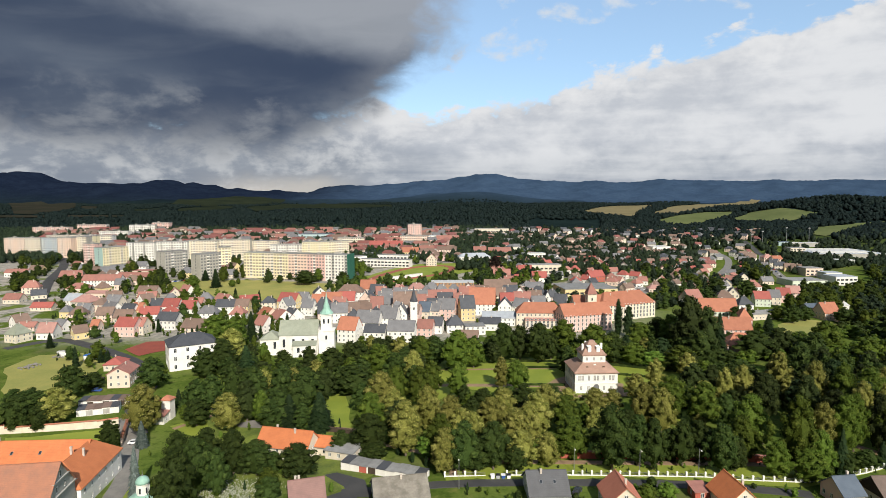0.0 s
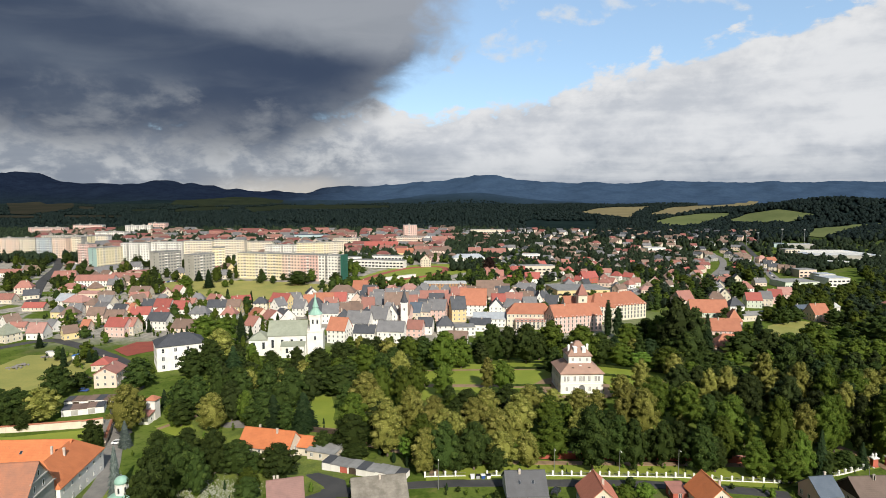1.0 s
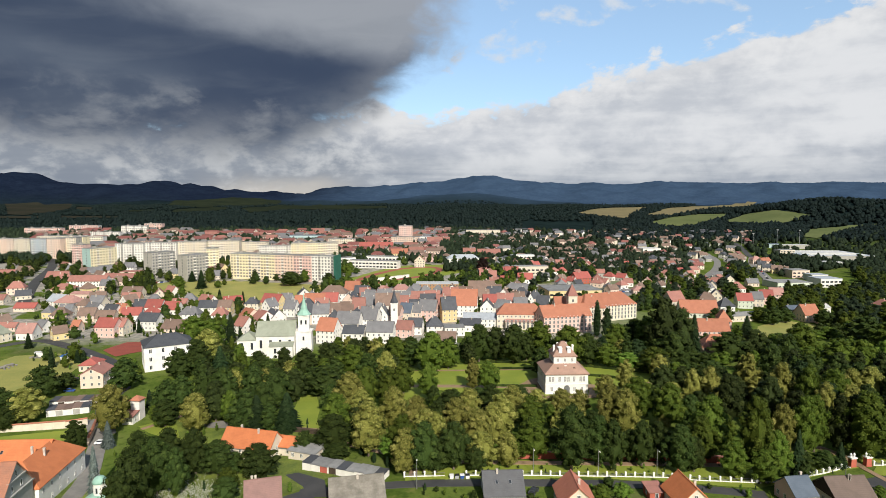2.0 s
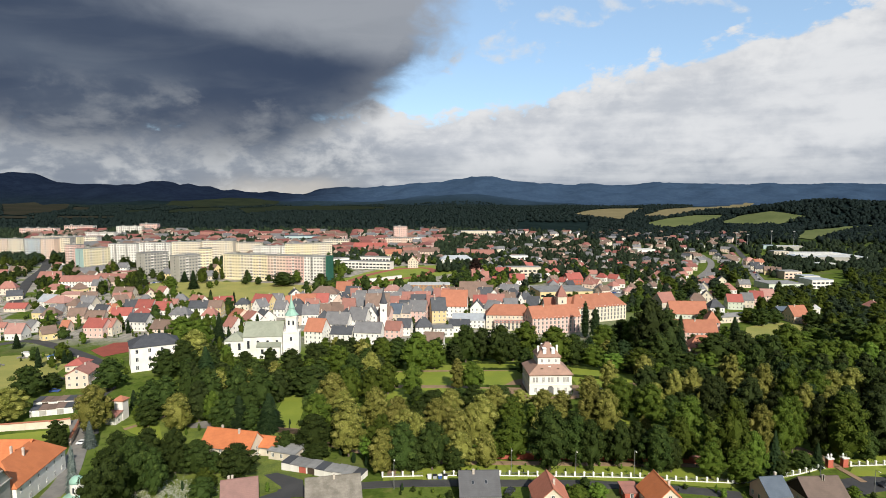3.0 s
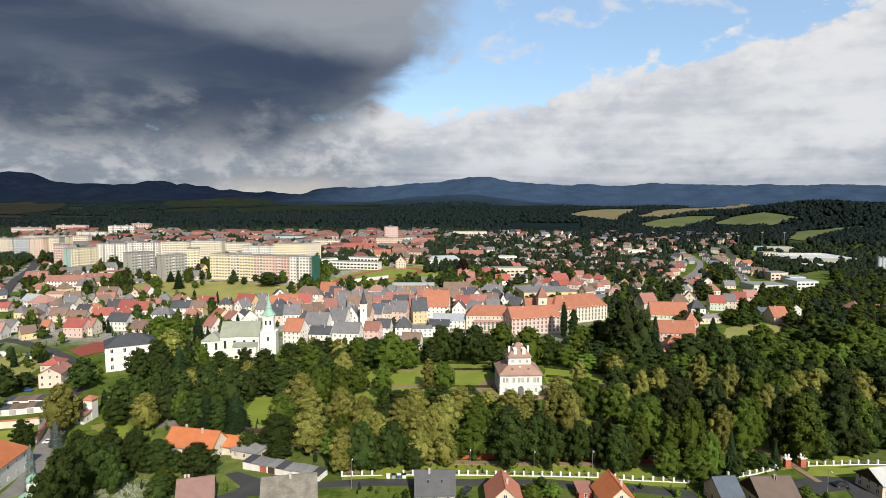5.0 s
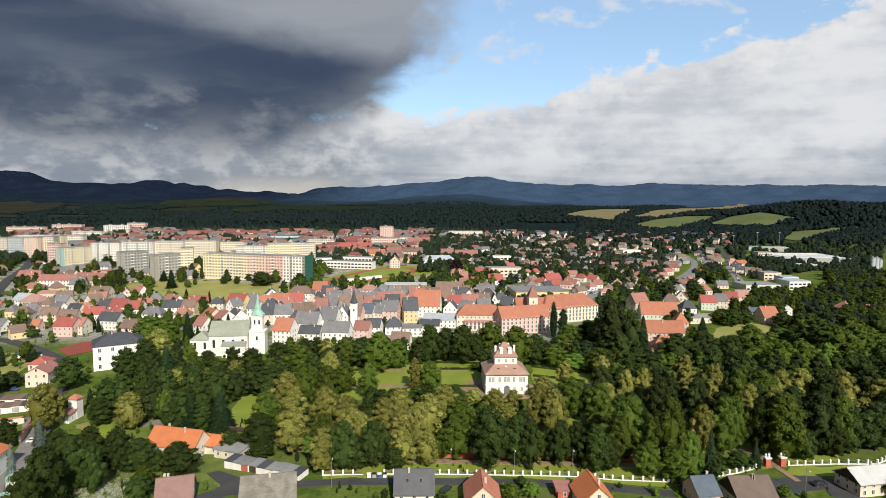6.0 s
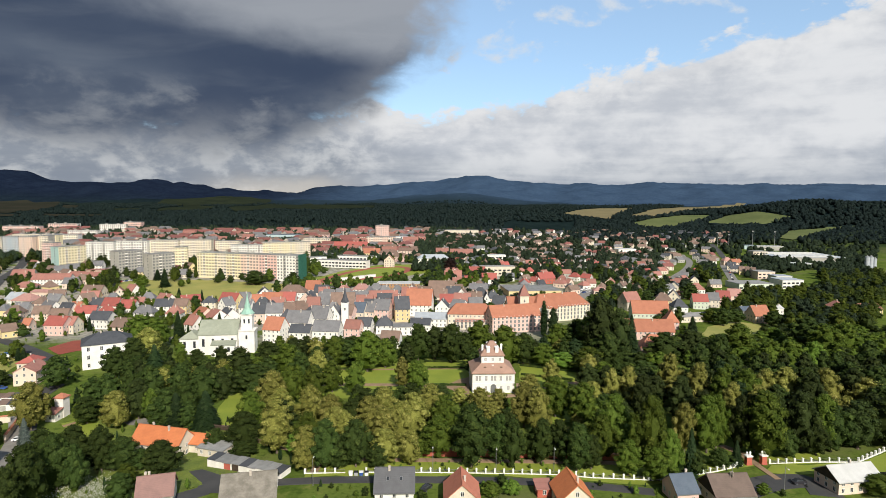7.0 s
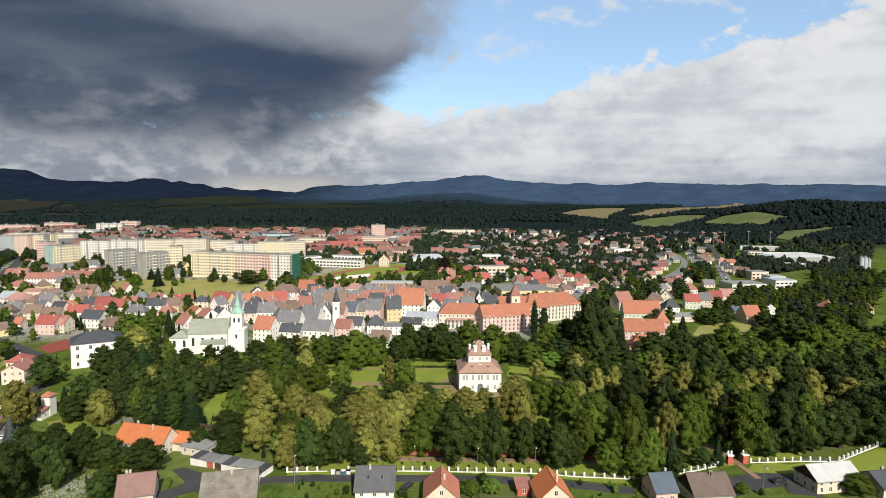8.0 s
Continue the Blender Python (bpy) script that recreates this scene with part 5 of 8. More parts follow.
# ---- monastery and its neighbours ----
house(-108.6, 174.5, 7, 13.5, 27.5, 7.0, 5.4, 'white', 'vivid', 'hip', detail=2, step=4.2, chims=2, name='monastery_wing', cat='monastery', label='long white monastery wing with orange tiled roof')
house(-139.0, 180.0, 3, 60.0, 13.0, 7.0, 5.4, 'white', 'vivid', 'x', detail=2, step=5.0, chims=4, lights=5, name='monastery_wing', cat='monastery', label='cross wing of the monastery with many white chimneys')
monastery_church = house(-114.3, 150.9, 8, 29.0, 15.4, 9.3, 8.0, 'grey', 'rust', 'x', detail=2, step=6.0, chims=0, win=(1.3, 3.4), floors=1, name='monastery_church', cat='church', label='grey monastery church with weathered orange roof')
for z, half in ((9.1, 8.0), (12.9, 4.3)):
    band = Mesh()
    band.box(14.4, 14.95, -half, half, z, z + 0.28), band.box(14.4, 14.8, -half, half, z - 0.18, z)
    part('cornice', band, WALL['grey'], monastery_church)
for a, z in ((-2.2, 10.0), (2.2, 10.0), (0.0, 13.6)):
    part('window', window_mesh(0.9, 1.7, False), None, monastery_church, at=pose(14.5, a, z, 0, 0, 90))
house(-51.0, 195.0, -14, 18.0, 9.5, 4.6, 4.4, 'cream', 'vivid', 'x', detail=2, chims=2, label='long cream house with bright orange roof')
house(-39.5, 197.5, -14, 7.5, 8.0, 3.2, 2.0, 'cream', 'vivid', 'x', detail=2, chims=0)
house(-32.0, 192.5, -20, 10.0, 7.0, 2.8, 0.8, 'cream', 'felt', 'pent', detail=2, chims=0, name='workshop', cat='workshop', label='low workshop with grey felt lean-to roof')
house(-107.5, 231.0, -6, 3.6, 3.6, 8.0, 1.2, 'white', 'orange', 'hip', detail=2, chims=0, sides='f', floors=1, name='transformer_tower', cat='transformer tower', label='slim white transformer tower with orange cap')
house(-108.5, 227.0, -6, 4.2, 4.0, 3.0, 1.2, 'white', 'brick', 'pent', detail=2, chims=0, name='shed', cat='shed', label='small annex at the transformer tower')
house(-127.0, 300.0, 30, 22.5, 18.0, 12.0, 4.2, 'white', 'dark', 'hip', detail=2, win=(1.3, 2.1), floors=3, step=4.4, label='white three-storey school with a dark hipped roof', name='school', cat='school')
house(-145.8, 270.0, 10, 9.4, 13.0, 6.2, 2.6, 'peach', 'brick', 'y', detail=2, label='peach house with a red gable roof')
house(-161.5, 293.1, 10, 8.6, 10.0, 3.2, 2.4, 'cream', 'red', 'hip', detail=2)
garage_row(-140.5, 245.0, 10, 6, roof='brown', label='row of white garages with dark doors', doors=('white', 'brown', 'white', 'brown'))
garage_row(-138.0, 236.5, 20, 5, roof='brown', label='row of white garages, roofs patched', doors=('white', 'grey'))
garage_row(-17.4, 179.6, -20.8, 9, bay=3.10, d=5.0, h=2.2, label='long row of white garages with patched felt roofs', doors=('white', 'white', 'red', 'brown', 'white', 'white', 'white', 'white'))
chapel(-81.5, 159.0)

# ---- left part of the town ----
house(-237.1, 357.8, 0, 9.9, 9.0, 5.0, 4.0, 'white', 'pink', 'x')
house(-250.1, 349.8, -20, 9.7, 10.0, 6.0, 4.0, 'cream', 'moss', 'hip')
house(-277.4, 390.1, -30, 9.4, 9.0, 4.5, 3.5, 'white', 'brown', 'y')
house(-265.4, 380.8, 0, 11.3, 7.0, 3.0, 2.0, 'peach', 'brick', 'x')
house(-294.2, 439.5, 0, 15.5, 8.0, 3.0, 2.5, 'cream', 'red', 'x')
house(-264.2, 419.0, 0, 7.0, 8.0, 5.0, 3.0, 'yellow', 'grey', 'hip')
house(-217.6, 356.0, -40, 5.9, 8.0, 5.0, 3.0, 'yellow', 'brown', 'y')
house(-219.7, 377.4, 0, 4.9, 7.0, 4.0, 3.0, 'peach', 'orange', 'x')
house(-418.0, 588.8, 0, 21.9, 9.0, 5.0, 2.5, 'white', 'brick', 'x')
house(-409.1, 604.0, 0, 12.3, 9.0, 6.0, 3.0, 'yellow', 'brown', 'x')
house(-345.3, 501.8, 20, 13.0, 10.0, 6.0, 4.0, 'peach', 'brick', 'hip')
house(-332.8, 463.6, 0, 12.9, 9.0, 4.0, 3.0, 'cream', 'brick', 'x')
house(-255.1, 424.5, 10, 8.6, 9.0, 5.0, 3.0, 'white', 'grey', 'x')
house(-241.6, 378.2, -20, 7.0, 8.0, 4.0, 3.0, 'white', 'grey', 'x')
house(-324.3, 479.2, 30, 10.7, 9.0, 4.0, 3.0, 'cream', 'dark', 'x')
house(-303.8, 535.3, 3, 32.9, 12.0, 6.0, 3.5, 'white', 'brick', 'x')
house(-288.1, 558.5, -3, 28.6, 12.0, 5.0, 3.0, 'white', 'brick', 'x')
house(-305.5, 502.0, 10, 16.8, 14.0, 5.0, 3.0, 'cream', 'brick', 'hip')
house(-353.0, 569.3, 15, 18.0, 18.0, 4.0, 4.0, 'cream', 'brick', 'x')
house(-277.7, 451.6, -15, 12.6, 12.0, 6.0, 3.5, 'white', 'metal', 'x')
house(-266.1, 445.6, -10, 16.6, 13.0, 6.5, 3.5, 'cream', 'pink', 'hip')
house(-248.4, 435.4, -8, 9.8, 10.0, 6.5, 3.5, 'peach', 'brown', 'hip')
house(-241.0, 439.0, -8, 10.7, 10.0, 7.0, 4.0, 'cream', 'grey', 'x')
house(-274.1, 481.8, -5, 22.4, 12.0, 5.0, 1.0, 'peach', 'pink', 'x')
house(-219.7, 441.9, -30, 10.7, 10.0, 7.0, 4.0, 'white', 'brown', 'y')
house(-239.2, 486.1, 0, 15.4, 12.0, 4.0, 4.0, 'cream', 'brown', 'x')
house(-220.4, 420.4, -10, 9.4, 9.0, 5.0, 3.5, 'white', 'dark', 'x')
house(-215.6, 423.5, -10, 7.9, 9.0, 5.0, 3.5, 'yellow', 'orange', 'x')
house(-197.3, 436.1, -6, 12.2, 10.0, 4.5, 4.0, 'white', 'red', 'x')
house(-182.0, 429.4, -6, 11.2, 10.0, 4.5, 4.0, 'white', 'red', 'x')
house(-209.8, 440.3, -10, 11.5, 9.0, 4.0, 3.5, 'grey', 'dark', 'x')
house(-192.6, 365.5, -5, 12.3, 11.0, 7.5, 3.6, 'pink', 'red', 'x')
house(-186.5, 369.9, -5, 5.9, 10.0, 6.5, 3.5, 'cream', 'brick', 'x')
house(-176.3, 384.7, -8, 13.6, 11.0, 7.0, 3.5, 'white', 'dark', 'x')
house(-151.6, 366.9, -8, 14.3, 13.0, 6.0, 3.5, 'peach', 'brown', 'x')
house(-213.6, 476.3, 25, 9.8, 9.0, 4.5, 4.0, 'cream', 'brick', 'y')
house(-209.3, 488.9, -30, 9.1, 9.0, 4.0, 4.0, 'white', 'brick', 'x')
house(-155.2, 427.7, 2, 12.8, 10.0, 6.5, 3.5, 'white', 'dark', 'x')
house(-144.0, 428.5, 2, 10.4, 10.0, 6.5, 3.5, 'yellow', 'brown', 'x')
house(-129.2, 443.7, 5, 9.9, 9.0, 5.5, 3.0, 'cream', 'dark', 'hip')
house(-114.2, 446.0, -20, 15.0, 11.0, 6.0, 4.5, 'yellow', 'red', 'x')
house(-105.5, 451.5, -5, 8.4, 10.0, 6.0, 4.0, 'white', 'grey', 'x')
house(-99.3, 480.7, 20, 9.9, 9.0, 4.5, 3.5, 'white', 'dark', 'y')
house(-118.6, 404.7, -40, 9.8, 13.0, 5.0, 4.0, 'peach', 'orange', 'x')
house(-107.8, 398.9, -45, 10.4, 13.0, 5.0, 4.0, 'white', 'brick', 'x')
house(-101.6, 404.4, -40, 9.1, 12.0, 4.5, 4.0, 'white', 'dark', 'x')
house(-112.9, 432.7, -30, 8.1, 9.0, 6.0, 4.0, 'white', 'grey', 'y')
house(-184.1, 446.5, 0, 10.8, 9.0, 4.0, 3.0, 'peach', 'brick', 'x')
house(-112.1, 373.4, -30, 8.4, 10.0, 6.0, 4.0, 'white', 'brick', 'x')

# ---- old town round the square ----
house(-91.8, 439.3, 2, 8.2, 11.0, 7.0, 4.0, 'peach', 'orange', 'x')
house(-82.3, 443.1, 2, 14.9, 11.0, 7.0, 4.5, 'cream', 'orange', 'x')
house(-71.3, 445.1, 2, 11.6, 11.0, 7.0, 4.5, 'white', 'red', 'x')
house(-71.5, 463.0, 0, 19.8, 13.0, 10.0, 4.0, 'white', 'brown', 'hip')
house(-61.1, 488.7, 0, 11.8, 12.0, 7.0, 5.0, 'peach', 'orange', 'x')
house(-79.6, 402.0, 4, 8.2, 11.0, 8.0, 4.5, 'peach', 'dark', 'x')
house(-70.0, 403.9, 4, 11.3, 11.0, 8.0, 4.5, 'white', 'grey', 'x')
house(-61.5, 408.9, 4, 8.4, 11.0, 8.0, 4.0, 'pink', 'brown', 'x')
house(-53.9, 413.5, 4, 9.2, 11.0, 8.0, 4.0, 'white', 'brown', 'x')
house(-45.8, 415.8, 4, 8.5, 12.0, 8.5, 5.5, 'pink', 'brick', 'x')
house(-46.0, 374.0, -10, 14.6, 12.0, 8.0, 5.0, 'white', 'grey', 'x')
house(-34.0, 382.3, -12, 11.4, 12.0, 9.0, 5.5, 'white', 'grey', 'x')
house(-54.3, 349.0, -14, 11.0, 12.0, 9.0, 5.0, 'white', 'orange', 'x')
house(-39.1, 348.4, -6, 12.3, 10.0, 7.0, 3.0, 'white', 'dark', 'x')
house(-23.8, 349.1, -6, 15.6, 11.0, 8.0, 4.0, 'white', 'grey', 'x')
house(-26.9, 426.2, 3, 16.6, 13.0, 9.0, 6.0, 'white', 'brown', 'x')
house(-20.4, 448.1, 2, 17.5, 12.0, 8.0, 4.0, 'white', 'grey', 'x')
house(-27.4, 394.8, 0, 8.1, 12.0, 9.0, 5.0, 'white', 'grey', 'y')
house(-18.8, 399.6, -15, 8.2, 11.0, 8.0, 4.5, 'pink', 'brown', 'x')
house(-11.9, 406.6, -15, 8.3, 11.0, 8.0, 4.5, 'cream', 'blue', 'x')
house(-5.3, 408.3, -15, 8.4, 11.0, 8.0, 4.5, 'peach', 'grey', 'x')
house(2.9, 409.9, -10, 11.4, 12.0, 9.0, 5.0, 'pink', 'grey', 'x')
house(-10.3, 363.1, -10, 9.5, 10.0, 6.0, 3.5, 'pink', 'brick', 'x')
house(-4.4, 371.1, -8, 9.0, 10.0, 6.0, 3.5, 'white', 'dark', 'x')
house(7.5, 372.6, 5, 10.4, 10.0, 6.0, 4.0, 'white', 'dark', 'hip')
house(-6.2, 453.6, 0, 11.0, 12.0, 7.0, 4.0, 'pink', 'brick', 'x')
house(4.6, 455.6, 0, 11.0, 12.0, 7.0, 4.0, 'pink', 'brick', 'x')
house(28.1, 427.3, -6, 18.2, 17.0, 9.0, 8.0, 'white', 'orange', 'x')
house(16.2, 408.9, 10, 9.9, 11.0, 10.0, 6.0, 'yellow', 'dark', 'x')
house(38.4, 395.9, -4, 24.2, 15.0, 6.0, 2.4, 'white', 'metal', 'x')
house(44.1, 489.9, -5, 21.0, 13.0, 7.0, 5.0, 'white', 'brown', 'x')
house(47.6, 447.3, 0, 10.0, 11.0, 6.0, 4.0, 'peach', 'red', 'x')
house(59.8, 451.6, -8, 12.6, 11.0, 6.0, 4.0, 'white', 'brick', 'x')
house(56.6, 427.9, -35, 10.4, 11.0, 6.0, 4.0, 'white', 'grey', 'x')
house(69.8, 457.3, 0, 10.2, 10.0, 6.0, 4.0, 'white', 'brown', 'x')
house(74.6, 492.9, -5, 14.7, 11.0, 7.0, 3.0, 'pink', 'grey', 'x')
house(77.7, 449.1, 0, 6.7, 10.0, 6.0, 5.0, 'white', 'dark', 'y')
house(86.9, 442.1, -20, 9.1, 11.0, 5.0, 5.0, 'white', 'dark', 'x')
house(-21.4, 488.3, 0, 13.7, 10.0, 7.0, 3.0, 'white', 'pink', 'hip')
house(-36.6, 487.7, 10, 10.0, 9.0, 5.0, 3.5, 'peach', 'pink', 'hip')
house(14.8, 336.2, -8, 10.7, 10.0, 5.0, 3.5, 'white', 'brown', 'x')
house(30.4, 380.0, -5, 12.7, 11.0, 5.0, 2.5, 'white', 'dark', 'x')
house(19.5, 368.5, 5, 12.4, 11.0, 5.0, 0.6, 'white', 'felt', 'flat')
house(7.7, 503.5, 0, 35.5, 16.0, 8.0, 1.0, 'brick', 'white', 'flat')
house(-75.3, 450.0, 0, 18.5, 7.0, 6.0, 0.6, 'white', 'felt', 'flat')
church(-63.0, 324.0, 6)
palace(65.6, 261.0, 2)

# ---- castle ----
house(89.8, 381.5, 15, 33.0, 14.0, 12.0, 5.0, 'pink', 'orange', 'x', floors=3, win=(1.3, 2.0), name='castle_wing', cat='castle', label='pink castle wing with long orange tiled roof')
house(63.0, 391.5, -3, 30.0, 13.0, 11.0, 4.5, 'cream', 'orange', 'hip', floors=3, name='castle_wing', cat='castle', label='cream castle wing with arcades and orange hipped roof')
house(66.0, 382.5, -3, 26.0, 4.0, 6.0, 0.8, 'cream', 'pink', 'pent', floors=1, step=2.4, win=(1.5, 3.0), chims=0, name='castle_gallery', cat='castle', label='low cream arcade in front of the castle')
house(125.0, 418.0, 22, 44.0, 17.0, 12.0, 6.0, 'cream', 'orange', 'hip', floors=3, win=(1.4, 2.2), name='castle_wing', cat='castle', label='cream castle main wing with large orange roof')
house(106.0, 412.0, 4, 34.0, 14.0, 11.0, 5.5, 'cream', 'orange', 'x', name='castle_wing', cat='castle', label='rear castle wing with orange tiled roof', chims=3)
castle_tower(99.5, 402.0, 4)
town_hall_tower(-18.5, 381.0, 4)

# ---- right part of the town ----
house(170.2, 361.4, -4, 29.6, 11.0, 6.5, 5.0, 'pink', 'orange', 'x')
house(192.6, 383.0, -10, 8.6, 11.0, 9.0, 5.0, 'pink', 'orange', 'hip')
house(188.7, 412.7, -6, 24.6, 13.0, 8.0, 6.0, 'green', 'orange', 'x')
house(187.4, 452.3, 20, 12.6, 12.0, 8.0, 5.0, 'cream', 'brick', 'x')
house(215.0, 458.2, -15, 12.8, 11.0, 8.0, 4.0, 'yellow', 'brown', 'hip')
house(230.7, 477.6, -20, 8.9, 9.0, 7.0, 4.0, 'cream', 'grey', 'y')
house(217.8, 433.9, 0, 10.5, 10.0, 8.0, 4.0, 'white', 'dark', 'hip')
house(262.4, 509.4, 5, 11.4, 10.0, 8.0, 4.0, 'white', 'brick', 'hip')
house(244.6, 460.8, -8, 11.2, 10.0, 7.0, 4.0, 'green', 'red', 'x')
house(257.6, 467.6, -8, 8.7, 10.0, 7.0, 4.0, 'cream', 'grey', 'x')
house(270.2, 477.1, -12, 9.8, 10.0, 7.0, 4.0, 'pink', 'red', 'x')
house(286.8, 492.4, -15, 10.1, 10.0, 6.0, 4.0, 'peach', 'pink', 'x')
house(303.3, 563.8, 0, 10.5, 8.0, 4.0, 3.0, 'peach', 'grey', 'x')
house(221.8, 416.6, 14, 28.8, 9.0, 4.6, 1.4, 'cream', 'felt', 'x')
house(267.5, 417.2, 8, 11.7, 12.0, 6.0, 5.0, 'peach', 'orange', 'x')
house(270.5, 440.4, 8, 9.9, 9.0, 4.0, 2.0, 'grey', 'blue', 'x')
house(408.3, 760.8, 0, 11.4, 10.0, 7.0, 3.0, 'peach', 'pink', 'hip')
house(412.8, 748.7, 10, 12.6, 10.0, 6.0, 3.0, 'peach', 'orange', 'x')
house(379.1, 679.7, -20, 10.2, 9.0, 6.0, 3.0, 'cream', 'dark', 'x')
house(381.1, 663.5, -20, 9.9, 9.0, 6.0, 3.0, 'yellow', 'brown', 'x')
house(384.2, 655.1, -20, 9.8, 9.0, 6.0, 3.0, 'cream', 'brown', 'x')
house(389.8, 711.1, -20, 9.3, 9.0, 6.0, 3.0, 'cream', 'dark', 'x')
house(295.9, 445.8, 8, 6.7, 10.0, 5.0, 1.5, 'white', 'white', 'x')
house(273.2, 405.8, 0, 9.1, 8.0, 3.0, 2.0, 'peach', 'brick', 'x')
house(-21.4, 753.5, 5, 18.3, 12.0, 7.0, 4.0, 'cream', 'brick', 'x')
house(-40.8, 730.2, 15, 20.4, 12.0, 8.0, 4.0, 'yellow', 'orange', 'x')
house(-77.1, 804.2, 0, 45.0, 12.0, 7.0, 4.0, 'cream', 'red', 'x')
house(5.6, 864.7, 0, 32.3, 12.0, 7.0, 4.0, 'peach', 'brick', 'x')
house(34.5, 688.5, 8, 35.9, 14.0, 8.0, 3.0, 'white', 'metal', 'hip')
house(69.4, 749.0, 0, 28.0, 11.0, 6.0, 4.0, 'cream', 'brick', 'x')
house(45.2, 753.6, 0, 15.5, 10.0, 6.0, 4.0, 'yellow', 'brick', 'x')
house(55.1, 567.1, 0, 15.9, 10.0, 5.0, 4.0, 'white', 'brick', 'x')
house(88.3, 553.9, 0, 13.4, 10.0, 5.0, 4.0, 'white', 'red', 'x')
house(80.8, 598.1, 0, 13.4, 10.0, 5.0, 4.0, 'peach', 'red', 'x')
house(141.8, 563.3, 20, 15.8, 12.0, 6.0, 4.0, 'red', 'red', 'x')
house(108.5, 573.4, 0, 10.7, 9.0, 4.0, 3.0, 'white', 'grey', 'x')
house(180.5, 511.7, -5, 11.5, 10.0, 4.0, 2.0, 'peach', 'pink', 'hip')
house(-13.1, 658.7, 0, 11.1, 8.0, 9.0, 4.0, 'cream', 'brick', 'y')
house(160.2, 319.0, -12, 17.2, 13.0, 6.2, 4.5, 'pink', 'orange', 'hip')
house(342.8, 448.0, 10, 11.7, 12.0, 5.0, 4.0, 'cream', 'brick', 'hip')
house(367.2, 448.7, 10, 16.7, 12.0, 4.0, 3.0, 'yellow', 'brick', 'x')

# ---- halls, shops and works ----
hall(119.1, 504.2, 6, 44.1, 34.0, 5.0, 'yellow', 'felt', 'yellow supermarket with a wide grey flat roof', 'supermarket', 0, True)
hall(334.3, 560.2, 4, 33.1, 24.0, 5.5, 'green', 'felt', 'pale green workshop hall with flat roof', 'hall', 0, True)
hall(384.2, 631.1, 4, 18.8, 16.0, 8.0, 'peach', 'felt', 'peach office block with flat roof', 'hall', 0, True)
hall(373.1, 566.2, 4, 21.0, 20.0, 8.0, 'white', 'metal', 'white flat-roofed works building', 'hall', 0, True)
hall(390.7, 608.5, 4, 17.0, 14.0, 6.0, 'white', 'metal', 'white hall with pale metal roof', 'hall', 0, True)
hall(539.2, 831.2, -4, 89.1, 80.0, 7.0, 'grey', 'metal', 'wide grey factory hall with rooflights', 'factory', 4, False)
hall(491.3, 844.1, 0, 20.4, 16.0, 11.0, 'cream', 'felt', 'cream factory office block', 'factory', 0, True)
hall(488.6, 736.9, 0, 23.2, 20.0, 5.0, 'green', 'white', 'pale green store with white roof', 'warehouse', 0, True)
hall(541.9, 920.7, -2, 51.4, 16.0, 5.0, 'grey', 'white', 'long grey warehouse with white sheet roof', 'warehouse', 0, False)
hall(520.0, 926.8, 0, 19.0, 14.0, 5.0, 'blue', 'blue', 'blue-clad warehouse beyond the factory', 'warehouse', 0, False)
hall(532.6, 758.7, -4, 28.2, 14.0, 4.0, 'cream', 'white', 'pale warehouse with sheet roof', 'warehouse', 0, False)
silo(556.0, 716.0, 2.6, 15.0)
silo(562.0, 718.0, 2.6, 15.0)
silo(568.0, 720.0, 2.2, 12.5)
hall(-62.5, 654.2, -14, 56.1, 12.0, 8.0, 'white', 'felt', 'white school wing with window bands', 'school', 0, True)
hall(-54.1, 693.1, -14, 45.3, 12.0, 8.0, 'white', 'felt', 'white school wing with window bands', 'school', 0, True)
hall(-100.6, 680.4, 40, 25.4, 12.0, 8.0, 'white', 'felt', 'white school wing with window bands', 'school', 0, True)
hall(100.9, 610.9, 4, 35.3, 12.0, 9.0, 'cream', 'felt', 'cream long office block', 'office', 0, True)
hall(107.4, 721.4, 10, 26.9, 12.0, 8.0, 'white', 'white', 'white flat-roofed school wing', 'school', 0, True)
hall(317.4, 892.8, 10, 28.2, 20.0, 6.0, 'white', 'white', 'white hall among trees', 'hall', 0, True)
hall(-291.5, 601.7, 4, 35.8, 14.0, 4.0, 'cream', 'brick', 'low shops under a red roof', 'shops', 0, True)
hall(-19.7, 884.5, 0, 29.7, 12.0, 9.0, 'white', 'metal', 'white office block with ribbon windows', 'office', 0, True)
hall(-192.3, 910.0, 0, 50.7, 20.0, 9.0, 'blue', 'blue', 'blue-clad flat-roofed sports hall', 'sports_hall', 0, True)
hall(77.7, 988.6, 0, 55.3, 14.0, 10.0, 'cream', 'felt', 'pale long office block', 'office', 0, True)

# ---- housing estate ----
slab_block(-268.6, 594.9, 58, 25.0, 14, 8, 'grey', 'grey', 'grey concrete panel block of eight storeys')
slab_block(-226.0, 572.0, 58, 23.0, 14, 8, 'grey', 'grey', 'grey concrete panel block of eight storeys')
slab_block(-351.6, 636.7, 62, 29.0, 14, 8, 'yellow', 'teal', 'yellow panel block with teal gable end')
slab_block(-393.0, 673.4, -8, 14.0, 12, 8, 'pink', 'pink', 'narrow pink panel block of eight storeys')
slab_block(-179.8, 581.3, -14.0, 22.3, 13, 8, 'yellow', 'yellow', 'yellow panel block in a long stepped row')
slab_block(-164.2, 577.4, -14.0, 9.4, 13, 8, 'cream', 'cream', 'cream panel block in a long stepped row')
slab_block(-152.2, 574.4, -14.0, 14.8, 13, 8, 'yellow', 'yellow', 'yellow panel block in a long stepped row')
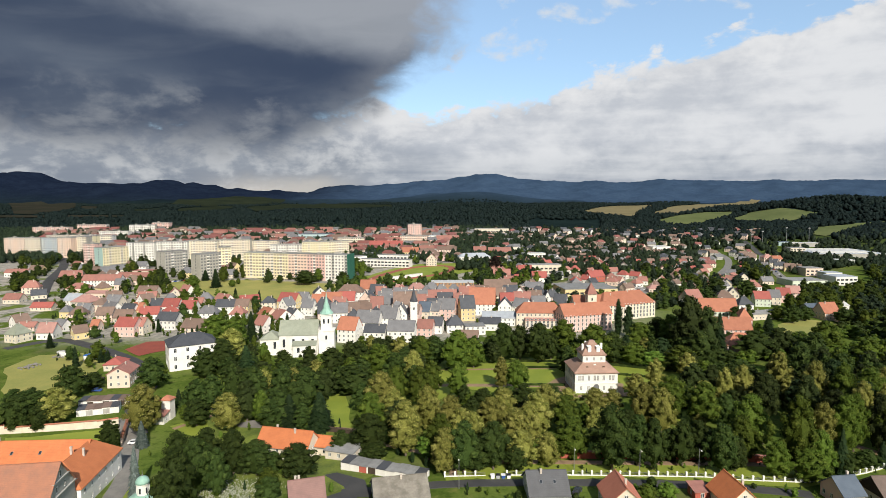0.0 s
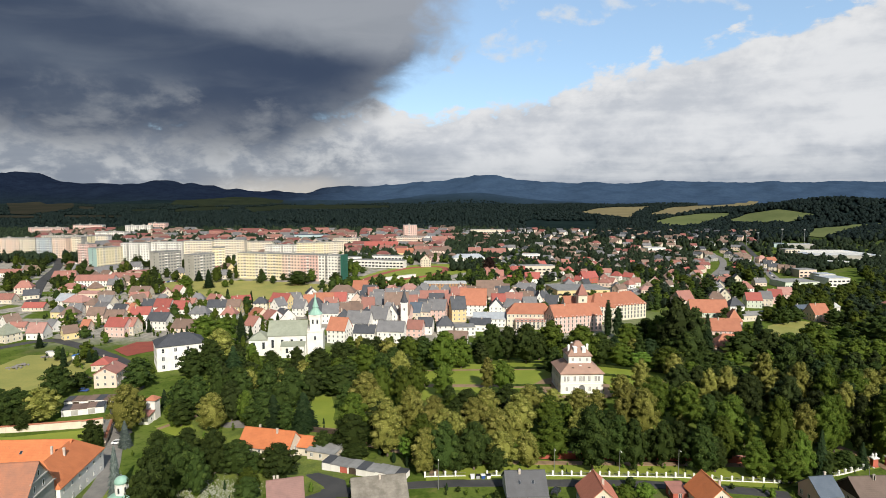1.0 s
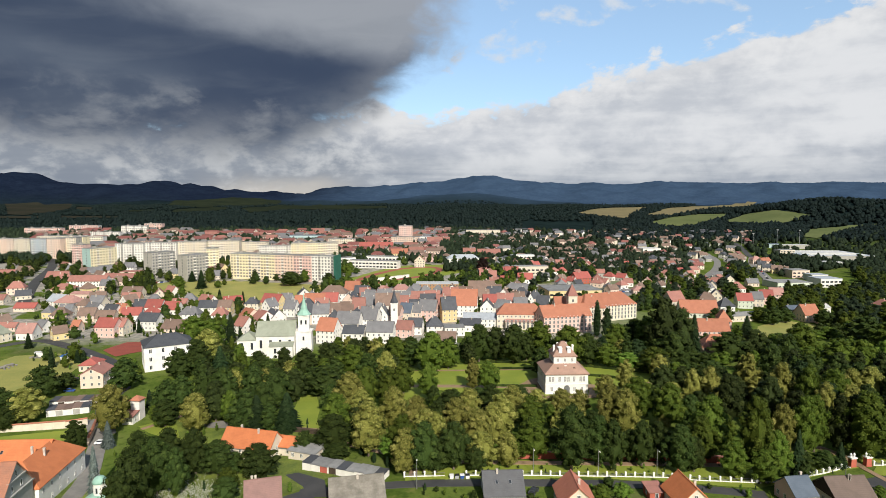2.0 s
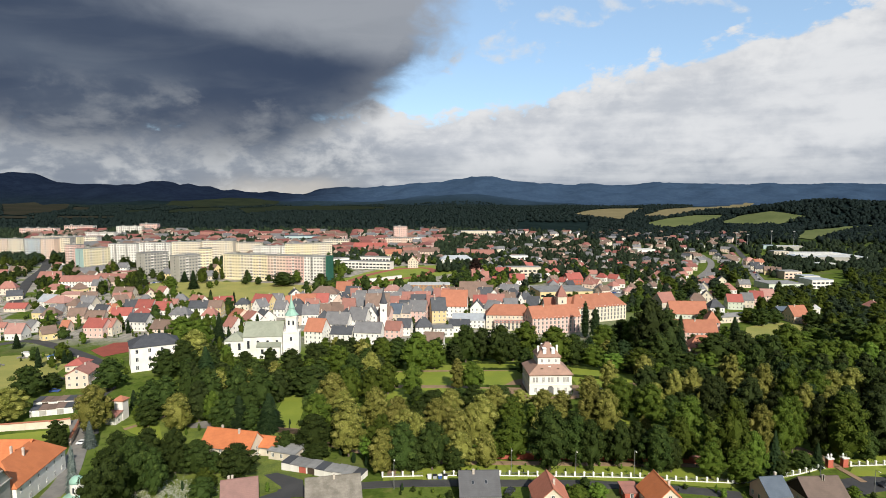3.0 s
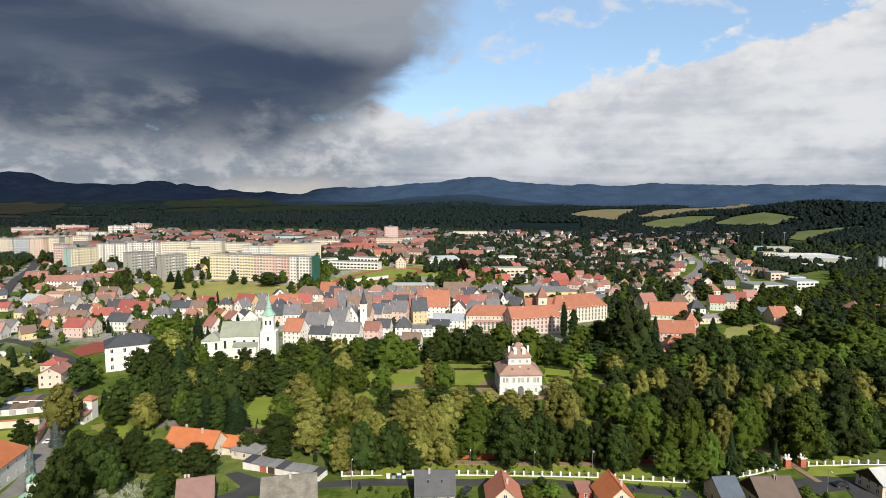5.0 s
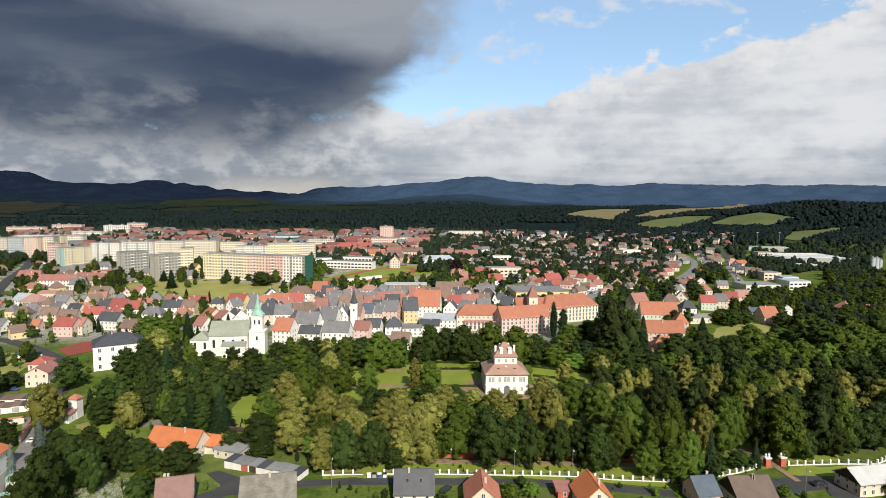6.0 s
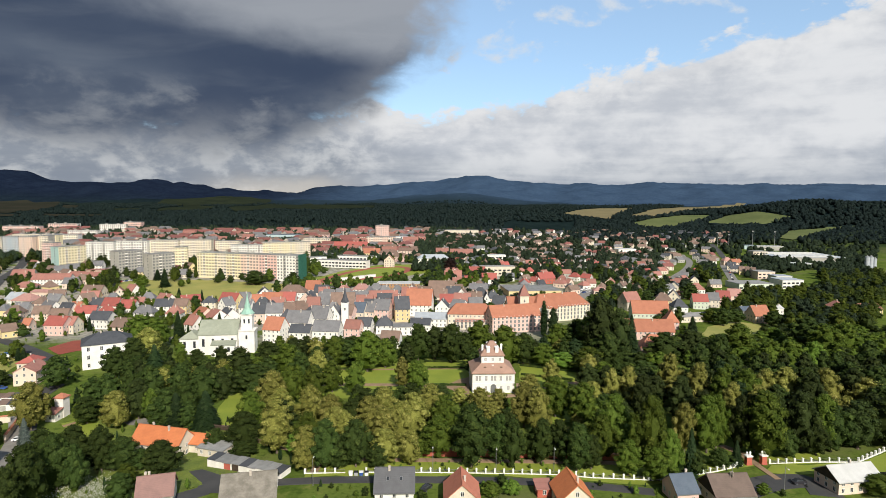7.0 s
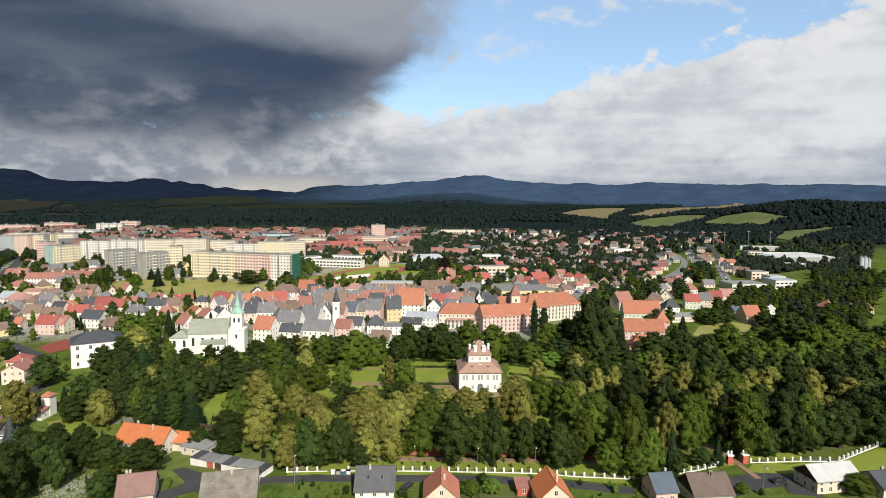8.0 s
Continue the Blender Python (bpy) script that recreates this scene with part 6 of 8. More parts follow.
slab_block(-135.5, 570.3, -14.0, 19.1, 13, 8, 'peach', 'peach', 'peach panel block in a long stepped row')
slab_block(-117.2, 565.7, -14.0, 18.0, 13, 8, 'pink', 'pink', 'pink panel block in a long stepped row')
slab_block(-97.3, 560.8, -14.0, 22.3, 13, 8, 'white', 'white', 'white panel block in a long stepped row', net=True)
slab_block(-343.6, 685.6, 6, 30.0, 12, 8, 'white', 'white', 'white panel block in the rear row')
slab_block(-313.4, 696.4, 4, 36.0, 12, 8, 'white', 'white', 'white panel block in the rear row')
slab_block(-281.5, 706.7, 4, 34.0, 12, 8, 'cream', 'cream', 'cream panel block in the rear row')
slab_block(-249.1, 715.6, 2, 40.0, 12, 8, 'cream', 'cream', 'cream panel block in the rear row')
slab_block(-229.8, 631.8, 20, 12.0, 18, 8, 'yellow', 'yellow', 'yellow panel block end-on with a mural panel')
slab_block(-481.7, 738.4, -4, 24.0, 13, 8, 'blue', 'grey', 'pale blue panel block with grey ends')
slab_block(-462.7, 738.5, -4, 20.0, 13, 8, 'peach', 'peach', 'peach panel block of eight storeys')
slab_block(-451.5, 748.3, -4, 24.0, 13, 8, 'cream', 'grey', 'cream panel block with grey ends')
slab_block(-444.7, 759.2, -4, 14.0, 13, 8, 'yellow', 'yellow', 'yellow panel block of eight storeys')
slab_block(-501.5, 737.6, -4, 24.0, 13, 8, 'cream', 'grey', 'cream panel block with grey ends')
slab_block(-522.3, 738.1, -4, 26.0, 13, 8, 'peach', 'grey', 'peach panel block with grey ends')
slab_block(-144.4, 714.5, 14, 46.0, 13, 7, 'yellow', 'yellow', 'deep yellow panel block of flats')
slab_block(-122.6, 719.8, 14, 18.0, 13, 7, 'cream', 'yellow', 'cream and yellow panel block')
slab_block(-179.0, 713.2, 2, 50.0, 12, 6, 'white', 'white', 'white panel block behind the coloured row')
slab_block(-220.9, 748.4, 2, 30.0, 12, 6, 'cream', 'cream', 'cream panel block behind the coloured row')
slab_block(-535.6, 870.1, 2, 70.0, 12, 4, 'cream', 'cream', 'low cream panel block of flats')
slab_block(-504.8, 927.1, 0, 44.0, 12, 4, 'white', 'white', 'low white panel block of flats')
slab_block(-477.2, 839.8, 4, 34.0, 12, 5, 'cream', 'white', 'cream panel block of flats')
slab_block(-649.1, 1000.7, 0, 60.0, 12, 4, 'pink', 'pink', 'pink panel block at the far edge')
slab_block(-611.8, 1051.8, 0, 50.0, 12, 4, 'pink', 'white', 'pink panel block at the far edge')
slab_block(-501.5, 1006.2, 10, 40.0, 12, 5, 'white', 'cream', 'white panel block far back')
slab_block(-492.7, 1055.1, 0, 30.0, 12, 5, 'pink', 'pink', 'pink panel block at the far edge')
slab_block(-44.0, 900.0, 8, 20.0, 15, 8, 'pink', 'pink', 'tall pink concrete tower block')
slab_block(-40.9, 851.0, 0, 40.0, 12, 4, 'peach', 'peach', 'peach four-storey block at the tower')
slab_block(-127.0, 831.0, 0, 36.0, 12, 4, 'cream', 'pink', 'cream four-storey block of flats')

# ---- park trees ----
tree(-24.6, 205.3, 17.0, 12.0, 'mid', 'broad')
tree(-24.2, 195.8, 13.3, 12.0, 'dark', 'broad')
tree(-33.4, 195.2, 8.0, 6.8, 'dark', 'broad')
tree(-21.8, 189.8, 5.2, 9.2, 'dark', 'broad')
tree(-44.8, 216.2, 14.6, 12.7, 'fir', 'conifer')
tree(-56.3, 217.2, 13.8, 11.4, 'fir', 'conifer')
tree(-50.9, 215.2, 10.7, 7.7, 'dark', 'tall')
tree(-11.7, 191.4, 18.6, 12.9, 'lime', 'broad')
tree(-4.7, 212.1, 17.0, 11.5, 'lime', 'broad')
tree(3.3, 208.2, 15.0, 9.2, 'lime', 'broad')
tree(-0.2, 186.3, 16.0, 10.2, 'mid', 'broad')
tree(6.7, 197.5, 14.0, 9.5, 'lime', 'broad')
tree(10.9, 193.0, 14.0, 8.5, 'lime', 'broad')
tree(-3.9, 187.9, 8.9, 7.2, 'light', 'broad')
tree(1.2, 177.1, 14.8, 9.0, 'lime', 'broad')
tree(7.0, 178.1, 16.5, 9.8, 'dark', 'broad')
tree(10.6, 178.8, 11.5, 8.7, 'dark', 'broad')
tree(16.2, 180.2, 16.0, 9.9, 'dark', 'broad')
tree(17.6, 205.2, 15.0, 10.3, 'lime', 'broad')
tree(22.2, 211.6, 16.0, 11.5, 'lime', 'broad')
tree(24.1, 190.2, 16.0, 11.6, 'lime', 'broad')
tree(24.8, 182.5, 11.8, 10.0, 'lime', 'broad')
tree(23.1, 179.3, 8.0, 8.0, 'dark', 'broad')
tree(6.9, 246.5, 15.8, 9.3, 'light', 'broad')
tree(26.0, 258.3, 14.7, 7.5, 'lime', 'tall')
tree(32.4, 256.7, 13.6, 9.6, 'light', 'broad')
tree(7.4, 284.4, 20.6, 16.6, 'mid', 'broad')
tree(15.4, 291.1, 15.1, 12.1, 'mid', 'broad')
tree(-10.2, 294.3, 15.5, 12.2, 'mid', 'broad')
tree(-4.2, 253.3, 14.7, 10.1, 'mid', 'broad')
tree(-3.1, 296.3, 13.3, 14.2, 'dark', 'broad')
tree(-12.8, 265.8, 16.0, 8.8, 'lime', 'broad')
tree(-8.8, 237.0, 17.0, 9.9, 'mid', 'broad')
tree(-29.9, 278.6, 16.0, 15.0, 'mid', 'broad')
tree(-23.8, 230.1, 17.0, 12.0, 'lime', 'broad')
tree(-38.3, 251.5, 13.6, 15.2, 'dark', 'broad')
tree(-49.3, 245.9, 14.3, 10.8, 'shade', 'broad')
tree(-55.0, 238.5, 17.0, 12.9, 'dark', 'broad')
tree(-51.0, 274.6, 15.0, 13.7, 'dark', 'broad')
tree(-40.7, 285.1, 15.0, 13.6, 'dark', 'broad')
tree(-65.1, 288.5, 12.0, 9.0, 'dark', 'broad')
tree(-18.5, 237.4, 17.0, 10.9, 'mid', 'broad')
tree(-21.2, 266.8, 15.0, 11.1, 'dark', 'broad')
tree(39.2, 220.8, 14.5, 10.7, 'lime', 'broad')
tree(33.1, 205.0, 16.0, 12.0, 'lime', 'broad')
tree(29.3, 196.8, 16.0, 9.1, 'lime', 'broad')
tree(50.8, 237.7, 7.1, 7.5, 'lime', 'broad')
tree(58.1, 223.7, 11.5, 11.3, 'lime', 'broad')
tree(65.5, 226.1, 10.5, 8.5, 'lime', 'broad')
tree(52.7, 179.8, 21.0, 12.6, 'dark', 'broad')
tree(61.3, 182.2, 16.5, 10.0, 'dark', 'broad')
tree(65.4, 179.8, 16.7, 9.1, 'dark', 'broad')
tree(73.8, 213.3, 17.0, 11.6, 'lime', 'broad')
tree(77.9, 207.9, 17.0, 10.0, 'lime', 'broad')
tree(80.4, 244.6, 11.1, 10.2, 'lime', 'broad')
tree(91.0, 251.9, 15.4, 8.4, 'lime', 'tall')
tree(87.2, 223.6, 16.9, 12.2, 'mid', 'broad')
tree(42.1, 188.1, 14.0, 11.9, 'mid', 'broad')
tree(37.7, 188.2, 7.9, 7.6, 'mid', 'broad')
tree(33.0, 181.6, 11.4, 8.1, 'lime', 'broad')
tree(75.2, 182.2, 15.4, 8.1, 'dark', 'broad')
tree(72.2, 184.6, 11.5, 6.3, 'dark', 'broad')
tree(81.0, 183.8, 14.4, 8.2, 'dark', 'broad')
tree(85.3, 177.0, 15.5, 10.1, 'dark', 'broad')
tree(89.9, 178.1, 11.5, 7.6, 'dark', 'broad')
tree(96.0, 215.5, 16.7, 12.7, 'mid', 'broad')
tree(93.3, 212.2, 6.1, 4.9, 'lime', 'tall')
tree(111.6, 232.4, 17.0, 8.2, 'lime', 'broad')
tree(118.2, 232.1, 18.0, 8.7, 'lime', 'broad')
tree(100.2, 190.6, 20.2, 12.5, 'light', 'broad')
tree(94.7, 184.6, 15.2, 10.2, 'mid', 'broad')
tree(108.7, 198.0, 11.1, 5.8, 'mid', 'broad')
tree(31.3, 304.7, 20.2, 13.3, 'dark', 'broad')
tree(40.2, 306.9, 17.9, 12.1, 'shade', 'broad')
tree(48.5, 300.3, 21.1, 14.3, 'dark', 'broad')
tree(63.1, 311.5, 20.0, 16.8, 'mid', 'broad')
tree(75.2, 294.1, 21.2, 18.9, 'mid', 'broad')
tree(56.1, 306.9, 15.0, 10.8, 'dark', 'broad')
tree(85.1, 298.2, 16.9, 12.4, 'dark', 'broad')
tree(108.7, 329.0, 15.3, 13.6, 'mid', 'broad')
tree(94.5, 294.0, 12.1, 12.8, 'mid', 'broad')
tree(115.9, 288.0, 11.8, 18.6, 'mid', 'broad')
tree(103.9, 291.0, 8.3, 13.9, 'light', 'broad')
tree(114.8, 316.5, 8.6, 9.8, 'dark', 'broad')
tree(127.0, 307.0, 33.4, 19.1, 'shade', 'broad')
tree(136.4, 307.1, 28.1, 14.0, 'shade', 'broad')
tree(126.3, 291.0, 18.5, 15.1, 'dark', 'broad')
tree(108.1, 177.3, 24.9, 10.9, 'mid', 'broad')
tree(112.3, 172.9, 15.0, 7.7, 'light', 'broad')
tree(107.8, 170.6, 10.4, 9.8, 'mid', 'broad')
tree(100.0, 173.6, 11.6, 8.1, 'mid', 'broad')
tree(139.8, 245.5, 20.0, 11.7, 'lime', 'broad')
tree(119.0, 217.8, 19.0, 11.8, 'shade', 'broad')
tree(145.6, 230.6, 20.0, 11.0, 'lime', 'broad')
tree(131.1, 211.6, 20.0, 10.6, 'shade', 'broad')
tree(134.3, 200.3, 19.0, 10.5, 'shade', 'broad')
tree(131.5, 190.6, 19.8, 10.5, 'mid', 'broad')
tree(124.0, 190.4, 18.0, 7.6, 'lime', 'broad')
tree(135.4, 192.4, 20.0, 9.3, 'mid', 'broad')
tree(146.5, 204.8, 20.0, 9.4, 'lime', 'broad')
tree(158.4, 218.3, 21.0, 13.7, 'mid', 'broad')
tree(150.6, 221.8, 20.0, 9.7, 'mid', 'broad')
tree(148.2, 186.2, 22.8, 15.0, 'mid', 'broad')
tree(155.8, 186.2, 10.5, 7.5, 'dark', 'broad')
tree(164.1, 192.4, 20.0, 11.3, 'shade', 'broad')
tree(170.8, 192.3, 20.0, 11.0, 'mid', 'broad')
tree(166.8, 188.7, 11.8, 9.2, 'dark', 'broad')
tree(136.9, 181.3, 8.4, 5.0, 'fir', 'conifer')
tree(131.0, 179.7, 6.2, 7.6, 'dark', 'broad')
tree(119.1, 173.6, 15.8, 5.9, 'fir', 'conifer')
tree(120.5, 173.6, 8.8, 7.0, 'dark', 'broad')
tree(204.2, 316.9, 18.0, 19.0, 'mid', 'broad')
tree(181.9, 290.5, 18.0, 12.6, 'dark', 'broad')
tree(200.6, 280.8, 18.0, 17.5, 'mid', 'broad')
tree(209.8, 278.4, 18.0, 15.0, 'mid', 'broad')
tree(222.4, 280.4, 17.0, 11.0, 'light', 'broad')
tree(251.4, 317.5, 18.0, 19.7, 'mid', 'broad')
tree(255.2, 339.8, 18.0, 21.0, 'dark', 'broad')
tree(267.0, 324.8, 18.0, 15.4, 'mid', 'broad')
tree(178.9, 228.4, 19.0, 11.9, 'lime', 'broad')
tree(186.4, 228.4, 19.0, 14.8, 'dark', 'broad')
tree(193.0, 225.3, 19.0, 12.2, 'lime', 'broad')
tree(169.1, 225.3, 19.0, 10.8, 'lime', 'broad')
tree(166.0, 245.6, 19.0, 13.3, 'dark', 'broad')
tree(159.7, 304.8, 15.5, 17.1, 'dark', 'broad')
tree(174.3, 307.2, 16.8, 13.4, 'shade', 'broad')
tree(162.7, 269.5, 18.0, 12.3, 'dark', 'broad')
tree(148.2, 233.1, 20.0, 10.7, 'shade', 'broad')
tree(132.7, 290.0, 11.4, 12.7, 'dark', 'broad')
tree(139.3, 278.5, 7.7, 11.6, 'dark', 'broad')
tree(147.7, 191.2, 20.0, 8.8, 'shade', 'broad')
tree(142.9, 191.2, 20.0, 8.8, 'shade', 'broad')
tree(-157.9, 250.8, 14.3, 15.2, 'dark', 'broad')
tree(-155.3, 262.3, 7.7, 9.3, 'dark', 'broad')
tree(-128.6, 261.5, 14.9, 14.2, 'dark', 'broad')
tree(-111.2, 217.5, 19.0, 13.7, 'lime', 'broad')
tree(-115.8, 203.8, 10.8, 7.3, 'dark', 'tall')
tree(-111.2, 277.0, 14.7, 13.8, 'dark', 'broad')
tree(-129.1, 337.4, 18.0, 18.1, 'mid', 'broad')
tree(-115.3, 327.7, 18.0, 15.5, 'mid', 'broad')
tree(-112.5, 349.7, 18.3, 8.7, 'fir', 'conifer')
tree(-107.4, 301.9, 18.0, 16.2, 'lime', 'broad')
tree(-105.2, 282.9, 18.0, 12.9, 'dark', 'broad')
tree(-90.6, 273.5, 17.2, 12.5, 'fir', 'conifer')
tree(-85.5, 240.1, 20.0, 8.0, 'dark', 'tall')
tree(-79.8, 218.2, 14.8, 11.5, 'lime', 'broad')
tree(-79.8, 218.2, 5.7, 6.0, 'shade', 'broad')
tree(-98.1, 236.2, 14.0, 10.8, 'dark', 'broad')
tree(-93.2, 238.5, 15.0, 11.4, 'dark', 'broad')
tree(-93.4, 223.3, 11.0, 10.3, 'dark', 'broad')
tree(-76.1, 238.4, 18.0, 12.9, 'dark', 'broad')
tree(-75.0, 226.3, 17.0, 10.4, 'shade', 'broad')
tree(-60.5, 217.6, 14.7, 11.9, 'dark', 'broad')
tree(-62.3, 214.7, 6.4, 5.9, 'dark', 'broad')
tree(-65.5, 242.3, 17.0, 12.1, 'dark', 'broad')
tree(-56.2, 224.9, 16.0, 10.3, 'dark', 'broad')
tree(-68.5, 222.9, 14.0, 6.1, 'light', 'broad')
tree(-70.7, 155.5, 20.0, 11.5, 'dark', 'broad')
tree(-68.9, 145.1, 18.0, 9.3, 'dark', 'broad')
tree(-70.7, 168.7, 18.0, 10.7, 'dark', 'broad')
tree(-79.8, 177.0, 17.0, 9.3, 'dark', 'broad')
tree(-72.5, 180.9, 16.0, 9.9, 'dark', 'broad')
tree(-64.8, 167.9, 15.0, 7.8, 'dark', 'broad')
tree(-64.6, 181.6, 15.4, 9.2, 'dark', 'broad')
tree(-57.2, 180.9, 11.7, 11.1, 'dark', 'broad')
tree(-52.0, 181.2, 7.3, 6.5, 'dark', 'broad')
tree(-43.4, 177.2, 11.5, 11.7, 'dark', 'broad')
tree(-47.5, 160.0, 9.0, 7.8, 'dark', 'broad')
tree(-88.5, 168.2, 16.4, 5.4, 'spruce', 'conifer')
tree(-105.6, 206.0, 9.9, 5.6, 'spruce', 'conifer')
tree(-78.5, 291.9, 9.4, 9.1, 'dark', 'broad')
tree(-13.9, 192.1, 4.1, 2.2, 'fir', 'column')
tree(-9.1, 186.0, 3.6, 1.6, 'fir', 'column')
tree(-4.6, 182.7, 3.8, 1.4, 'fir', 'column')
tree(-49.9, 168.1, 8.0, 7.0, 'mid', 'broad')
tree(-9.9, 163.9, 4.4, 6.2, 'mid', 'broad')
tree(57.2, 160.8, 4.5, 5.5, 'mid', 'broad')
tree(63.2, 161.7, 4.8, 5.2, 'light', 'broad')
tree(61.0, 168.2, 3.3, 3.2, 'dark', 'broad')
tree(135.1, 161.7, 3.6, 4.0, 'mid', 'broad')
tree(173.9, 192.3, 16.9, 14.7, 'dark', 'broad')
tree(184.3, 193.8, 17.0, 14.1, 'shade', 'broad')
tree(195.7, 196.4, 17.5, 15.8, 'dark', 'broad')
tree(203.4, 194.0, 19.3, 14.9, 'dark', 'broad')
tree(168.5, 162.6, 5.8, 10.9, 'mid', 'broad')
tree(218.8, 203.8, 16.2, 15.6, 'mid', 'broad')
tree(106.3, 361.0, 23.0, 6.5, 'fir', 'column', label='tall dark cypress beside the castle')
tree(-156.5, 223.9, 14.0, 14.7, 'dark', 'broad')
tree(-147.6, 225.0, 14.0, 12.6, 'lime', 'broad')
tree(-157.6, 218.0, 14.0, 12.2, 'dark', 'broad')
tree(-166.4, 228.7, 12.0, 10.7, 'dark', 'broad')
tree(-149.6, 218.0, 10.0, 8.2, 'dark', 'broad')
tree(111.5, 358.0, 19.0, 7.0, 'fir', 'tall')
tree(-221.2, 334.0, 9.0, 5.6, 'fir', 'conifer')

# trees behind the park and by the castle
tree(124.3, 324.1, 20.1, 16.8, 'mid', 'broad', group='trees behind the park')
tree(121.0, 334.6, 16.9, 13.9, 'dark', 'broad', group='trees behind the park')
tree(142.9, 307.1, 25.1, 10.8, 'fir', 'conifer', group='trees behind the park')
tree(114.4, 329.1, 13.4, 11.6, 'dark', 'broad', group='trees behind the park')
tree(236.2, 402.8, 12.4, 12.5, 'dark', 'broad', group='trees behind the park')
tree(230.8, 412.5, 9.6, 11.1, 'mid', 'broad', group='trees behind the park')
tree(248.4, 409.9, 10.3, 12.7, 'dark', 'broad', group='trees behind the park')
tree(272.5, 424.8, 10.6, 13.1, 'dark', 'broad', group='trees behind the park')
tree(194.8, 397.8, 12.3, 10.7, 'dark', 'broad', group='trees behind the park')
tree(269.6, 400.8, 10.8, 14.9, 'dark', 'broad', group='trees behind the park')
tree(199.1, 364.4, 14.1, 10.5, 'fir', 'conifer', group='trees behind the park')
tree(177.0, 363.4, 14.1, 9.8, 'dark', 'broad', group='trees behind the park')
tree(122.2, 307.0, 13.2, 12.8, 'dark', 'broad', group='trees behind the park')
tree(209.0, 618.7, 13.0, 13.9, 'dark', 'broad', group='trees behind the park')
tree(202.1, 455.2, 12.2, 14.0, 'dark', 'broad', group='trees behind the park')
tree(190.1, 470.9, 12.6, 13.5, 'dark', 'broad', group='trees behind the park')
tree(226.5, 497.2, 15.2, 17.3, 'dark', 'broad', group='trees behind the park')
tree(250.9, 494.6, 14.2, 15.2, 'dark', 'broad', group='trees behind the park')
tree(226.1, 546.0, 11.5, 14.5, 'mid', 'broad', group='trees behind the park')
tree(277.7, 517.3, 7.9, 10.6, 'dark', 'broad', group='trees behind the park')

# single trees at the estate and the stadium
tree(-160.3, 544.0, 7.8, 6.7, 'dark', 'broad', group='estate trees')
tree(-148.4, 544.0, 7.8, 6.7, 'dark', 'broad', group='estate trees')
tree(-123.7, 534.6, 13.2, 21.3, 'dark', 'broad', group='estate trees')
tree(-91.7, 543.9, 10.9, 11.3, 'dark', 'broad', group='estate trees')
tree(-353.7, 682.8, 11.6, 11.6, 'dark', 'broad', group='estate trees')
tree(-342.1, 682.8, 12.9, 14.2, 'dark', 'broad', group='estate trees')
tree(-415.7, 673.1, 14.7, 12.7, 'dark', 'broad', group='estate trees')
tree(-360.3, 607.8, 11.0, 12.6, 'dark', 'broad', group='estate trees')
tree(-219.0, 522.7, 11.5, 11.9, 'mid', 'broad', group='estate trees')
tree(-198.7, 522.7, 16.9, 11.9, 'fir', 'conifer', group='estate trees')
tree(-202.6, 550.4, 14.2, 8.3, 'mid', 'broad', group='estate trees')
tree(-184.3, 522.7, 7.0, 6.4, 'mid', 'broad', group='estate trees')
tree(-184.1, 537.7, 5.6, 4.6, 'mid', 'broad', group='estate trees')
tree(-271.0, 577.7, 6.0, 10.9, 'dark', 'broad', group='estate trees')
tree(-222.5, 560.4, 10.7, 9.5, 'fir', 'conifer', group='estate trees')
tree(-454.2, 707.0, 10.0, 10.7, 'dark', 'broad', group='estate trees')
tree(53.1, 614.4, 16.3, 15.1, 'copper', 'broad', group='estate trees')

# lawns and beds that stay open in the park
OPEN = [
    [(-1.7, 297.0), (36.8, 299.2), (32.8, 260.8), (21.2, 253.8), (0.7, 261.7)],
    [(-13.1, 305.2), (2.7, 305.5), (6.0, 244.9), (-4.5, 245.0)],
    [(34.6, 308.9), (60.6, 305.8), (55.1, 255.4), (37.0, 259.1)],
    [(83.8, 305.7), (117.8, 298.7), (108.6, 263.4), (78.3, 255.8)],
    [(-50.2, 253.3), (-41.7, 253.3), (-32.1, 216.0), (-42.8, 217.0)],
    [(88.0, 229.5), (96.1, 229.4), (92.6, 217.7), (83.2, 217.6)],
    [(49.0, 255.5), (78.3, 255.8), (74.1, 246.8), (50.3, 244.0)],
    [(-93.7, 233.6), (-36.6, 213.6), (-14.2, 184.5), (-31.5, 166.6), (-61.8, 168.8)],
]
MEADOW_AREA = [(-253.5, 548.6), (-230.3, 565.4), (-164.5, 558.2), (-97.7, 539.5), (-83.5, 519.7), (-112.7, 484.9), (-150.2, 463.7), (-230.3, 502.1)]
MEADOW_FRONT = [(-275, 575), (-80, 575), (-70, 505), (-90, 462), (-270, 462)]
TRACK_AREA = [(-79.4, 549.1), (-56.2, 651.9), (-3.2, 690.8), (34.7, 645.1), (28.4, 567.2), (-16.2, 528.4), (-64.0, 519.1)]
STREETS_WEST = [[(-197.2, 358.5), (-160.0, 358.4), (-137.7, 307.8), (-163.9, 307.9)], [(-240.7, 325.3), (-235.4, 344.9), (-205.9, 344.6), (-172.9, 319.2), (-135.8, 279.5), (-133.3, 263.9), (-157.0, 297.5), (-191.1, 319.5), (-228.1, 308.0)]]
